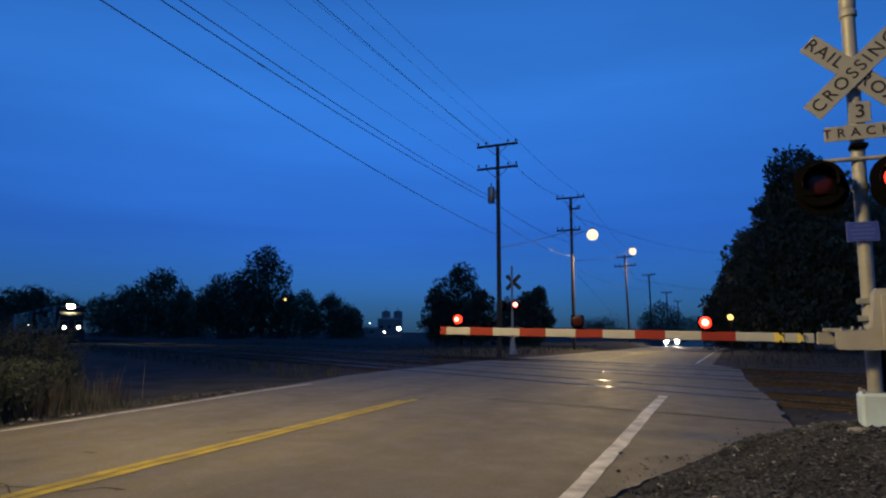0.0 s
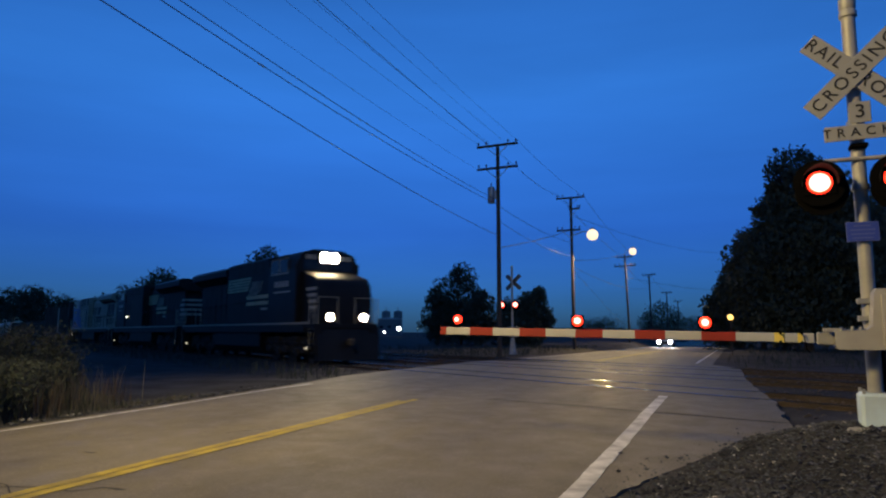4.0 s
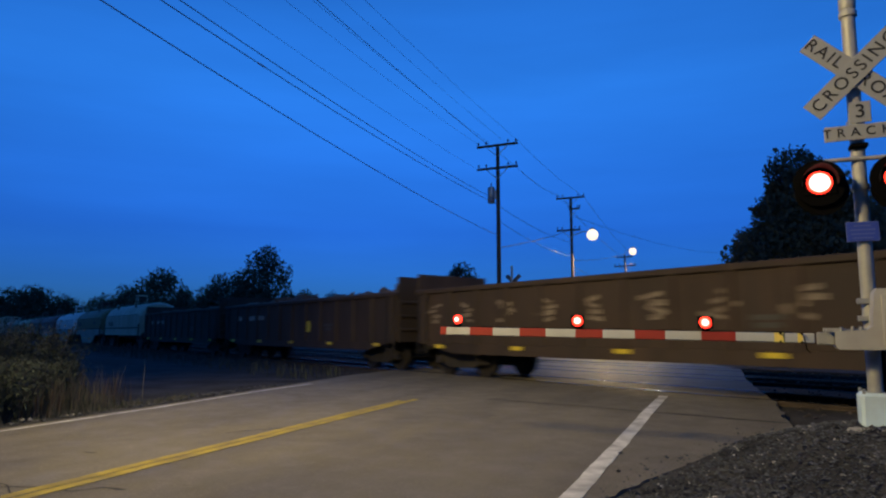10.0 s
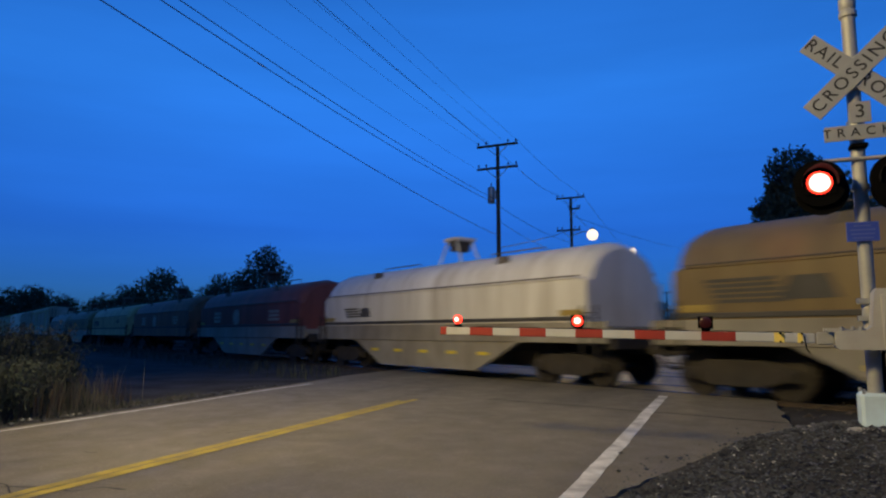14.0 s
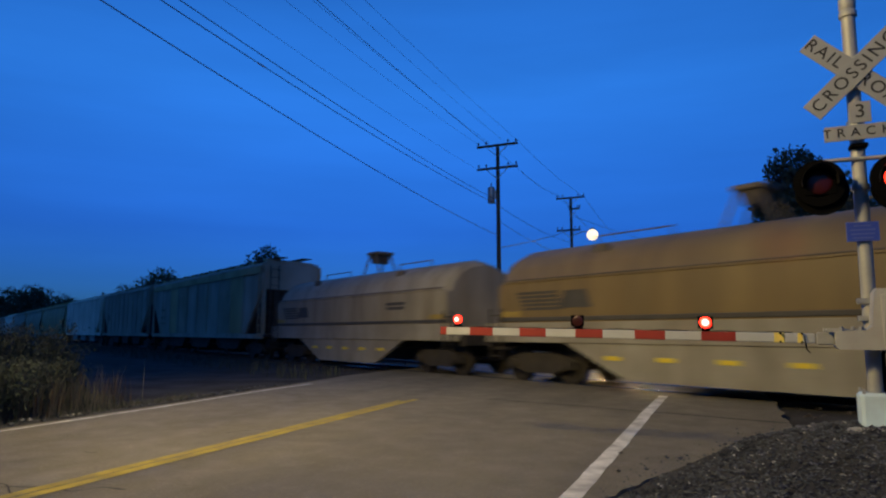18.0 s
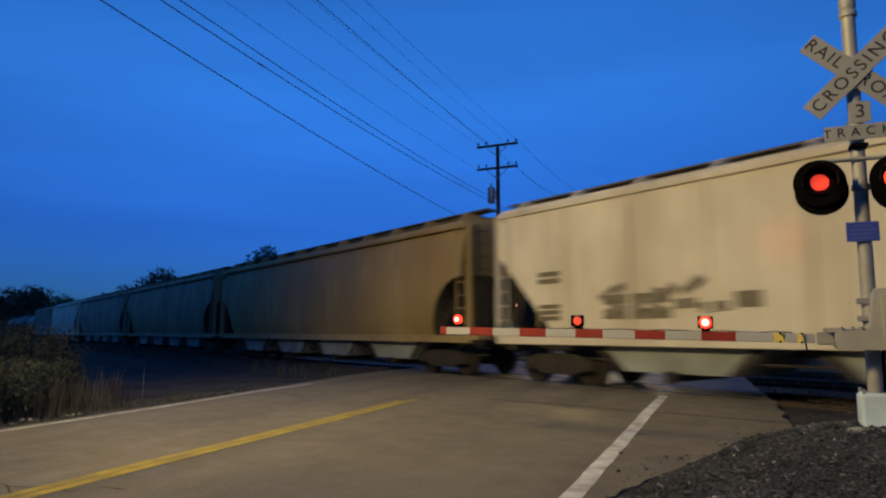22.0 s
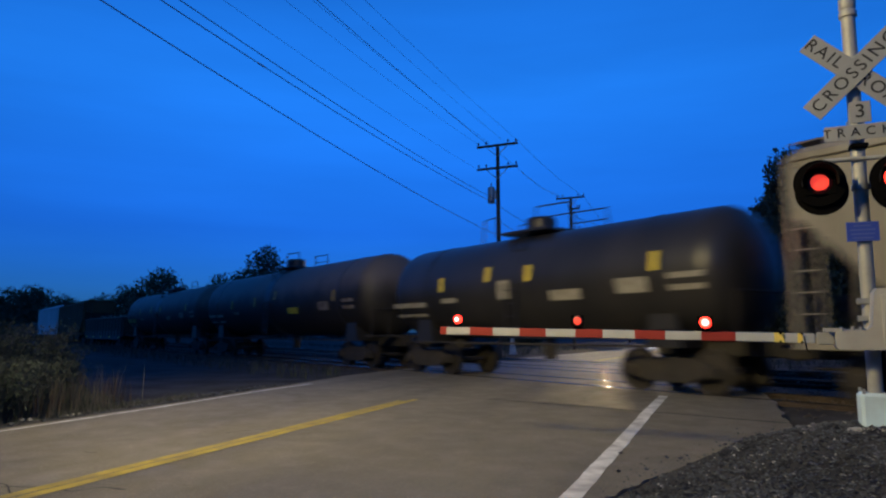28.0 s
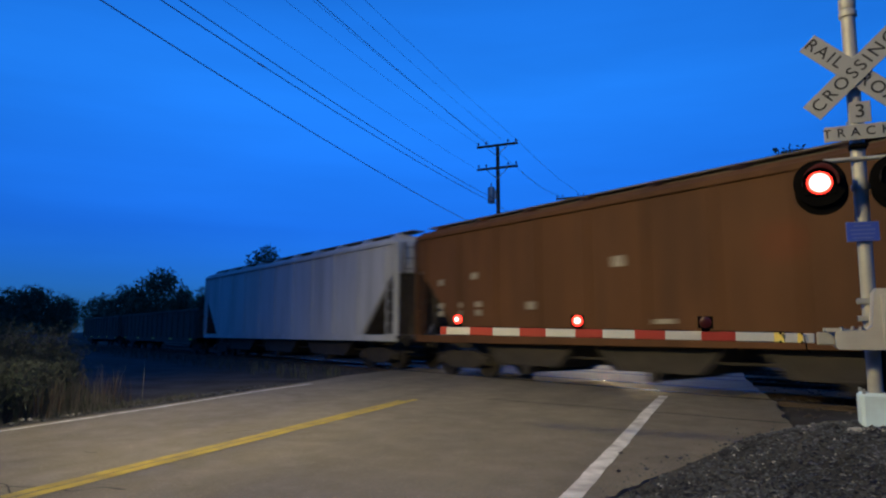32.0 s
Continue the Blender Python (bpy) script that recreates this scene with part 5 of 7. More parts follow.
def wheel_geo(r=0.46):
    g = Geo()
    for s in (-1, 1):
        g.lathe([(0.08, -0.07), (r * 0.82, -0.05), (r * 0.86, -0.07), (r, -0.07), (r, 0.05), (r + 0.025, 0.055), (r + 0.025, 0.075), (r * 0.86, 0.075), (r * 0.8, 0.04), (0.08, 0.05)], 28, pose(0, s * 0.76, 0, 90 * s, 0, 0))
    g.tube((0, -0.95, 0), (0, 0.95, 0), 0.075, n=12)
    return g


def freight_truck(car, x):
    def frame_geo():
        g = Geo()
        for s in (-1, 1):
            y = s * 0.98
            g.prism([(-1.15, 0.55), (-0.95, 0.62), (-0.55, 0.74), (0.55, 0.74), (0.95, 0.62), (1.15, 0.55), (1.15, 0.36), (0.85, 0.36), (0.5, 0.24), (-0.5, 0.24), (-0.85, 0.36), (-1.15, 0.36)], "y", y - 0.07, y + 0.07)
            for a in (-0.89, 0.89):
                g.lathe([(0, 0.12), (0.11, 0.11), (0.13, 0.0)], 14, pose(a, y + s * 0.04, 0.46, -90 * s, 0, 0))
            for a in (-0.12, 0.0, 0.12):
                g.tube((a, y, 0.3), (a, y, 0.62), 0.05, n=10)
        g.box((0, 0, 0.62), (0.42, 2.0, 0.26), ch=0.03)
        return g
    t = part("truck", cached("freight_truck", frame_geo), M["under"], car, "grimy two-axle truck", pose(x, 0, 0))
    for a in (-0.89, 0.89):
        part("wheelset", cached("wheelset", wheel_geo), M["wheel"], t, "", pose(a, 0, 0.46))
    return t


def coupler(car, x):
    s = 1 if x > 0 else -1
    g = Geo().box((x - s * 0.1, 0, 0.86), (0.8, 0.16, 0.2), ch=0.02).box((x + s * 0.28, -0.03, 0.86), (0.24, 0.28, 0.28), ch=0.05)
    part("coupler", g, M["under"], car, "rusty knuckle coupler")
    part("air_hose", Geo().line([(x - s * 0.1, 0.3, 0.72), (x + s * 0.12, 0.3, 0.5), (x + s * 0.32, 0.22, 0.42), (x + s * 0.42, 0.1, 0.5)], 0.025), M["black"], car)


def ladder(car, x, y, z0, z1, mat, along="x", width=0.42, step=0.38):
    g = Geo()
    ends = [(x - width / 2, y), (x + width / 2, y)] if along == "x" else [(x, y - width / 2), (x, y + width / 2)]
    for a, b in ends:
        g.box((a, b, (z0 + z1) / 2), (0.04, 0.04, z1 - z0))
    n = max(2, int((z1 - z0) / step))
    for i in range(n + 1):
        z = z0 + (z1 - z0) * (i + 0.3) / (n + 0.8)
        g.tube((*ends[0], z), (*ends[1], z), 0.014, n=6)
    part("ladder", g, mat, car, "steel ladder")


def bars(car, x0, z0, w, h, rows, mat, y, rng=None, label="", gap=0.45):
    """Writing too blurred to read, as plain bars on the near side."""
    for i in range(rows):
        z = z0 - i * h * (1 + gap)
        ww = w * (rng.uniform(0.7, 1.0) if rng else 1.0)
        part("stencil_bar", Geo().box((x0, y, z), (ww, 0.008, h)), mat, car, label)


def hopper(L, paint, label, style, rng, top=4.6, tags=()):
    """Covered hopper. style: 'flat' for straight ribbed sides, 'round' for smooth bulged sides."""
    c = thing("covered_hopper_car", label, "freight car", "freight cars of the train")
    a = L / 2 - 0.55
    body_top = top - 0.42
    cut_z, cut_x = (3.25, 2.25) if style == "flat" else (2.90, 1.75)
    side = [(-a + cut_x, 1.18), (a - cut_x, 1.18), (a - 0.22, cut_z), (a - 0.22, body_top), (-a + 0.22, body_top), (-a + 0.22, cut_z)]
    if style == "round":
        # bulged side: several slices across, wider at mid height
        g, ends = Geo(), (Geo(), Geo())
        prof = [(1.34, 1.18), (1.43, 1.4), (1.50, 1.7), (1.54, 2.0), (1.57, 2.3), (1.58, 2.55), (1.58, 2.72), (1.58, 2.84), (1.58, 2.90), (1.58, 3.2), (1.50, 3.9), (1.38, body_top)]
        def xlim(z):
            if z >= cut_z:
                return a - 0.22
            k = (cut_z - z) / (cut_z - 1.18)
            return a - 0.22 - (cut_x - 0.22) * math.sqrt(1 - (1 - k) ** 2)
        vs, fs = [], []
        for s in (-1, 1):
            for y, z in prof:
                vs += [(-xlim(z), s * y, z), (xlim(z), s * y, z)]
        n = len(prof)
        for s in (0, 1):
            o = s * 2 * n
            for i in range(n - 1):
                q = (o + 2 * i, o + 2 * i + 1, o + 2 * i + 3, o + 2 * i + 2)
                fs.append(q if s == 0 else q[::-1])
        for e in (0, 1):
            for i in range(n - 1):
                q = (2 * i + e, 2 * i + 2 + e, 2 * n + 2 * i + 2 + e, 2 * n + 2 * i + e)
                ends[e].add([vs[k] for k in q], [(0, 1, 2, 3) if e == 0 else (3, 2, 1, 0)])
        fs.append((0, 2 * n, 2 * n + 1, 1))
        fs.append((2 * n - 2, 2 * n - 1, 4 * n - 1, 4 * n - 2))
        g.add(vs, fs)
        body = part("body", g, paint, c)
        # end faces of the body coloured dark in place of the shade there
        for e in ends:
            part("end_slope", e, M["recess"], body, "recessed end under the hopper, coloured dark for its shade")
    else:
        body = part("body", Geo().prism(side, "y", -1.48, 1.48), paint, c)
        for i in range(11):
            x = (-a + 0.6) + i * (2 * a - 1.2) / 10
            z0 = 1.2 if abs(x) < a - cut_x else 1.2 + (cut_z - 1.18) * (abs(x) - a + cut_x) / (cut_x - 0.22)
            for s in (-1, 1):
                part("side_post", Geo().box((x, s * 1.505, (z0 + body_top) / 2), (0.12, 0.05, body_top - z0), ch=0.01), paint, body)
    part("top_chord", Geo().box((0, -1.50, body_top - 0.03), (2 * a - 0.3, 0.10, 0.14), ch=0.02).box((0, 1.50, body_top - 0.03), (2 * a - 0.3, 0.10, 0.14), ch=0.02), paint, body)
    part("roof", Geo().prism([(-1.48, body_top), (-1.40, body_top + 0.14), (-1.0, body_top + 0.24), (0, body_top + 0.28), (1.0, body_top + 0.24), (1.40, body_top + 0.14), (1.48, body_top)], "x", -a + 0.22, a - 0.22), paint, body)
    wz = top + (0.08 if style == "round" else 0.0)
    walkw = part("roof_walk", Geo().box((0, -0.62, wz - 0.02), (2 * a + 0.2, 0.5, 0.04)).box((0, 0.62, wz - 0.02), (2 * a + 0.2, 0.5, 0.04)), M["roof_dark"], c, "dark grating roof walk")
    for i in range(int(L / 1.9)):
        x = -a + 0.7 + i * (2 * a - 1.4) / (int(L / 1.9) - 1)
        part("walk_bracket", Geo().prism([(-1.02, wz - 0.04), (-0.4, wz - 0.04), (-0.5, body_top + 0.22), (-1.25, body_top + 0.16)], "x", x - 0.06, x + 0.06), paint, walkw)
    part("hatch_cover", Geo().prism([(-0.76, body_top + 0.24), (0.76, body_top + 0.24), (0.72, wz - 0.06), (-0.72, wz - 0.06)], "x", -a + 0.8, a - 0.8), M["roof_dark"], c, "long hatch cover")
    # side sill, hopper bays, end frames
    for s in (-1, 1):
        part("side_sill", Geo().box((0, s * 1.42, 1.08), (2 * a, 0.1, 0.22), ch=0.015), paint, c)
    part("centre_sill", Geo().box((0, 0, 0.95), (2 * a + 0.2, 0.36, 0.32), ch=0.02), M["under"], c)
    bays = 4 if style == "round" else 3
    for i in range(bays):
        x = (i - (bays - 1) / 2) * (2 * a - 2 * cut_x - 1.0) / bays
        wtop = (2 * a - 2 * cut_x - 1.4) / bays / 2 * 0.96
        part("hopper_bay", Geo().prism([(x - wtop, 1.15), (x + wtop, 1.15), (x + wtop * 0.62, 0.42), (x - wtop * 0.62, 0.42)], "y", -1.22, 1.22), M["bay"] if style == "round" or paint is M["hop_white"] else M["under"], c, "sloped discharge hopper")
        part("outlet_gate", Geo().box((x, 0, 0.36), (1.0, 1.3, 0.12), ch=0.02), M["under"], c)
        part("outlet_tube", Geo().tube((x, -1.34, 0.34), (x, 1.34, 0.34), 0.10, n=12).box((x, -1.30, 0.34), (0.26, 0.08, 0.26), ch=0.02), M["under"], c, "round discharge tube")
        for e in (-1, 1):
            part("bay_stiffener", Geo().prism([(x + e * wtop * 0.97, 1.13), (x + e * wtop * 0.85, 1.13), (x + e * wtop * 0.53, 0.44), (x + e * wtop * 0.62, 0.44)], "y", -1.26, -1.21), M["under"], c)
    part("brake_pipe", Geo().line([(-a, -0.75, 0.62), (-a * 0.4, -1.05, 0.66), (a * 0.4, -1.05, 0.66), (a, -0.75, 0.62)], 0.03), M["under"], c)
    part("air_reservoir", Geo().tube((a - 3.9, -0.55, 0.78), (a - 2.9, -0.55, 0.78), 0.2, n=14), M["under"], c)
    for s in (-1, 1):
        part("end_platform", Geo().box((s * (a - 0.15), 0, 1.12), (0.9, 2.9, 0.12), ch=0.015), paint if style == "round" else M["under"], c)
        for y in (-1.40, 1.40):
            part("corner_post", Geo().box((s * (a - 0.05), y, (1.1 + body_top) / 2), (0.14, 0.10, body_top - 1.1), ch=0.012), paint, c)
        part("end_sheet", Geo().box((s * (a - 0.16), 0, (cut_z + body_top) / 2 + 0.02), (0.10, 2.84, body_top - cut_z), ch=0.01), paint, c)
        sheet = [(s * (a - cut_x + 0.02), 1.19), (s * (a - cut_x + 0.10), 1.19), (s * (a - 0.14), cut_z), (s * (a - 0.22), cut_z)]
        # slope sheet, braces and end ladder take the same shade colour
        part("slope_sheet", Geo().prism(sheet, "y", -1.3, 1.3), M["recess"], c, "end slope sheet coloured dark for its shade")
        for y in (-1.47, 1.47) if style == "flat" else ():               # dark side opening under the slope sheet
            part("end_truss", Geo().tube((s * (a - cut_x + 0.1), y * 0.97, 1.2), (s * (a - 0.25), y * 0.97, cut_z), 0.05, n=6), paint, c)
        for y in (-0.8, 0.8):
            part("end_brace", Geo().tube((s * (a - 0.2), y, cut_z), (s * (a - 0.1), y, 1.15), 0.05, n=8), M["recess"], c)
        ladder(c, s * (a - 0.3), -1.50, 1.1, body_top, paint)
        ladder(c, s * (a + 0.03), -0.95, 1.1, body_top, M["recess"], "y")
        part("brake_gear", Geo().lathe([(0.0, 0.06), (0.24, 0.06), (0.27, 0.0), (0.24, -0.06), (0, -0.06)], 14, pose(s * (a - 0.1), 0.5, 1.75, 0, 90, 0)), M["under"], c)
        coupler(c, s * (L / 2 - 0.3))
        freight_truck(c, s * (L / 2 - 2.35))
    y = -1.50 if style == "flat" else -1.585
    for t in tags:
        t(c, a, y)
    return c


def coil_car(L, paint, label, belly, rng, top=3.55, marks="bars"):
    c = thing("coil_car", label, "freight car", "freight cars of the train")
    a = L / 2 - 0.6
    ha = a - 0.53
    # hood with rounded shoulders and chamfered ends
    prof = [(1.46, 1.42), (1.50, 1.55), (1.50, 2.58), (1.46, 2.63), (1.37, 2.90), (1.10, 3.20), (0.64, top - 0.13), (0.0, top)]
    full = [(-y, z) for y, z in prof] + [(y, z) for y, z in prof[-2::-1]]
    vs, fs, n = [], [], len(full)
    rings = [(-ha, 0.74), (-ha + 0.09, 0.87), (-ha + 0.42, 1.0), (ha - 0.42, 1.0), (ha - 0.09, 0.87), (ha, 0.74)]
    for x, k in rings:
        vs += [(x, y * (0.94 + 0.06 * k) if z < 2.6 else y * k ** 0.5, 1.42 + (z - 1.42) * (0.93 + 0.07 * (k - 0.8) / 0.2)) for y, z in full]
    for i in range(len(rings) - 1):
        for j in range(n):
            q = (i * n + j, i * n + (j + 1) % n, (i + 1) * n + (j + 1) % n, (i + 1) * n + j)
            fs.append(q)
    fs += [tuple(range(n))[::-1], tuple(range(5 * n, 6 * n))]
    hood = part("hood", Geo().add(vs, fs), paint, c, "rounded coil hood")
    for s in (-1, 1):
        part("hood_seam", Geo().box((0, s * 1.495, 2.61), (2 * ha - 0.4, 0.03, 0.035), ch=0.008), M["roof_dark"], hood, "dark seam along the hood")
        part("hood_rib", Geo().box((0, s * 1.50, 2.56), (2 * ha - 0.5, 0.05, 0.05), ch=0.012), paint, hood)
        part("hood_skirt", Geo().box((0, s * 1.50, 1.60), (2 * ha, 0.05, 0.10), ch=0.012), M["mark_dark"], hood)
        for x in (-ha * 0.5, ha * 0.5):
            part("lifting_pad", Geo().prism([(x - 0.28, 2.98), (x + 0.28, 2.98), (x + 0.16, 3.36), (x - 0.16, 3.36)], "y", s * 1.08 - 0.06, s * 1.08 + 0.06), M["roof_dark"], hood)
    # bail on top
    g = Geo()
    for x in (-0.45, 0.45):
        for y in (-0.4, 0.4):
            g.tube((x * 1.2, y, top - 0.06), (x * 0.5, y * 0.8, top + 0.66), 0.035, n=6)
    legs = paint if marks == "plain" else M["roof_dark"]
    rail = top + (0.05 if marks == "plain" else 0.14)
    bail = part("lifting_bail", g, legs, hood, "lifting bail on the hood roof")
    part("bail_plate", Geo().box((0, 0, top + 0.72), (0.72, 0.8, 0.12), ch=0.03), legs, bail)
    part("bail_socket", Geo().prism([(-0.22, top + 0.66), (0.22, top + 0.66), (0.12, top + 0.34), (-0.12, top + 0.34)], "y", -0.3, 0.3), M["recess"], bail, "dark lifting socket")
    for x0, x1 in ((-ha * 0.62, -ha * 0.28), (ha * 0.30, ha * 0.62)):
        part("grab_rail", Geo().line([(x0, -0.3, top - 0.04), (x0, -0.3, rail), (x1, -0.3, rail), (x1, -0.3, top - 0.04)], 0.02), M["roof_dark"], hood)
    # frame
    part("deck", Geo().box((0, 0, 1.26), (2 * a, 2.9, 0.28), ch=0.03), M["belly"] if belly else paint, c, "underframe deck")
    for s in (-1, 1):
        part("side_sill", Geo().box((0, s * 1.47, 1.27), (2 * a, 0.07, 0.50), ch=0.012), M["belly"] if belly else paint, c)
        part("end_sill", Geo().box((s * a, 0, 1.05), (0.25, 2.7, 0.34), ch=0.02), M["under"], c)
        ladder(c, s * (a - 0.45), -1.53, 0.55, 1.9, M["under"])
        coupler(c, s * (L / 2 - 0.3))
        freight_truck(c, s * (L / 2 - 2.15))
    part("centre_sill", Geo().box((0, 0, 0.93), (2 * a, 0.42, 0.34), ch=0.02), M["under"], c)
    bw = a - 4.0
    if belly:
        for s in (-1, 1):
            part("belly_plate", Geo().prism([(-bw - 1.2, 1.03), (bw + 1.2, 1.03), (bw - 0.55, 0.22), (-bw + 0.55, 0.22)], "y", s * 1.42 - 0.05, s * 1.42 + 0.05), M["belly"], c, "pale deep belly side plate")
        for i in range(5):
            part("reflector", Geo().box((-bw + 0.2 + i * 2 * (bw - 0.2) / 4, -1.485, 0.70), (0.42, 0.012, 0.09)), M["mark_yellow"], c, "yellow reflector stripe")
    else:
        part("belly_beam", Geo().prism([(-bw - 0.6, 1.0), (bw + 0.6, 1.0), (bw - 0.4, 0.72), (-bw + 0.4, 0.72)], "y", -0.6, 0.6), M["under"], c)
    for x in (-ha + 0.45, ha - 0.45):
        part("corner_mark", Geo().box((x, -1.512, 1.74), (0.75, 0.012, 0.14)), M["mark_old"] if belly else paint, hood, "yellow corner stripe")
    if marks == "bars":
        for x0 in (-ha * 0.78,):
            for i in range(5):
                part("logo_bar", Geo().box((x0 + 0.06 * i, -1.508, 2.26 - 0.10 * i), (1.35, 0.01, 0.066)), M["mark_dark"], hood, "dark slanted logo stripes")
            part("logo_patch", Geo().prism([(x0 + 0.75, 1.86), (x0 + 1.75, 1.86), (x0 + 1.6, 2.28), (x0 + 0.95, 2.28)], "y", -1.512, -1.50), M["mark_dark"], hood)
        bars(c, ha * 0.55, 2.2, 1.3, 0.10, 2, M["mark_dark"], -1.508, rng)
    elif marks == "white":
        bars(c, -ha * 0.55, 2.25, 1.1, 0.14, 3, M["mark_white"], -1.508, rng)
        part("emblem", Geo().lathe([(0, 0.012), (0.42, 0.01), (0.42, 0.0)], 24, pose(-ha * 0.12, -1.50, 2.0, 90, 0, 0)), M["mark_white"], c, "round white emblem")
        bars(c, ha * 0.6, 2.2, 1.2, 0.12, 3, M["mark_white"], -1.508, rng)
    else:
        for i in range(4):
            part("logo_bar", Geo().box((-ha * 0.68 + 0.05 * i, -1.508, 2.10 - 0.09 * i), (0.95, 0.01, 0.055)), M["mark_dark"], hood, "dark logo stripes")
        part("logo_patch", Geo().prism([(-ha * 0.68 + 0.6, 1.80), (-ha * 0.68 + 1.3, 1.80), (-ha * 0.68 + 1.2, 2.12), (-ha * 0.68 + 0.68, 2.12)], "y", -1.512, -1.50), M["mark_dark"], hood)
    return c


def gondola(L, paint, label, rng, top=2.55, load=None, marks=True, ribs=True, tall_end=False, spots=((2.0, 0.45), (3.5, 0.7), (4.6, 0.75)), sill=None):
    c = thing("gondola_car", label, "freight car", "freight cars of the train")
    a = L / 2 - 0.55
    for s in (-1, 1):
        sd = part("side_wall", Geo().box((0, s * 1.40, (0.95 + top) / 2), (2 * a, 0.06, top - 0.95), ch=0.008), paint, c, "ribbed steel side")
        part("top_chord", Geo().box((0, s * 1.43, top - 0.03), (2 * a + 0.1, 0.15, 0.14), ch=0.02), paint, sd)
        part("side_sill", Geo().prism([(-a + 0.3, 0.95), (a - 0.3, 0.95), (a - 1.8, 0.66), (-a + 1.8, 0.66)], "y", s * 1.42 - 0.05, s * 1.42 + 0.05), sill or paint, sd)
        if sill:
            part("lower_sheet", Geo().box((0, s * 1.436, 1.17), (2 * a - 0.1, 0.014, 0.44)), sill, sd, "dark grey lower sheet")
        if ribs:
            n = int(L / 1.25)
            for i in range(n):
                x = -a + 0.35 + i * (2 * a - 0.7) / (n - 1)
                part("rib", Geo().prism([(x - 0.11, s * 1.43), (x + 0.11, s * 1.43), (x + 0.06, s * 1.51), (x - 0.06, s * 1.51)], "z", 0.92, top - 0.08), paint, sd)
        et = top + (0.55 if tall_end else 0)
        part("end_wall", Geo().box((s * a, 0, (0.95 + et) / 2), (0.10, 2.8, et - 0.95), ch=0.01), paint, c)
        for z in (1.35, 1.8, 2.25):
            part("end_corrugation", Geo().tube((s * (a + 0.06), -1.35, z), (s * (a + 0.06), 1.35, z), 0.06, n=8), paint, c)
        ladder(c, s * (a - 0.35), -1.50, 0.6, top - 0.1, M["under"])
        coupler(c, s * (L / 2 - 0.3))
        freight_truck(c, s * (L / 2 - 2.2))
    part("floor", Geo().box((0, 0, 1.0), (2 * a, 2.75, 0.10)), M["under"], c)
    part("centre_sill", Geo().box((0, 0, 0.84), (2 * a, 0.4, 0.3), ch=0.02), M["under"], c)
    for i in range(5):
        x = -a + 1.2 + i * (2 * a - 2.4) / 4
        part("reflector", Geo().box((x, -1.485, 0.86), (0.42, 0.014, 0.10)), M["mark_yellow"], c, "yellow reflector stripe")
    if marks:
        for dx, w in spots:
            bars(c, -a + dx, 1.93, w, 0.20, 1, M["mark_white"], -1.437, rng)
        if not spots:                                                    # faded spray paint on each panel
            for i in range(10):
                x = -a + 0.9 + i * (2 * a - 1.8) / 9
                for k in range(4):
                    part("paint_stroke", Geo().box((0, 0, 0), (rng.uniform(0.25, 0.62), 0.01, rng.uniform(0.07, 0.13))), M["mark_faint"], c, "faded pale spray paint", pose(x + rng.uniform(-0.15, 0.15), -1.437 - 0.001 * k, 1.60 + 0.15 * k, 0, rng.uniform(-18, 18), 0))
        if load == "crates":
            part("yellow_panel", Geo().box((1.5, -1.437, 1.50), (0.36, 0.01, 0.42)), M["mark_yellow"], c, "yellow stencil panel")
        bars(c, 3.2, 1.55, 0.7, 0.10, 2, M["mark_dark"], -1.437, rng)
    if load == "coils":
        for i in range(6):
            x = -a * 0.8 + i * a * 0.32
            r = rng.uniform(0.45, 0.62)
            g = Geo().lathe([(0.15, -0.6), (r, -0.6), (r + 0.03, -0.5), (r + 0.03, 0.5), (r, 0.6), (0.15, 0.6)], 20, pose(x, rng.uniform(-0.3, 0.3), top - 0.30, 90, 0, rng.uniform(-10, 10)))
            part("load_piece", g, M["scrap"], c, "rusty steel coil below the rim")
    elif load == "crates":
        for i in range(34):                                              # crumpled scrap heaped along the car
            x = -a * 0.92 + (i + rng.random()) * a * 1.84 / 34
            heap = 0.10 + 0.28 * abs(noise.noise((x * 0.45, L, 1)))
            w, h, d = rng.uniform(0.35, 0.95), rng.uniform(0.25, 0.6), rng.uniform(0.3, 0.8)
            at = pose(x, rng.uniform(-0.75, 0.75), top + heap - 0.15, rng.uniform(-35, 35), rng.uniform(-35, 35), rng.uniform(0, 180))
            jag = [rng.uniform(0.6, 1.2) for _ in range(8)]
            lump = [(sx * w * jag[k] / 2, sy * d * jag[k] / 2, sz * h * jag[7 - k] / 2) for k, (sx, sy, sz) in enumerate(((i, j, k) for i in (-1, 1) for j in (-1, 1) for k in (-1, 1)))]
            part("load_piece", Geo().add(lump, [(0, 1, 3, 2), (4, 6, 7, 5), (0, 4, 5, 1), (2, 3, 7, 6), (0, 2, 6, 4), (1, 5, 7, 3)], at), M["scrap"] if rng.random() < 0.85 else M["mark_white"], c, "crumpled rusty scrap")
        part("load_bed", Geo().box((0, 0, (1.05 + top) / 2 + 0.08), (2 * a - 0.4, 2.6, top - 1.0), ch=0.1), M["scrap"], c, "packed scrap filling the car")
    return c


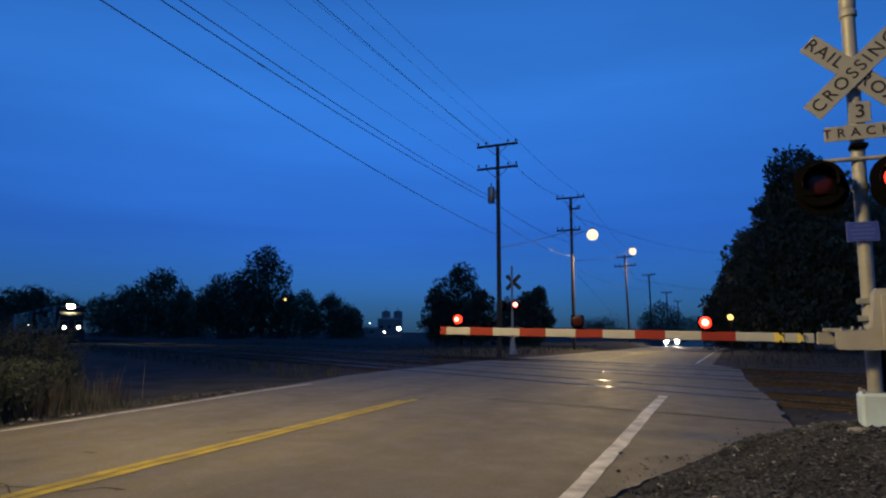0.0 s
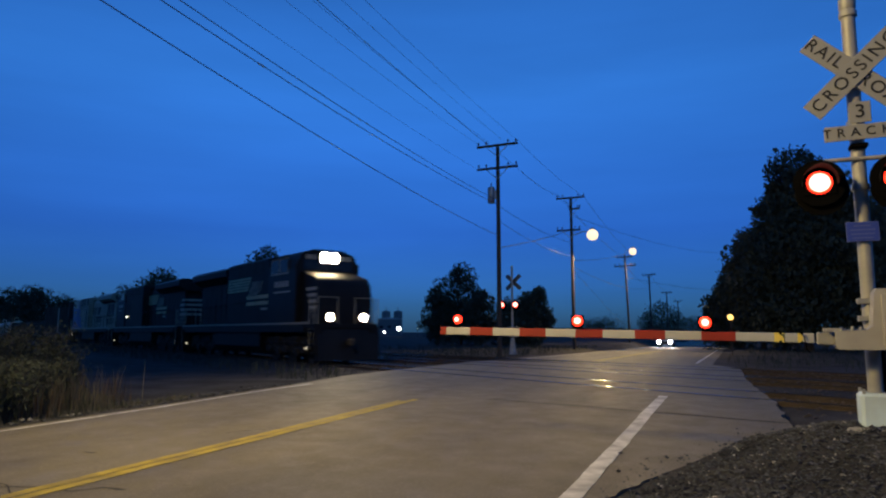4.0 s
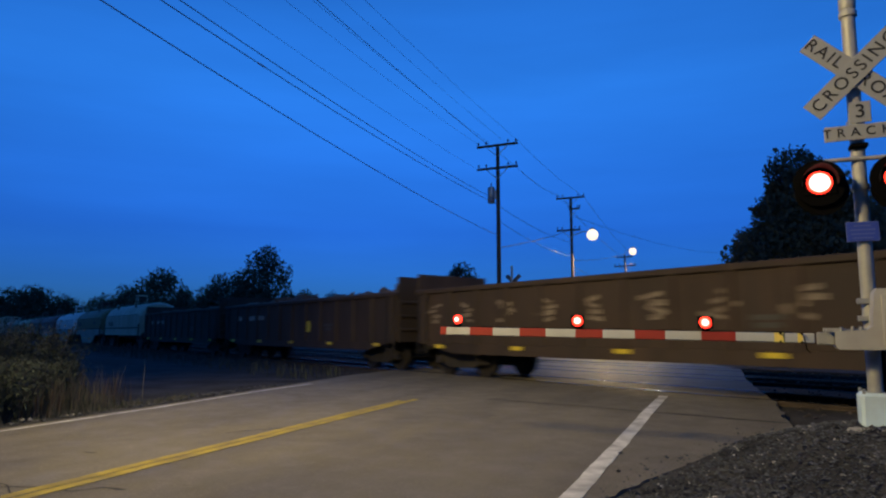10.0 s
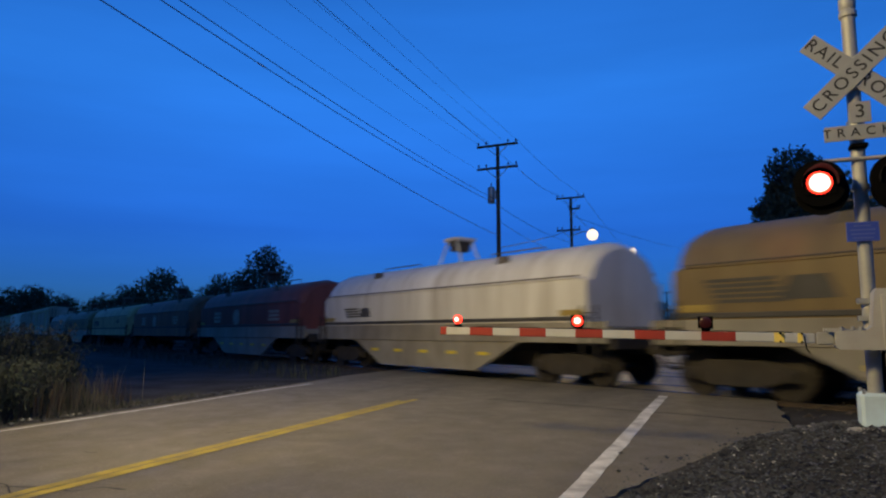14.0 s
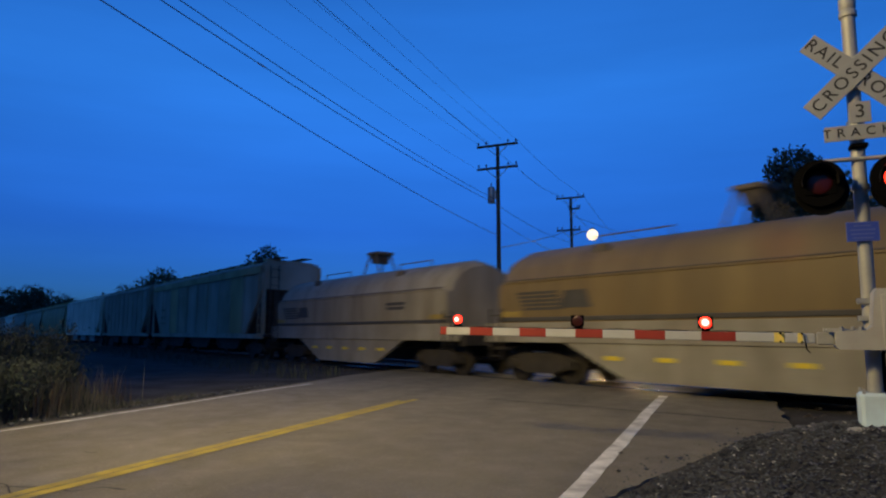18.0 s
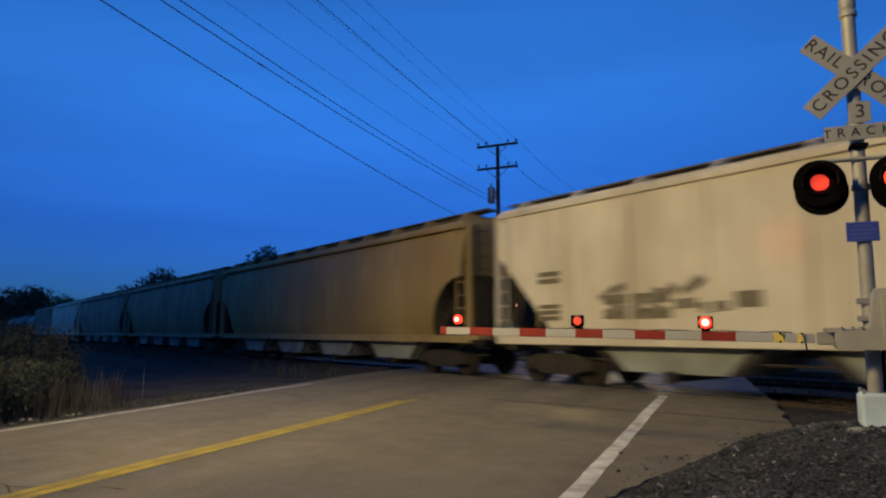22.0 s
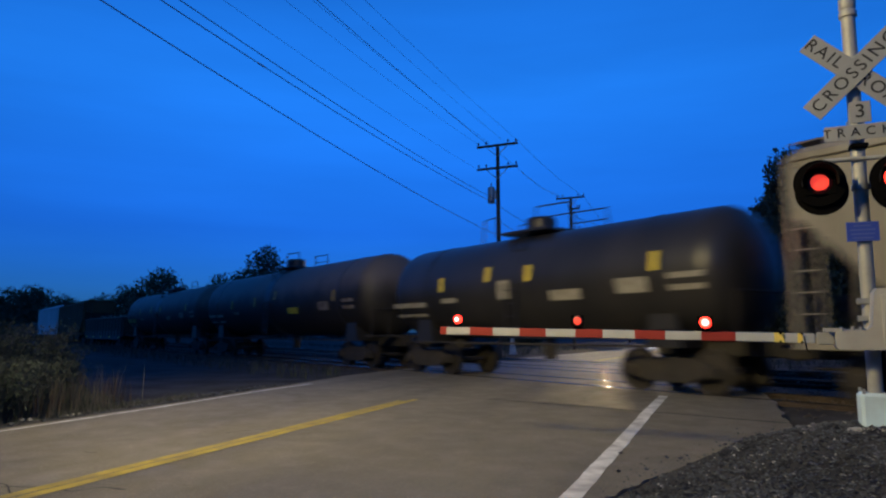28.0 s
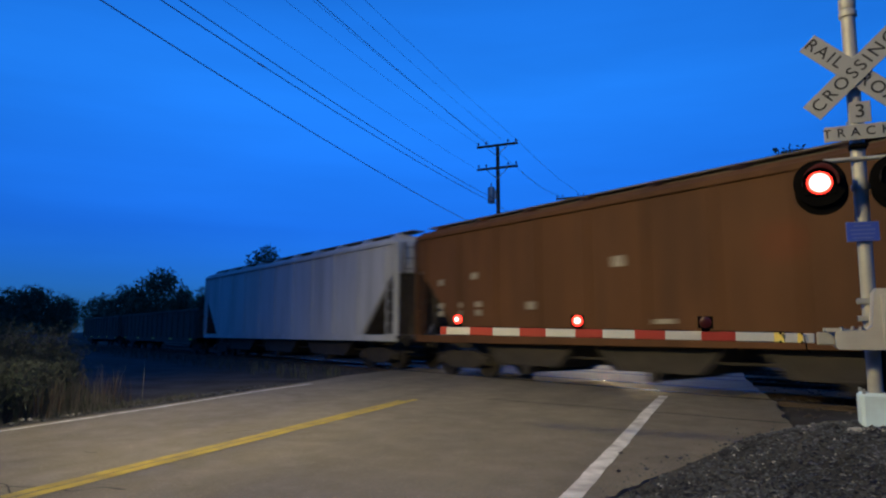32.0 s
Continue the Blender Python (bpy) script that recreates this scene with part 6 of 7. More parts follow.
def bulkhead_flat(L, rng):
    c = thing("bulkhead_flatcar", "empty rusty flatcar with tall end bulkheads", "freight car", "freight cars of the train")
    a = L / 2 - 0.5
    deck = part("deck", Geo().box((0, 0, 1.02), (2 * a, 2.7, 0.22), ch=0.02), M["boxrust"], c)
    for i in range(40):
        part("deck_plank", Geo().box((-a + 0.6 + i * (2 * a - 1.2) / 39, 0, 1.145), ((2 * a - 1.2) / 39 - 0.02, 2.6, 0.04), ch=0.006), M["tie"], deck)
    for s in (-1, 1):
        sill = part("side_sill", Geo().prism([(-a + 0.2, 1.12), (a - 0.2, 1.12), (a - 0.2, 0.86), (a - 3.6, 0.58), (-a + 3.6, 0.58), (-a + 0.2, 0.86)], "y", s * 1.40 - 0.05, s * 1.40 + 0.05), M["boxrust"], c)
        for i in range(13):
            part("stake_pocket", Geo().box((-a + 1 + i * (2 * a - 2) / 12, s * 1.475, 1.0), (0.14, 0.07, 0.2), ch=0.01), M["boxrust"], sill)
        for i in range(7):
            part("reflector", Geo().box((-a + 1.6 + i * (2 * a - 3.2) / 6, s * 1.462, 0.84), (0.4, 0.014, 0.10)), M["mark_yellow"], sill)
        e = a - 0.25 if s < 0 else a - 1.85
        bh = part("bulkhead", Geo().box((s * e, 0, 2.92), (0.16, 2.75, 3.60), ch=0.02), M["boxrust"], c, "tall ribbed steel bulkhead")
        for y in (-1.36, -0.68, 0.0, 0.68, 1.36):
            part("bulkhead_post", Geo().prism([(s * (e + 0.08), 1.1), (s * (e + 0.75), 1.1), (s * (e + 0.25), 4.66), (s * (e + 0.08), 4.66)], "y", y - 0.07, y + 0.07), M["boxrust"], bh)
        part("bulkhead_post", Geo().box((s * (e - 0.11), 0.12, 2.9), (0.06, 0.16, 3.5)), M["mark_white"] if s < 0 else M["boxrust"], bh)
        for y in (-0.9, -0.35, 0.55, 0.95):
            part("bulkhead_batten", Geo().box((s * (e - 0.10), y, 2.9), (0.05, 0.10, 3.5), ch=0.008), M["boxrust"], bh)
        ladder(c, s * (a + 0.1), -1.45, 0.6, 2.6, M["under"], "y")
        coupler(c, s * (L / 2 - 0.3))
        freight_truck(c, s * (L / 2 - 2.3))
    part("centre_sill", Geo().box((0, 0, 0.78), (2 * a, 0.5, 0.36), ch=0.02), M["under"], c)
    return c


def tank_car(L, paint, label, rng, radius=1.55, centre=2.66, marks=True, band=True, domed=True):
    c = thing("tank_car", label, "freight car", "freight cars of the train")
    a = L / 2 - 0.55
    pr = [(0.0, -a), (radius * 0.35, -a + 0.03), (radius * 0.68, -a + 0.16), (radius * 0.9, -a + 0.38), (radius * 0.985, -a + 0.62), (radius, -a + 0.8), (radius, a - 0.8), (radius * 0.985, a - 0.62), (radius * 0.9, a - 0.38), (radius * 0.68, a - 0.16), (radius * 0.35, a - 0.03), (0.0, a)]
    tank = part("tank", Geo().lathe(pr, 40, pose(0, 0, centre, 0, 90, 0)).mesh("tank", 0.9), paint, c, "cylindrical tank with domed ends")
    for x in ([0.0] if band else []) + [-a + 2.2, a - 2.2]:
        w = 0.55 if x == 0.0 else 0.09
        part("tank_band", Geo().lathe([(radius + 0.002, -w / 2), (radius + 0.014, -w / 2), (radius + 0.014, w / 2), (radius + 0.002, w / 2)], 40, pose(x, 0, centre, 0, 90, 0)), M["tank_black"], tank)
    top = centre + radius
    hd = 0.5 if domed else 0.30
    dome = part("valve_housing", Geo().lathe([(0.0, hd), (0.36, hd), (0.42, hd - 0.06), (0.42, -0.1)], 20, pose(-0.25, 0, top)), M["tank_black"], c, "valve housing on the tank top")
    part("top_platform", Geo().box((-0.25, 0, top + 0.06), (1.8 if domed else 3.1, 1.5, 0.08), ch=0.01), M["tank_black"], dome)
    for y in (-0.72, 0.72):
        for pts, r in (([(-1.3, y, top), (-1.3, y, top + 0.60), (-1.85, y, top + 0.55), (-1.92, y, top - 0.1)], 0.024),
                       ([(0.25, y, top), (0.25, y, top + 0.66), (1.50, y, top + 0.62), (1.56, y, top - 0.12)], 0.024), ([(0.25, y, top + 0.34), (1.50, y, top + 0.32)], 0.018)):
            part("safety_rail", Geo().line(pts, r), M["tank_black"], dome, "safety railing round the platform")
    for s in (-1, 1):
        part("bolster_saddle", Geo().prism([(s * (L / 2 - 2.3) - 0.45, 0.95), (s * (L / 2 - 2.3) + 0.45, 0.95), (s * (L / 2 - 2.3) + 0.3, 1.7), (s * (L / 2 - 2.3) - 0.3, 1.7)], "y", -1.15, 1.15), M["tank_black"], c)
        part("stub_sill", Geo().box((s * (L / 2 - 1.7), 0, 0.95), (2.8, 0.42, 0.34), ch=0.02), M["under"], c)
        part("end_platform", Geo().box((s * (L / 2 - 0.75), 0, 1.15), (0.5, 2.7, 0.06)), M["under"], c)
        part("end_rail", Geo().line([(s * (L / 2 - 0.55), -1.35, 1.15), (s * (L / 2 - 0.55), -1.35, 2.1), (s * (L / 2 - 0.55), 1.35, 2.1), (s * (L / 2 - 0.55), 1.35, 1.15)], 0.022), M["under"], c)
        coupler(c, s * (L / 2 - 0.3))
        freight_truck(c, s * (L / 2 - 2.3))
    ladder(c, 0.0, -radius - 0.05, 0.9, centre, M["tank_black"])
    ladder(c, 0.0, -radius * 0.78, centre + 0.85, top, M["tank_black"])
    part("running_board", Geo().box((0, -1.45, 0.98), (L - 4.5, 0.22, 0.04)), M["under"], c)
    part("bottom_outlet", Geo().tube((0, 0, 1.15), (0, 0, 0.55), 0.16, n=12), M["under"], c)
    if band:
        part("spill_stain", Geo().lathe([(radius + 0.006, -0.3), (radius + 0.006, 0.35)], 40, pose(0, 0, centre, 0, 90, 0)), M["tank_black"], c, "dark spill stain down the tank")
    if marks:
        def on_tank(x, z, w, h, mat, lab):
            dz = z - centre
            y = -math.sqrt(max(0.01, radius ** 2 - dz ** 2)) - 0.012
            tilt = math.degrees(math.atan2(dz, -y))
            part("stencil_bar", Geo().box((0, 0, 0), (w, 0.012, h)), mat, c, lab, pose(x, y, z, -tilt, 0, 0))
        for x in (-a * 0.86, -a * 0.72):
            on_tank(x, 2.12, 0.95 if domed else 0.98, 0.15 if domed else 0.30, M["mark_white"] if domed else M["mark_old"], "stencil block")
            on_tank(x, 1.80, 0.75, 0.10, M["mark_white"] if domed else M["mark_grime"], "stencil")
        for x in (-a * 0.5, -a * 0.16, a * 0.1, a * 0.72):
            on_tank(x, rng.uniform(2.6, 2.9), 0.18, 0.42, (M["mark_old"] if band else M["mark_yellow"]), "yellow reflector stripe")
        if not band:
            on_tank(-a * 0.05, 2.4, 0.45, 0.5, M["mark_white"], "white placard")
        on_tank(-a * 0.45, 2.2, 0.7, 0.14, (M["mark_faint"] if band else M["mark_white"]), "white stencil")
        on_tank(a * 0.30, 2.18, 0.95, 0.26, M["mark_white"] if not band else M["mark_yellow"] if domed else M["mark_grime"], "stencil block")
        on_tank(a * 0.62, 2.3, 0.8, 0.34, (M["mark_faint"] if band else M["mark_white"]), "white stencil")
        on_tank(a * 0.84, 2.45, 0.8, 0.12, (M["mark_faint"] if band else M["mark_white"]), "white stencil")
        on_tank(a * 0.84, 2.2, 0.8, 0.12, (M["mark_faint"] if band else M["mark_white"]), "white stencil")
    return c


def loco_truck(loco, x):
    def geo():
        g = Geo()
        for s in (-1, 1):
            y = s * 1.02
            g.prism([(-2.45, 0.72), (2.45, 0.72), (2.5, 0.95), (2.2, 1.08), (-2.2, 1.08), (-2.5, 0.95)], "y", y - 0.08, y + 0.08)
            for a in (-1.85, 0, 1.85):
                g.prism([(a - 0.32, 0.36), (a + 0.32, 0.36), (a + 0.36, 0.8), (a - 0.36, 0.8)], "y", y - 0.02, y + s * 0.0 + 0.14)
                g.lathe([(0, 0.12), (0.15, 0.1), (0.17, 0)], 14, pose(a, y + s * 0.12, 0.53, -90 * s, 0, 0))
                for e in (-0.42, 0.42):
                    g.tube((a + e, y + s * 0.05, 0.62), (a + e, y + s * 0.05, 0.98), 0.08, n=10)
            g.box((0.9, y + s * 0.1, 0.9), (0.3, 0.2, 0.34), ch=0.03).box((-0.9, y + s * 0.1, 0.9), (0.3, 0.2, 0.34), ch=0.03)
            g.prism([(-2.3, 0.74), (2.3, 0.74), (2.2, 0.60), (1.45, 0.50), (1.2, 0.34), (0.62, 0.34), (0.5, 0.5), (-0.5, 0.5), (-0.62, 0.34), (-1.2, 0.34), (-1.45, 0.50), (-2.2, 0.60)], "y", y - 0.05, y + 0.05)
            for a in (-0.92, 0.92):
                g.box((a, y + s * 0.11, 0.44), (0.34, 0.14, 0.30), ch=0.03)
                g.tube((a - 0.3, y + s * 0.14, 1.0), (a + 0.3, y + s * 0.14, 1.0), 0.10, n=12)
            g.line([(-2.4, y + s * 0.16, 0.80), (-1.2, y + s * 0.18, 0.84), (1.2, y + s * 0.18, 0.84), (2.4, y + s * 0.16, 0.80)], 0.022)
        for a in (-1.25, 0.6, 2.1):
            g.box((a - 0.35, 0, 0.56), (0.86, 1.25, 0.62), ch=0.06)
        g.box((0, 0, 0.92), (4.4, 1.6, 0.3), ch=0.03)
        return g
    t = part("truck", cached("loco_truck", geo), M["under"], loco, "three-axle locomotive truck", pose(x, 0, 0))
    for a in (-1.85, 0, 1.85):
        part("wheelset", cached("loco_wheelset", lambda: wheel_geo(0.53)), M["wheel"], t, "", pose(a, 0, 0.53))


def locomotive(L, paint, cab_paint, label, lights, accent, cream=False, near=-1, porch=0.4):
    """Wide-cab six-axle diesel; local +x is its cab end; near: which side faces the road."""
    def flat(poly, y0, y1):
        return Geo().prism(poly, "y", min(near * y0, near * y1), max(near * y0, near * y1))

    c = thing("locomotive", label, "locomotive", "locomotives of the train")
    a = L / 2 - 0.45
    deck = 1.62
    part("frame_deck", Geo().box((0, 0, deck - 0.10), (2 * a, 3.0, 0.20), ch=0.02), paint, c)
    for s in (-1, 1):
        part("side_sill", Geo().box((0, s * 1.49, deck - 0.17), (2 * a - 1.6, 0.07, 0.36), ch=0.012), M["loco_black"] if cream else paint, c)
        part("sill_stripe", Geo().box((0, s * 1.53, deck + 0.02), (2 * a - 0.7, 0.014, 0.14 if cream else 0.09)), accent if cream else M["mark_white"], c, "pale stripe along the sill")
    part("underframe", Geo().box((0, 0, 1.2), (2 * a - 0.5, 1.3, 0.5), ch=0.03), M["under"], c)
    part("fuel_tank", Geo().prism([(-1.42, 0.62), (-1.2, 0.34), (1.2, 0.34), (1.42, 0.62), (1.42, 1.4), (-1.42, 1.4)], "x", -3.2, 3.2), M["loco_black"], c, "grimy fuel tank")
    for x in (-L * 0.30, L * 0.30):
        loco_truck(c, x)
    # cab and nose at +x
    rear = not (lights or cream)                                          # the black engine running cab backward
    cx0, cx1 = a - 4.6, a - 1.75
    cab = part("cab", Geo().prism([(-1.52, deck), (1.52, deck), (1.52, 3.92), (1.25, 4.44), (0.7, 4.62), (-0.7, 4.62), (-1.25, 4.44), (-1.52, 3.92)], "x", cx0, cx1), cab_paint, c, "wide driver's cab")
    nose = part("nose", Geo().prism([(cx1, deck), (a - 0.20, deck), (a - 0.16, 2.7), (a - 0.25, 3.12), (a - 0.5, 3.40), (cx1, 3.72)], "y", -1.25, 1.25), cab_paint, c, "blunt nose")
    part("windscreen", Geo().prism([(-1.2, 3.80), (1.2, 3.80), (1.12, 4.30), (-1.12, 4.30)], "x", cx1 - 0.02, cx1 + 0.02), M["glass"], cab)
    for s in (-1, 1):
        wh = 0.70 if cream else 0.56
        for x0, x1 in ((cx0 + 0.12, cx0 + 1.2), (cx0 + 1.3, cx0 + 2.35)) if cream else ((cx0 + 0.35, cx0 + 1.15), (cx0 + 1.3, cx0 + 2.05)):
            w = part("side_window", Geo().box(((x0 + x1) / 2, s * 1.53, 3.98), (x1 - x0, 0.03, wh), ch=0.01), M["glass"], cab)
            part("window_frame", Geo().box(((x0 + x1) / 2, s * 1.526, 3.98), (x1 - x0 + 0.12, 0.02, wh + 0.12), ch=0.008), accent if not cream else cab_paint, w)
        part("cab_door", Geo().box((cx0 + 0.06, s * 0.98, 2.7), (0.05, 0.62, 1.9), ch=0.01), cab_paint, cab)
        for i in range(4):
            part("nose_stripe", Geo().prism([(a - 0.95 - 0.10 * i, 2.18 + 0.24 * i), (a - 0.32, 2.18 + 0.24 * i), (a - 0.32, 2.30 + 0.24 * i), (a - 1.0 - 0.10 * i, 2.30 + 0.24 * i)], "y", s * 1.25 - 0.008, s * 1.25 + 0.012), M["loco_buff"] if rear else M["loco_white"], nose, "pale nose stripe")
    for i in range(4):
        bars(c, (cx0 + cx1) / 2 - 0.57 + 0.38 * i, 3.24, 0.29, 0.24, 1, M["loco_white"] if not cream else M["loco_gold"], near * 1.532)
    if rear:
        part("walkway_lamp", Geo().box((cx0 - 0.72, near * 1.50, 2.42), (0.20, 0.08, 0.12), ch=0.02), M["walk_lamp"], c, "small lit white lamp")
        part("walkway_lamp", Geo().box((cx0 - 1.55, near * 1.50, 2.40), (0.10, 0.08, 0.06), ch=0.02), M["step_glow"], c, "small dim lamp")
        # no real recess: a flat sheet whose dark colour stands for its shade
        part("recess_sheet", Geo().box((cx0 - 1.05, near * 1.474, 2.85), (1.5, 0.02, 1.25), ch=0.006), M["grille"], c, "flat sheet coloured dark in place of a shaded recess")
    bars(c, (cx0 + cx1) / 2 + 0.1, 2.92, 1.7 if not rear else 1.0, 0.07, 1, M["loco_white"] if not cream else M["loco_gold"], near * 1.532)
    for s in (-1, 1):
        part("sunshade", Geo().box((cx0 + 1.25, s * 1.60, 4.36), (2.3, 0.16, 0.03), ch=0.008), M["under"], cab)
        part("mirror", Geo().box((cx0 + 2.5, s * 1.66, 3.98), (0.03, 0.14, 0.34), ch=0.006), M["under"], cab)
    if cream:
        for k in range(9):
            part("sill_reflector", Geo().box((cx0 + 2.2 - 1.75 * k, near * 1.545, deck + 0.16), (0.20, 0.012, 0.06)), M["mark_white"], c, "small white sill reflector")
    hl = part("headlight_box", Geo().box((cx1 + 0.04, 0, 4.30), (0.16, 0.94, 0.46), ch=0.02), cab_paint, cab)
    for y in (-0.22, 0.22):
        # lenses drawn too large so that their shape includes the glare
        part("headlight", Geo().lathe([(0, 0.03), (0.13, 0.026), (0.215, 0.012), (0.215, 0.0)], 16, pose(cx1 + 0.12, y, 4.30, 0, 90, 0)), M["headlight"] if lights else M["chrome"], hl, "lit headlight" if lights else "unlit headlight")
    for y in (-0.85, 0.85):
        part("number_board", Geo().box((cx1 + 0.03, y, 4.3), (0.06, 0.5, 0.18), ch=0.008), M["mark_white"], cab)
        can = part("ditch_light", Geo().lathe([(0, -0.1), (0.13, -0.1), (0.17, 0.06), (0.155, 0.06), (0.12, -0.06), (0, -0.06)], 16, pose(a - 0.02, y * 0.92, 1.86, 0, 90, 0)), M["black"], c, "ditch light")
        part("ditch_lens", Geo().lathe([(0, 0.02), (0.145, 0.02), (0.14, 0.0)], 16, pose(a - 0.02, y * 0.92, 1.86, 0, 90, 0)), M["ditch"] if lights else M["chrome"], can, "lit lens" if lights else "unlit lens")
    # long hood
    hx0 = -a + porch
    hood = part("long_hood", Geo().prism([(-1.0, deck), (1.0, deck), (1.0, 3.95), (0.8, 4.22), (-0.8, 4.22), (-1.0, 3.95)], "x", hx0, cx0), paint, c, "long engine hood")
    # inverter cabinet behind the cab on this side and the raised engine roof
    part("equipment_cabinet", Geo().box((cx0 - 2.7, near * 1.22, 3.04), (5.4, 0.5, 2.82), ch=0.04), paint, c)
    part("blower_duct", Geo().box((cx0 - 2.7, 0, 4.38), (5.4, 2.7, 0.26), ch=0.05), paint, hood)
    for d in (1.6, 2.55, 3.5, 5.1) if cream else (1.13, 2.06, 2.99, 3.92):
        g = part("intake_grille", Geo().box((cx0 - d, near * 1.476, 4.12), (0.56, 0.02, 0.54), ch=0.006), M["grille"], hood, "dark intake grille")
        if cream:
            for z in (4.42, 3.82):
                part("grille_frame", Geo().box((cx0 - d, near * 1.485, z), (0.68, 0.03, 0.05)), M["recess"], g)
    if cream:
        # ladder bay as a flat sheet with the recess shade in its colour, door seams and grab rails along the cabinet
        bay = part("ladder_bay", Geo().box((cx0 - 4.62, near * 1.474, 2.58), (0.42, 0.02, 1.72), ch=0.006), M["recess"], c, "flat sheet coloured dark in place of a shaded ladder bay")
        for k in range(5):
            part("rung", Geo().box((cx0 - 4.62, near * 1.49, 1.9 + 0.34 * k), (0.40, 0.02, 0.03)), M["under"], bay)
        part("cab_door_window", Geo().box((cx0 - 0.32, near * 1.50, 3.86), (0.42, 0.02, 0.86), ch=0.01), M["glass"], c)
        part("nose_vent", Geo().box((cx0 + 2.0, near * 1.528, 2.25), (0.42, 0.02, 0.5), ch=0.006), M["grille"], c)
        for x0, x1, z, m in ((-3.75, -1.4, 3.62, "recess"), (-3.75, -2.2, 2.34, "recess"), (-5.4, -3.8, 2.98, "arm_red"), (-5.4, -4.85, 2.62, "recess")):
            part("grab_rail", Geo().tube((cx0 + x0, near * 1.52, z), (cx0 + x1, near * 1.52, z), 0.022, n=6), M[m], c)
        for x in (-3.80, -2.0, -4.38, -4.86):
            part("door_seam", Geo().box((cx0 + x, near * 1.473, 2.85), (0.025, 0.012, 2.3)), M["under"], c)
    n = 11
    for i in range(n):
        x = hx0 + 0.6 + i * (cx0 - 2.9 - hx0) / (n - 1)
        for s in (-1, 1):
            d = part("hood_door", Geo().box((x, s * 1.008, 2.7), ((cx0 - 2.9 - hx0) / n - 0.05, 0.02, 1.75), ch=0.006), paint, hood)
            part("latch", Geo().box((x + 0.3, s * 1.025, 2.6), (0.04, 0.03, 0.14)), M["black"], d)
    # radiator wings at the rear
    rad = part("radiator", Geo().prism([(-1.0, 3.72), (-1.52, 4.02), (-1.52, 4.30), (-1.30, 4.44), (1.30, 4.44), (1.52, 4.30), (1.52, 4.02), (1.0, 3.72)], "x", hx0 - 0.3, hx0 + 5.4), paint, c, "flared radiator wings")
    for s in (-1, 1):
        part("radiator_grille", Geo().prism([(s * 1.03, 3.76), (s * 1.50, 4.06), (s * 1.515, 4.04), (s * 1.05, 3.73)], "x", hx0 - 0.2, hx0 + 5.0), M["grille"], rad)
        for k in range(2):
            part("screen_panel", Geo().box((hx0 + 1.2 + 1.5 * k, s * 1.015, 3.35), (1.3, 0.02, 0.6), ch=0.006), M["grille"], hood, "dark radiator screen")
            if cream:
                for j in range(3):
                    part("screen_panel", Geo().box((hx0 + 1.0 + 1.1 * j, s * 1.022, 2.2 + 0.62 * k), (0.8, 0.02, 0.48), ch=0.006), M["grille"], hood)
    part("exhaust_stack", Geo().box((1.2, 0, 4.36), (1.0, 0.6, 0.35), ch=0.06), M["black"], hood)
    part("roof_hatch", Geo().box((-1.2, 0, 4.30), (2.2, 1.2, 0.2), ch=0.04), paint, hood)
    part("horn", Geo().tube((cx0 - 3.0, 0, 4.45), (cx0 - 2.5, 0, 4.5), 0.05, 0.10).box((cx0 - 3.0, 0, 4.35), (0.1, 0.3, 0.3)), M["black"], hood)
    # stripes at the hood end, logo bars and lettering blocks
    for s in () if lights else (-1, 1):
        for i in range(4):
            part("hood_stripe", Geo().box((hx0 + 0.45, s * 1.012, 2.35 + 0.28 * i), (0.95, 0.014, 0.14)), M["loco_white"], hood, "white end stripe")
    for i in range(4):
        part("end_stripe", Geo().box((hx0 - 0.008, 0, 2.35 + 0.28 * i), (0.02, 1.9, 0.14)), M["loco_white"], hood, "white end stripe")
    logo = M["loco_white"] if not cream else M["mark_dark"]
    lx = -1.2 if not cream else -0.4
    along = lambda pts: [(-x - 1.0, z) for x, z in pts] if lights else pts     # the lead engine shows its other side
    face = 1.474 if lights else 1.024                                    # there the livery sits on the cabinet
    for i in range(5):
        if not cream:
            part("logo_bar", flat(along([(-3.0 + 0.08 * i, 3.66 - 0.13 * i), (0.0 + 0.03 * i, 3.66 - 0.13 * i), (0.0 + 0.03 * i, 3.76 - 0.13 * i), (-3.04 + 0.08 * i, 3.76 - 0.13 * i)]), face + 0.012, face), M["loco_buff"], hood, "long buff logo stripes")
            continue
        part("logo_bar", flat([(lx + 0.15 * i - 1.3, 3.42 - 0.15 * i), (lx + 0.9 + 0.05 * i, 3.42 - 0.15 * i), (lx + 0.86 + 0.05 * i, 3.51 - 0.15 * i), (lx - 1.34 + 0.15 * i, 3.51 - 0.15 * i)], 1.036, 1.024), logo, hood, "slanted logo stripes")
    part("logo_shape", flat(along([(lx - 1.55, 2.95), (lx - 2.0, 3.55), (lx - 3.3, 3.5), (lx - 3.1, 3.1), (lx - 2.3, 2.85)]), face + 0.012, face), logo if cream else M["mark_faint"], hood, "plain logo shape")
    bars(c, lx - 2.2 if cream else along([(-3.85, 0)])[0][0], 2.55 if cream else 2.83, 2.6, 0.16, 2, logo if cream else M["loco_buff"], near * (face + 0.008), None, "", 0.7)
    if not cream:
        bars(c, along([(-4.7, 0)])[0][0], 2.3, 0.7, 0.09, 1, logo, near * (face + 0.008))
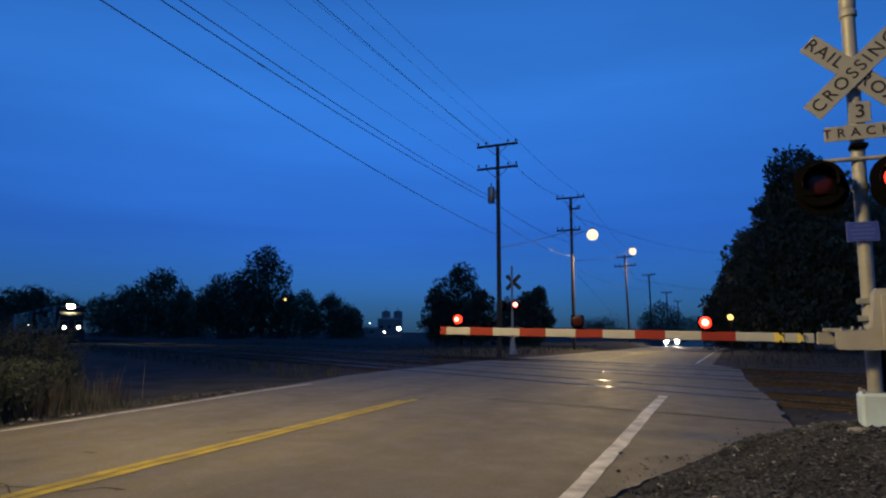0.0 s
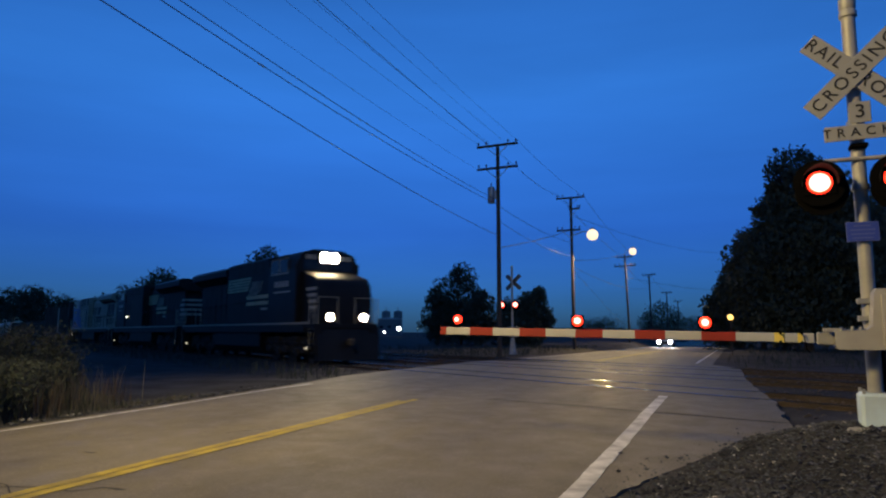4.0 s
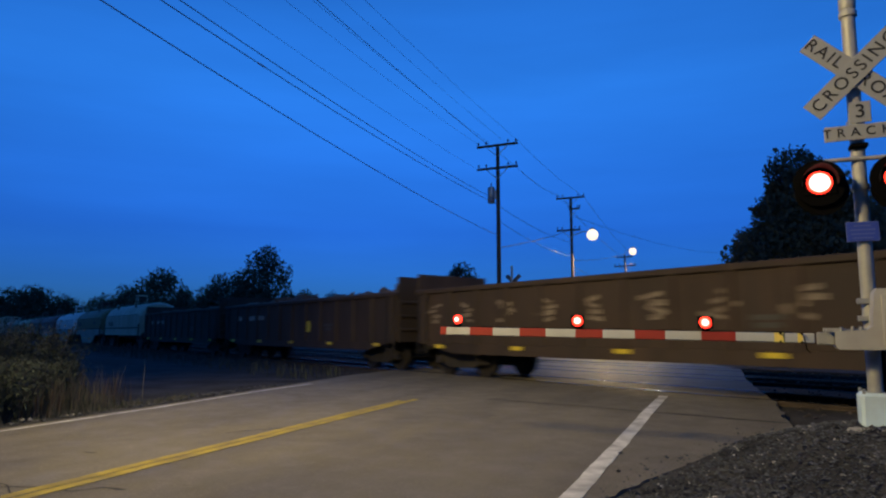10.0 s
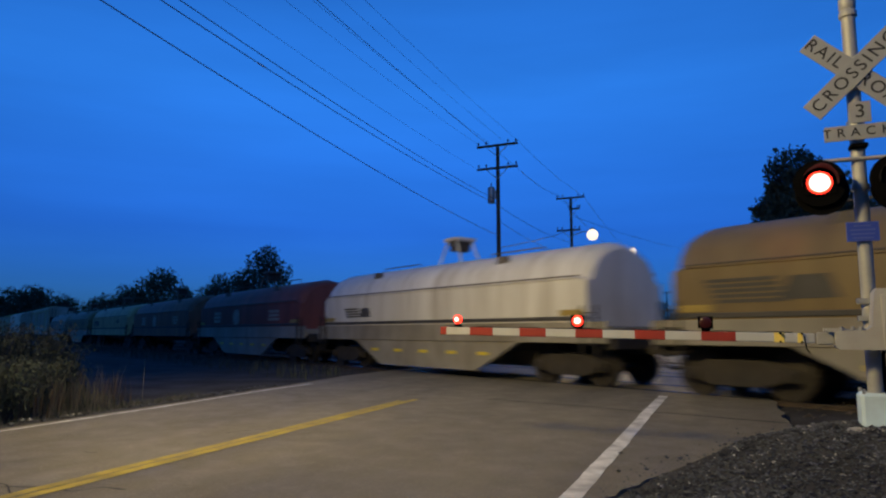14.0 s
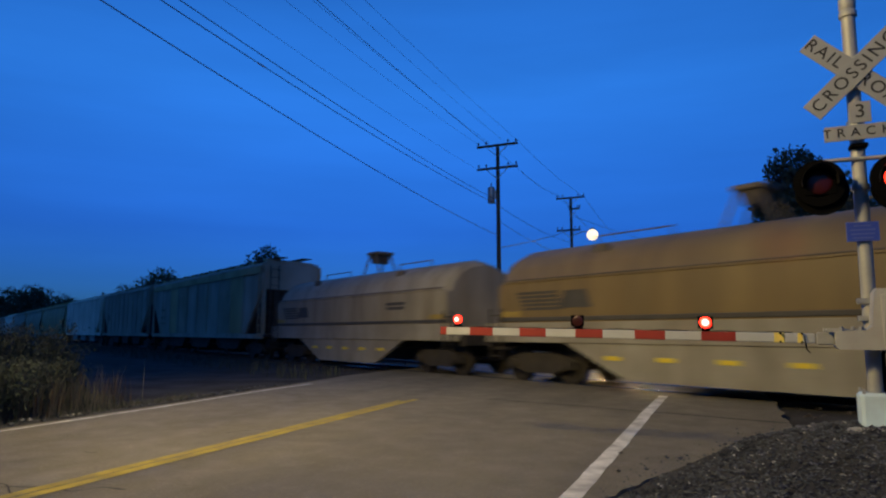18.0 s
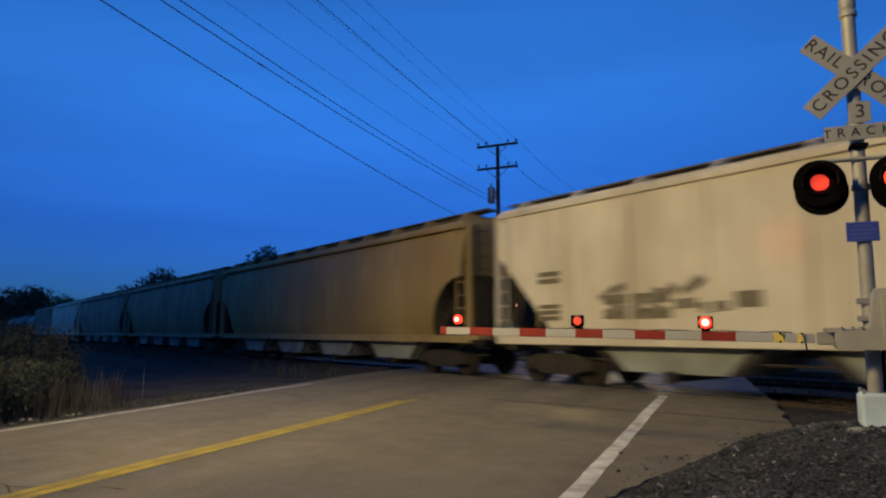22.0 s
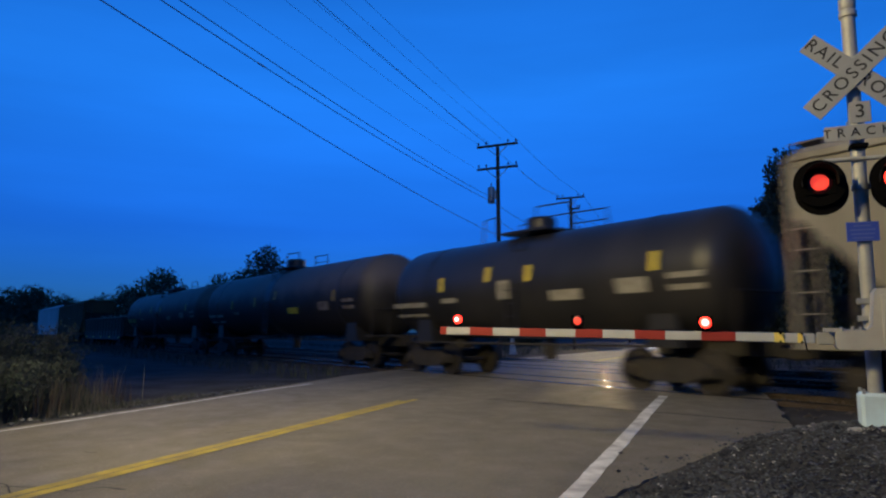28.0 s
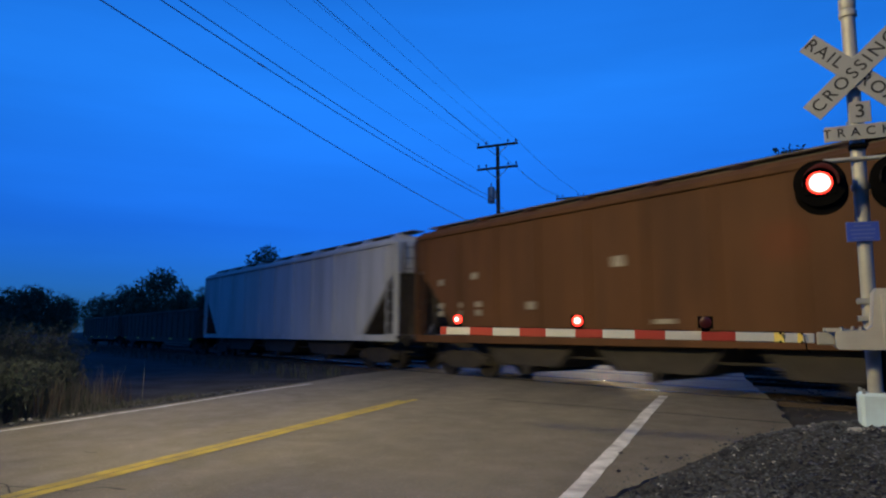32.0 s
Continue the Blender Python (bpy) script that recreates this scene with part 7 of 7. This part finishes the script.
    if cream:
        # blue swoosh with gold edge behind the cab
        part("swoosh_edge", flat([(cx0 - 2.95, deck + 0.02), (cx0, deck + 0.02), (cx0, 4.2), (cx0 - 0.95, 4.2), (cx0 - 1.25, 3.85), (cx0 - 1.15, 3.7), (cx0 - 1.75, 3.42), (cx0 - 1.55, 3.25), (cx0 - 1.65, 3.05), (cx0 - 1.35, 2.92), (cx0 - 2.2, 2.72), (cx0 - 2.55, 2.48), (cx0 - 2.25, 2.36), (cx0 - 2.3, 2.2), (cx0 - 2.9, 1.95)], 1.484, 1.478), M["loco_gold"], c, "gold swoosh edge")
        part("swoosh", flat([(cx0 - 2.80, deck + 0.02), (cx0, deck + 0.02), (cx0, 4.1), (cx0 - 0.8, 4.12), (cx0 - 1.08, 3.85), (cx0 - 0.95, 3.68), (cx0 - 1.55, 3.40), (cx0 - 1.35, 3.22), (cx0 - 1.45, 3.03), (cx0 - 1.1, 2.90), (cx0 - 2.0, 2.68), (cx0 - 2.3, 2.48), (cx0 - 2.0, 2.35), (cx0 - 2.05, 2.18), (cx0 - 2.7, 1.93)], 1.492, 1.486), M["loco_blue"], c, "blue swoosh panel")
    # walkway rails, steps, plow
    for s in (-1, 1):
        g = Geo()
        for i in range(12):
            x = hx0 - 0.3 + i * (cx0 - hx0) / 11
            g.tube((x, s * 1.46, deck), (x, s * 1.46, deck + 1.02), 0.018, n=6)
        g.tube((hx0 - 0.3, s * 1.46, deck + 1.02), (cx0 - 0.2, s * 1.46, deck + 1.02), 0.02, n=6)
        part("handrail", g, M["under"], c, "walkway handrail")
        for e in (-1, 1):
            xe = e * (a - 0.25)
            well = part("step_well", Geo().box((xe, s * 1.15, 0.95), (0.57, 0.03, 1.1)).box((xe - 0.27, s * 1.32, 0.95), (0.03, 0.4, 1.1)).box((xe + 0.27, s * 1.32, 0.95), (0.03, 0.4, 1.1)), M["under"] if cream else paint, c, "boarding step well")
            for z in (0.45, 0.75, 1.05, 1.35):
                part("step", Geo().box((xe, s * 1.32, z), (0.5, 0.36, 0.04)), M["under"] if cream else paint, well)
            part("step_grab", Geo().line([(xe - 0.2 * e, s * 1.48, 0.6), (xe - 0.2 * e, s * 1.48, deck + 1.0)], 0.02).line([(xe + 0.2 * e, s * 1.48, 0.6), (xe + 0.2 * e, s * 1.48, deck + 1.0)], 0.02), accent, c)
            if s == near:
                part("step_light", Geo().box((xe - e * 0.55, s * 1.40, 1.02 if cream else 0.62), (0.22, 0.05, 0.10), ch=0.01), M["step_glow"], c, "small lit step lamp")
    for e in (-1, 1):
        part("pilot_plow", Geo().prism([(e * (a - 0.1), 0.14), (e * (a + 0.22), 0.14), (e * (a + 0.08), 1.1), (e * (a - 0.1), 1.5)], "y", -1.4, 1.4), M["under"] if cream else paint, c, "pilot plow")
        coupler(c, e * (L / 2 - 0.3))
        for y0, y1 in ((-1.3, -0.4), (1.3, 0.4)):
            part("end_handrail", Geo().line([(e * (a - 0.05), y0, deck), (e * (a - 0.05), y0, deck + 1.0), (e * (a - 0.05), y1, deck + 1.0), (e * (a - 0.05), y1, deck)], 0.02), accent, c)
    for ob in c.children_recursive:                                      # taller superstructure above the deck
        if ob.type == "MESH" and ob.data.users == 1 and not ob.name.startswith(("truck", "wheelset")):
            for v in ob.data.vertices:
                if v.co.z > deck:
                    v.co.z = deck + (v.co.z - deck) * 1.075
    return c


def stencil(mat, spots):
    """Blurred stencils: (fraction of half length, height, width, bar height, rows)."""
    def put(c, a, y):
        for fx, z, w, h, rows in spots:
            bars(c, fx * a, z, w, h, rows, M[mat], y)
    return put


def weathered(c, a, y):
    """Side sheets stained to different ochres, a pale eave plate and broad roof-walk brackets."""
    step = (2 * a - 1.2) / 10
    for i, m in ((2, "hop_gold"), (3, "hop_umber"), (7, "hop_umber"), (8, "hop_gold")):
        x = -a + 0.6 + step * (i + 0.5)
        part("side_sheet", Geo().box((x, -1.484, 2.6), (step - 0.12, 0.012, 2.76)), M[m], c, "rust-stained side sheet")
    part("eave_plate", Geo().box((0, -1.546, 4.20), (2 * a - 0.5, 0.024, 0.34), ch=0.006), M["hop_gold"], c, "ochre eave plate")
    for i in range(12):
        part("walk_bracket", Geo().box((-a + 1.15 + 1.6 * i, -1.12, 4.60), (0.32, 0.06, 0.34), ch=0.01), M["hop_gold"], c)


def scribble(c, a, y):
    """Worn grey spray paint low on the side."""
    rng = random.Random(77)
    for k in range(14):
        part("paint_stroke", Geo().box((0, 0, 0), (rng.uniform(0.2, 0.6), 0.008, rng.uniform(0.08, 0.2))), M["smudge"], c, "worn grey spray paint", pose(-a * 0.62 + 0.19 * k + rng.uniform(-0.1, 0.1), y - 0.0008 * k, rng.uniform(1.75, 2.25), 0, rng.uniform(-40, 40), 0))


TRAIN = []


def train():
    rng = random.Random(21)
    add = lambda ob, s0, s1, back=False: TRAIN.append((ob, (s0 + s1) / 2, back))
    span = lambda s0, s1: s1 - s0
    add(locomotive(18.6, M["loco_black"], M["loco_black"], "black diesel locomotive leading with lit headlights", True, M["loco_white"], False, -1, 2.1), 100.0, 118.6)
    add(locomotive(20.1, M["loco_black"], M["loco_black"], "black diesel locomotive running cab backward", False, M["loco_white"], False, 1), 118.6, 138.7, True)
    add(locomotive(21.8, M["loco_cream"], M["loco_blue"], "cream diesel locomotive with blue cab running backward", False, M["loco_cream"], True, 1), 138.7, 160.5, True)
    add(bulkhead_flat(22.5, rng), 160.5, 183.0)
    add(gondola(16.65, M["gon_brown"], "brown ribbed gondola with faded pale spray paint", rng, 2.55, None, True, True, True, ()), 183.0, 199.65)
    add(gondola(17.1, M["gon_brown"], "rusty brown gondola with scrap above the rim", rng, 2.55, "crates", True, True, True), 199.65, 216.8)
    add(gondola(16.6, M["gon_brown"], "dark brown gondola, loaded", rng, 2.55, "coils", True, True, True), 216.8, 233.45)
    g = [233.45, 247.8, 262.72, 277.9, 293.0, 308.9, 325.5, 340.5, 354.9]
    specs = [("coil_cream", False, "plain", "cream-white coil car with rounded hood"), ("coil_tan", True, "bars", "tan coil car with deep pale belly"), ("coil_white", True, "plain", "white coil car with deep pale belly"),
             ("coil_red", True, "white", "oxide red coil car with pale belly"), ("coil_brown", False, "white", "rust brown coil car with white emblem"), ("coil_gold", False, "bars", "yellowed cream coil car with dark stripes and rust runs"),
             ("coil_tan", True, "bars", "tan coil car with dark stripes and deep belly"), ("coil_dust", True, "bars", "dusty tan coil car with dark stripes")]
    for i, (m, belly, marks, lab) in enumerate(specs):
        add(coil_car(g[i + 1] - g[i], M[m], lab, belly, rng, 3.55, marks), g[i], g[i + 1])
    h = [354.9, 375.45, 392.45, 413.53, 435.09, 456.31, 478.35, 498.93, 517.69]
    specs = [("hop_stain", "flat", "white covered hopper streaked with rust", [stencil("mark_grime", [(-0.725, 2.71, 1.0, 0.12, 1), (-0.727, 2.24, 1.1, 0.10, 1), (-0.728, 1.86, 1.2, 0.08, 1)]), weathered]),
             ("hop_dust", "flat", "dusty grey covered hopper", [stencil("mark_dark", [(-0.7, 2.7, 1.0, 0.12, 3)])]),
             ("hop_white", "flat", "white covered hopper with dark stencils", [stencil("mark_grime", [(-0.8, 2.7, 0.7, 0.12, 2), (-0.8, 1.9, 0.7, 0.1, 3), (-0.55, 2.0, 1.7, 0.22, 2), (-0.3, 1.9, 0.5, 0.3, 1), (0.1, 1.55, 0.5, 0.1, 1), (0.45, 1.7, 0.9, 0.2, 1), (0.8, 1.6, 0.5, 0.25, 1)]), scribble]),
             ("hop_mustard", "round", "mustard-stained covered hopper with curved sides", []),
             ("hop_ochre", "round", "ochre-stained grey covered hopper with curved sides", []),
             ("hop_tan", "round", "dirty tan covered hopper with curved sides", [stencil("mark_dark", [(-0.75, 2.8, 0.9, 0.12, 3)])]),
             ("hop_white", "round", "white covered hopper with curved sides", []),
             ("hop_grey", "flat", "dusty grey covered hopper with dark stencils", [stencil("mark_dark", [(-0.75, 2.9, 0.7, 0.12, 1), (-0.72, 2.35, 1.2, 0.13, 2), (-0.2, 2.2, 1.5, 0.3, 2), (0.3, 2.2, 2.0, 0.35, 2)])])]
    for i, (m, style, lab, tags) in enumerate(specs):
        add(hopper(h[i + 1] - h[i], M[m], lab, style, rng, 4.82, tags), h[i], h[i + 1])
    add(tank_car(13.2, M["tank_black"], "short black tank car with white stencils", rng, 1.45, 2.55, True, False), 517.69, 530.9)
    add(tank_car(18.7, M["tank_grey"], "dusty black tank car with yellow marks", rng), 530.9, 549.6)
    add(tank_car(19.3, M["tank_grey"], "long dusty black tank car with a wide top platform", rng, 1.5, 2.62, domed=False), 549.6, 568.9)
    add(gondola(17.96, M["gon_brown"], "brown gondola with scrap heaped above the rim", rng, 2.48, "crates", False, sill=M["sill_grey"]), 568.9, 586.86)
    add(hopper(18.1, M["hop_brown"], "mineral brown covered hopper with white stencils", "flat", rng, 4.66,
               [stencil("mark_white", [(-0.84, 2.75, 0.22, 0.18, 1), (-0.84, 2.05, 0.22, 0.16, 2), (-0.74, 2.05, 0.22, 0.16, 2), (-0.66, 2.85, 0.24, 0.18, 1), (-0.64, 2.05, 0.24, 0.16, 2), (-0.40, 1.95, 0.3, 0.2, 1), (-0.08, 2.85, 0.32, 0.24, 1), (0.05, 1.5, 0.5, 0.10, 1)])]), 586.86, 604.97)
    add(hopper(20.5, M["hop_pale"], "pale grey covered hopper", "flat", rng, 4.72), 604.97, 625.49)
    add(gondola(20.3, M["gon_dark"], "dark empty gondola near the train's end", rng, 2.6, None, False), 625.49, 645.8)
    add(gondola(17.5, M["gon_dark"], "dark empty gondola near the train's end", rng, 2.6, None, False), 645.8, 663.3)


def motions():
    heading = math.degrees(math.atan2(TD.y, TD.x))
    times = [0.0, 4.0, 8.0, 12.0, 16.0, 20.0, 24.0, 28.0, 32.0]
    for ob, s0, back in TRAIN:
        rows = []
        for t in times:
            s = s0 - TRAIN_SPEED * t - TRAIN_GAIN * (t - 16) ** 2 / 2
            p = TN * TRACKS[0] - TD * s
            rows.append((t, pose(p.x, p.y, 0.0, 0, 0, heading + (180 if back else 0))))
        walk(ob, rows)
    # flashers: in place of switching, each made-up drum turns its lit lens to the front and away again, by turns
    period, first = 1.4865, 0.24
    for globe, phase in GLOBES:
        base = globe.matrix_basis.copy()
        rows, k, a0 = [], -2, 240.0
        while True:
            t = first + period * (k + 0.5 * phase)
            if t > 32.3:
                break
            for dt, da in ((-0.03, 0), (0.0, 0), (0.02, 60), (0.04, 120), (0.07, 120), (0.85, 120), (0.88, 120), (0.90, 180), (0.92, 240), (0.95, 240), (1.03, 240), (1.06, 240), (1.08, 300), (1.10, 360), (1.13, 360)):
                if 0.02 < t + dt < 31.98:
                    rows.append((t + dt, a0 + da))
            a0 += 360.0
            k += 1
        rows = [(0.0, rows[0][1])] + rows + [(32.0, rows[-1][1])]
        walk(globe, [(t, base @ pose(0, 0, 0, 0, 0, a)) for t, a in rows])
    for c, path in CARS:
        walk(c, [(t, facing(Vector(on_road(r, q)))) for t, r, q in path])


CARS = []


def layout():
    ground()
    road()
    near_gate()
    far_gate()
    utility_pole(3.2, 37.0, 12.2, ((12.1, 2.5, 0.0), (10.75, 2.5, 0.0)), 0, None, 9.2)
    utility_pole(10.2, 51.0, 12.0, ((11.9, 2.3, 0.0), (11.0, 0.9, 0.3), (9.3, 1.9, -0.2)), 0, (1.65, 9.0))
    utility_pole(22.8, 80.0, 10.8, ((10.5, 2.0, 0.0), (9.4, 2.6, 0.0)), -1.5, (1.0, 11.3))
    utility_pole(32.6, 102.0, 10.4, ((10.2, 2.0, 0.0),), -1.0)
    utility_pole(46.5, 135.0, 9.6, ((9.4, 2.2, 0.0),), -0.5)
    utility_pole(62.0, 172.0, 9.6, ((9.4, 2.2, 0.0),))
    near = RD * -1.0 + RQ * -10.9
    utility_pole(near.x, near.y, 12.7, ((12.3, 3.0, 1.2), (10.8, 3.0, 1.2)), 0, (2.6, 10.4), label="timber utility pole with crossarms and a street lamp")
    # unseen pole, added to carry the fill lamp over the left lane
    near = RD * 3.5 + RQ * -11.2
    utility_pole(near.x, near.y, 12.7, ((12.3, 2.4, 0.0),), 0, (3.0, 9.3), label="unseen timber utility pole added with a fill lamp over the lane")
    # the spans over the road, from the pole beyond the tracks to the one by the camera
    for a, b, sag, r in (((3.25, 37.0, 6.76), (-12.12, -5.28, 8.6), 0.7, 0.013), ((3.01, 37.0, 8.68), (-13.31, -4.75, 9.6), 0.7, 0.014), ((2.95, 37.0, 8.95), (-13.26, -4.77, 9.9), 0.7, 0.013),
                         ((2.01, 37.0, 10.69), (-14.11, -4.4, 10.9), 0.6, 0.006), ((2.02, 37.0, 12.19), (-14.41, -4.26, 12.4), 0.6, 0.006), ((2.72, 37.0, 12.25), (-13.65, -4.6, 12.5), 0.6, 0.006),
                         ((4.29, 37.0, 10.83), (-12.15, -5.27, 11.0), 0.5, 0.010), ((3.58, 37.0, 12.39), (-12.92, -4.93, 12.5), 0.6, 0.006), ((4.34, 37.0, 12.49), (-12.46, -5.13, 12.5), 0.6, 0.006)):
        cable("overhead_cable", a, b, sag, r, 20)
    knot = Geo().lathe([(0.0, -0.16), (0.024, -0.13), (0.024, 0.13), (0.0, 0.16)], 10, look((-4.91, 16.75, 8.43), (3.0, 37.0, 8.7)))
    solid("cable_splice", knot, M["galv"], "grey splice case on an overhead cable", "cable splice")
    # further spans from pole to pole, the stays and the service drops
    for a, b, sag, r in (((4.29, 37.0, 10.83), (9.2, 50.9, 12.1), 0.25, 0.014), ((4.34, 37.0, 12.49), (11.2, 51.0, 12.1), 0.25, 0.010), ((3.0, 37.0, 8.7), (10.2, 51.0, 8.3), 0.3, 0.014), ((3.3, 37.0, 7.6), (10.2, 51.0, 7.2), 0.3, 0.014), ((3.35, 37.0, 6.1), (10.1, 51.0, 9.3), 0.1, 0.022),
                         ((9.2, 50.9, 12.1), (22.0, 80.0, 10.7), 0.4, 0.014), ((11.2, 51.0, 12.1), (23.6, 80.0, 10.7), 0.4, 0.012), ((10.2, 51.0, 6.9), (23.4, 80.0, 11.2), 0.3, 0.020), ((10.2, 51.0, 6.2), (22.8, 80.0, 1.2), 0.0, 0.014), ((10.2, 51.0, 10.5), (44.0, 96.0, 13.0), 1.0, 0.014),
                         ((22.8, 80.0, 9.0), (32.6, 102.0, 8.6), 0.4, 0.016), ((22.8, 80.0, 7.9), (60.0, 110.0, 8.0), 0.8, 0.016), ((10.2, 51.0, 6.4), (32.5, 102.0, 8.2), 0.8, 0.014), ((32.6, 102.0, 10.3), (46.5, 135.0, 9.6), 0.5, 0.016), ((46.5, 135.0, 9.6), (62.0, 172.0, 9.6), 0.5, 0.018)):
        cable("overhead_cable", a, b, sag, r, 10)
    for x, y, z in ((23.77, 80.0, 11.2), (11.7, 50.9, 8.7)):
        lamp("street_light", "SPOT", (x, y - 0.1, z - 0.75), 4400 if y < 60 else 5600, (1.0, 0.74, 0.32), 0.2, (x - 0.02 * y, y - 0.09 * y, 0.0), 130, 0.4)
    background()
    trees()
    unseen_shade_trees()
    weeds()
    train()
    CARS.append((waiting_car("saloon_car", facing(Vector(on_road(94, -7.7))), "dark saloon car with lit headlights waiting beyond the tracks", M["car_paint"]),
                 [(0.0, 94.0, -7.7), (3.0, 86.5, -7.7), (5.0, 83.2, -7.7), (7.0, 82.2, -7.7), (9.0, 82.0, -7.7), (32.0, 82.0, -7.7)]))
    tracks()
    loose_stones()


layout()
motions()
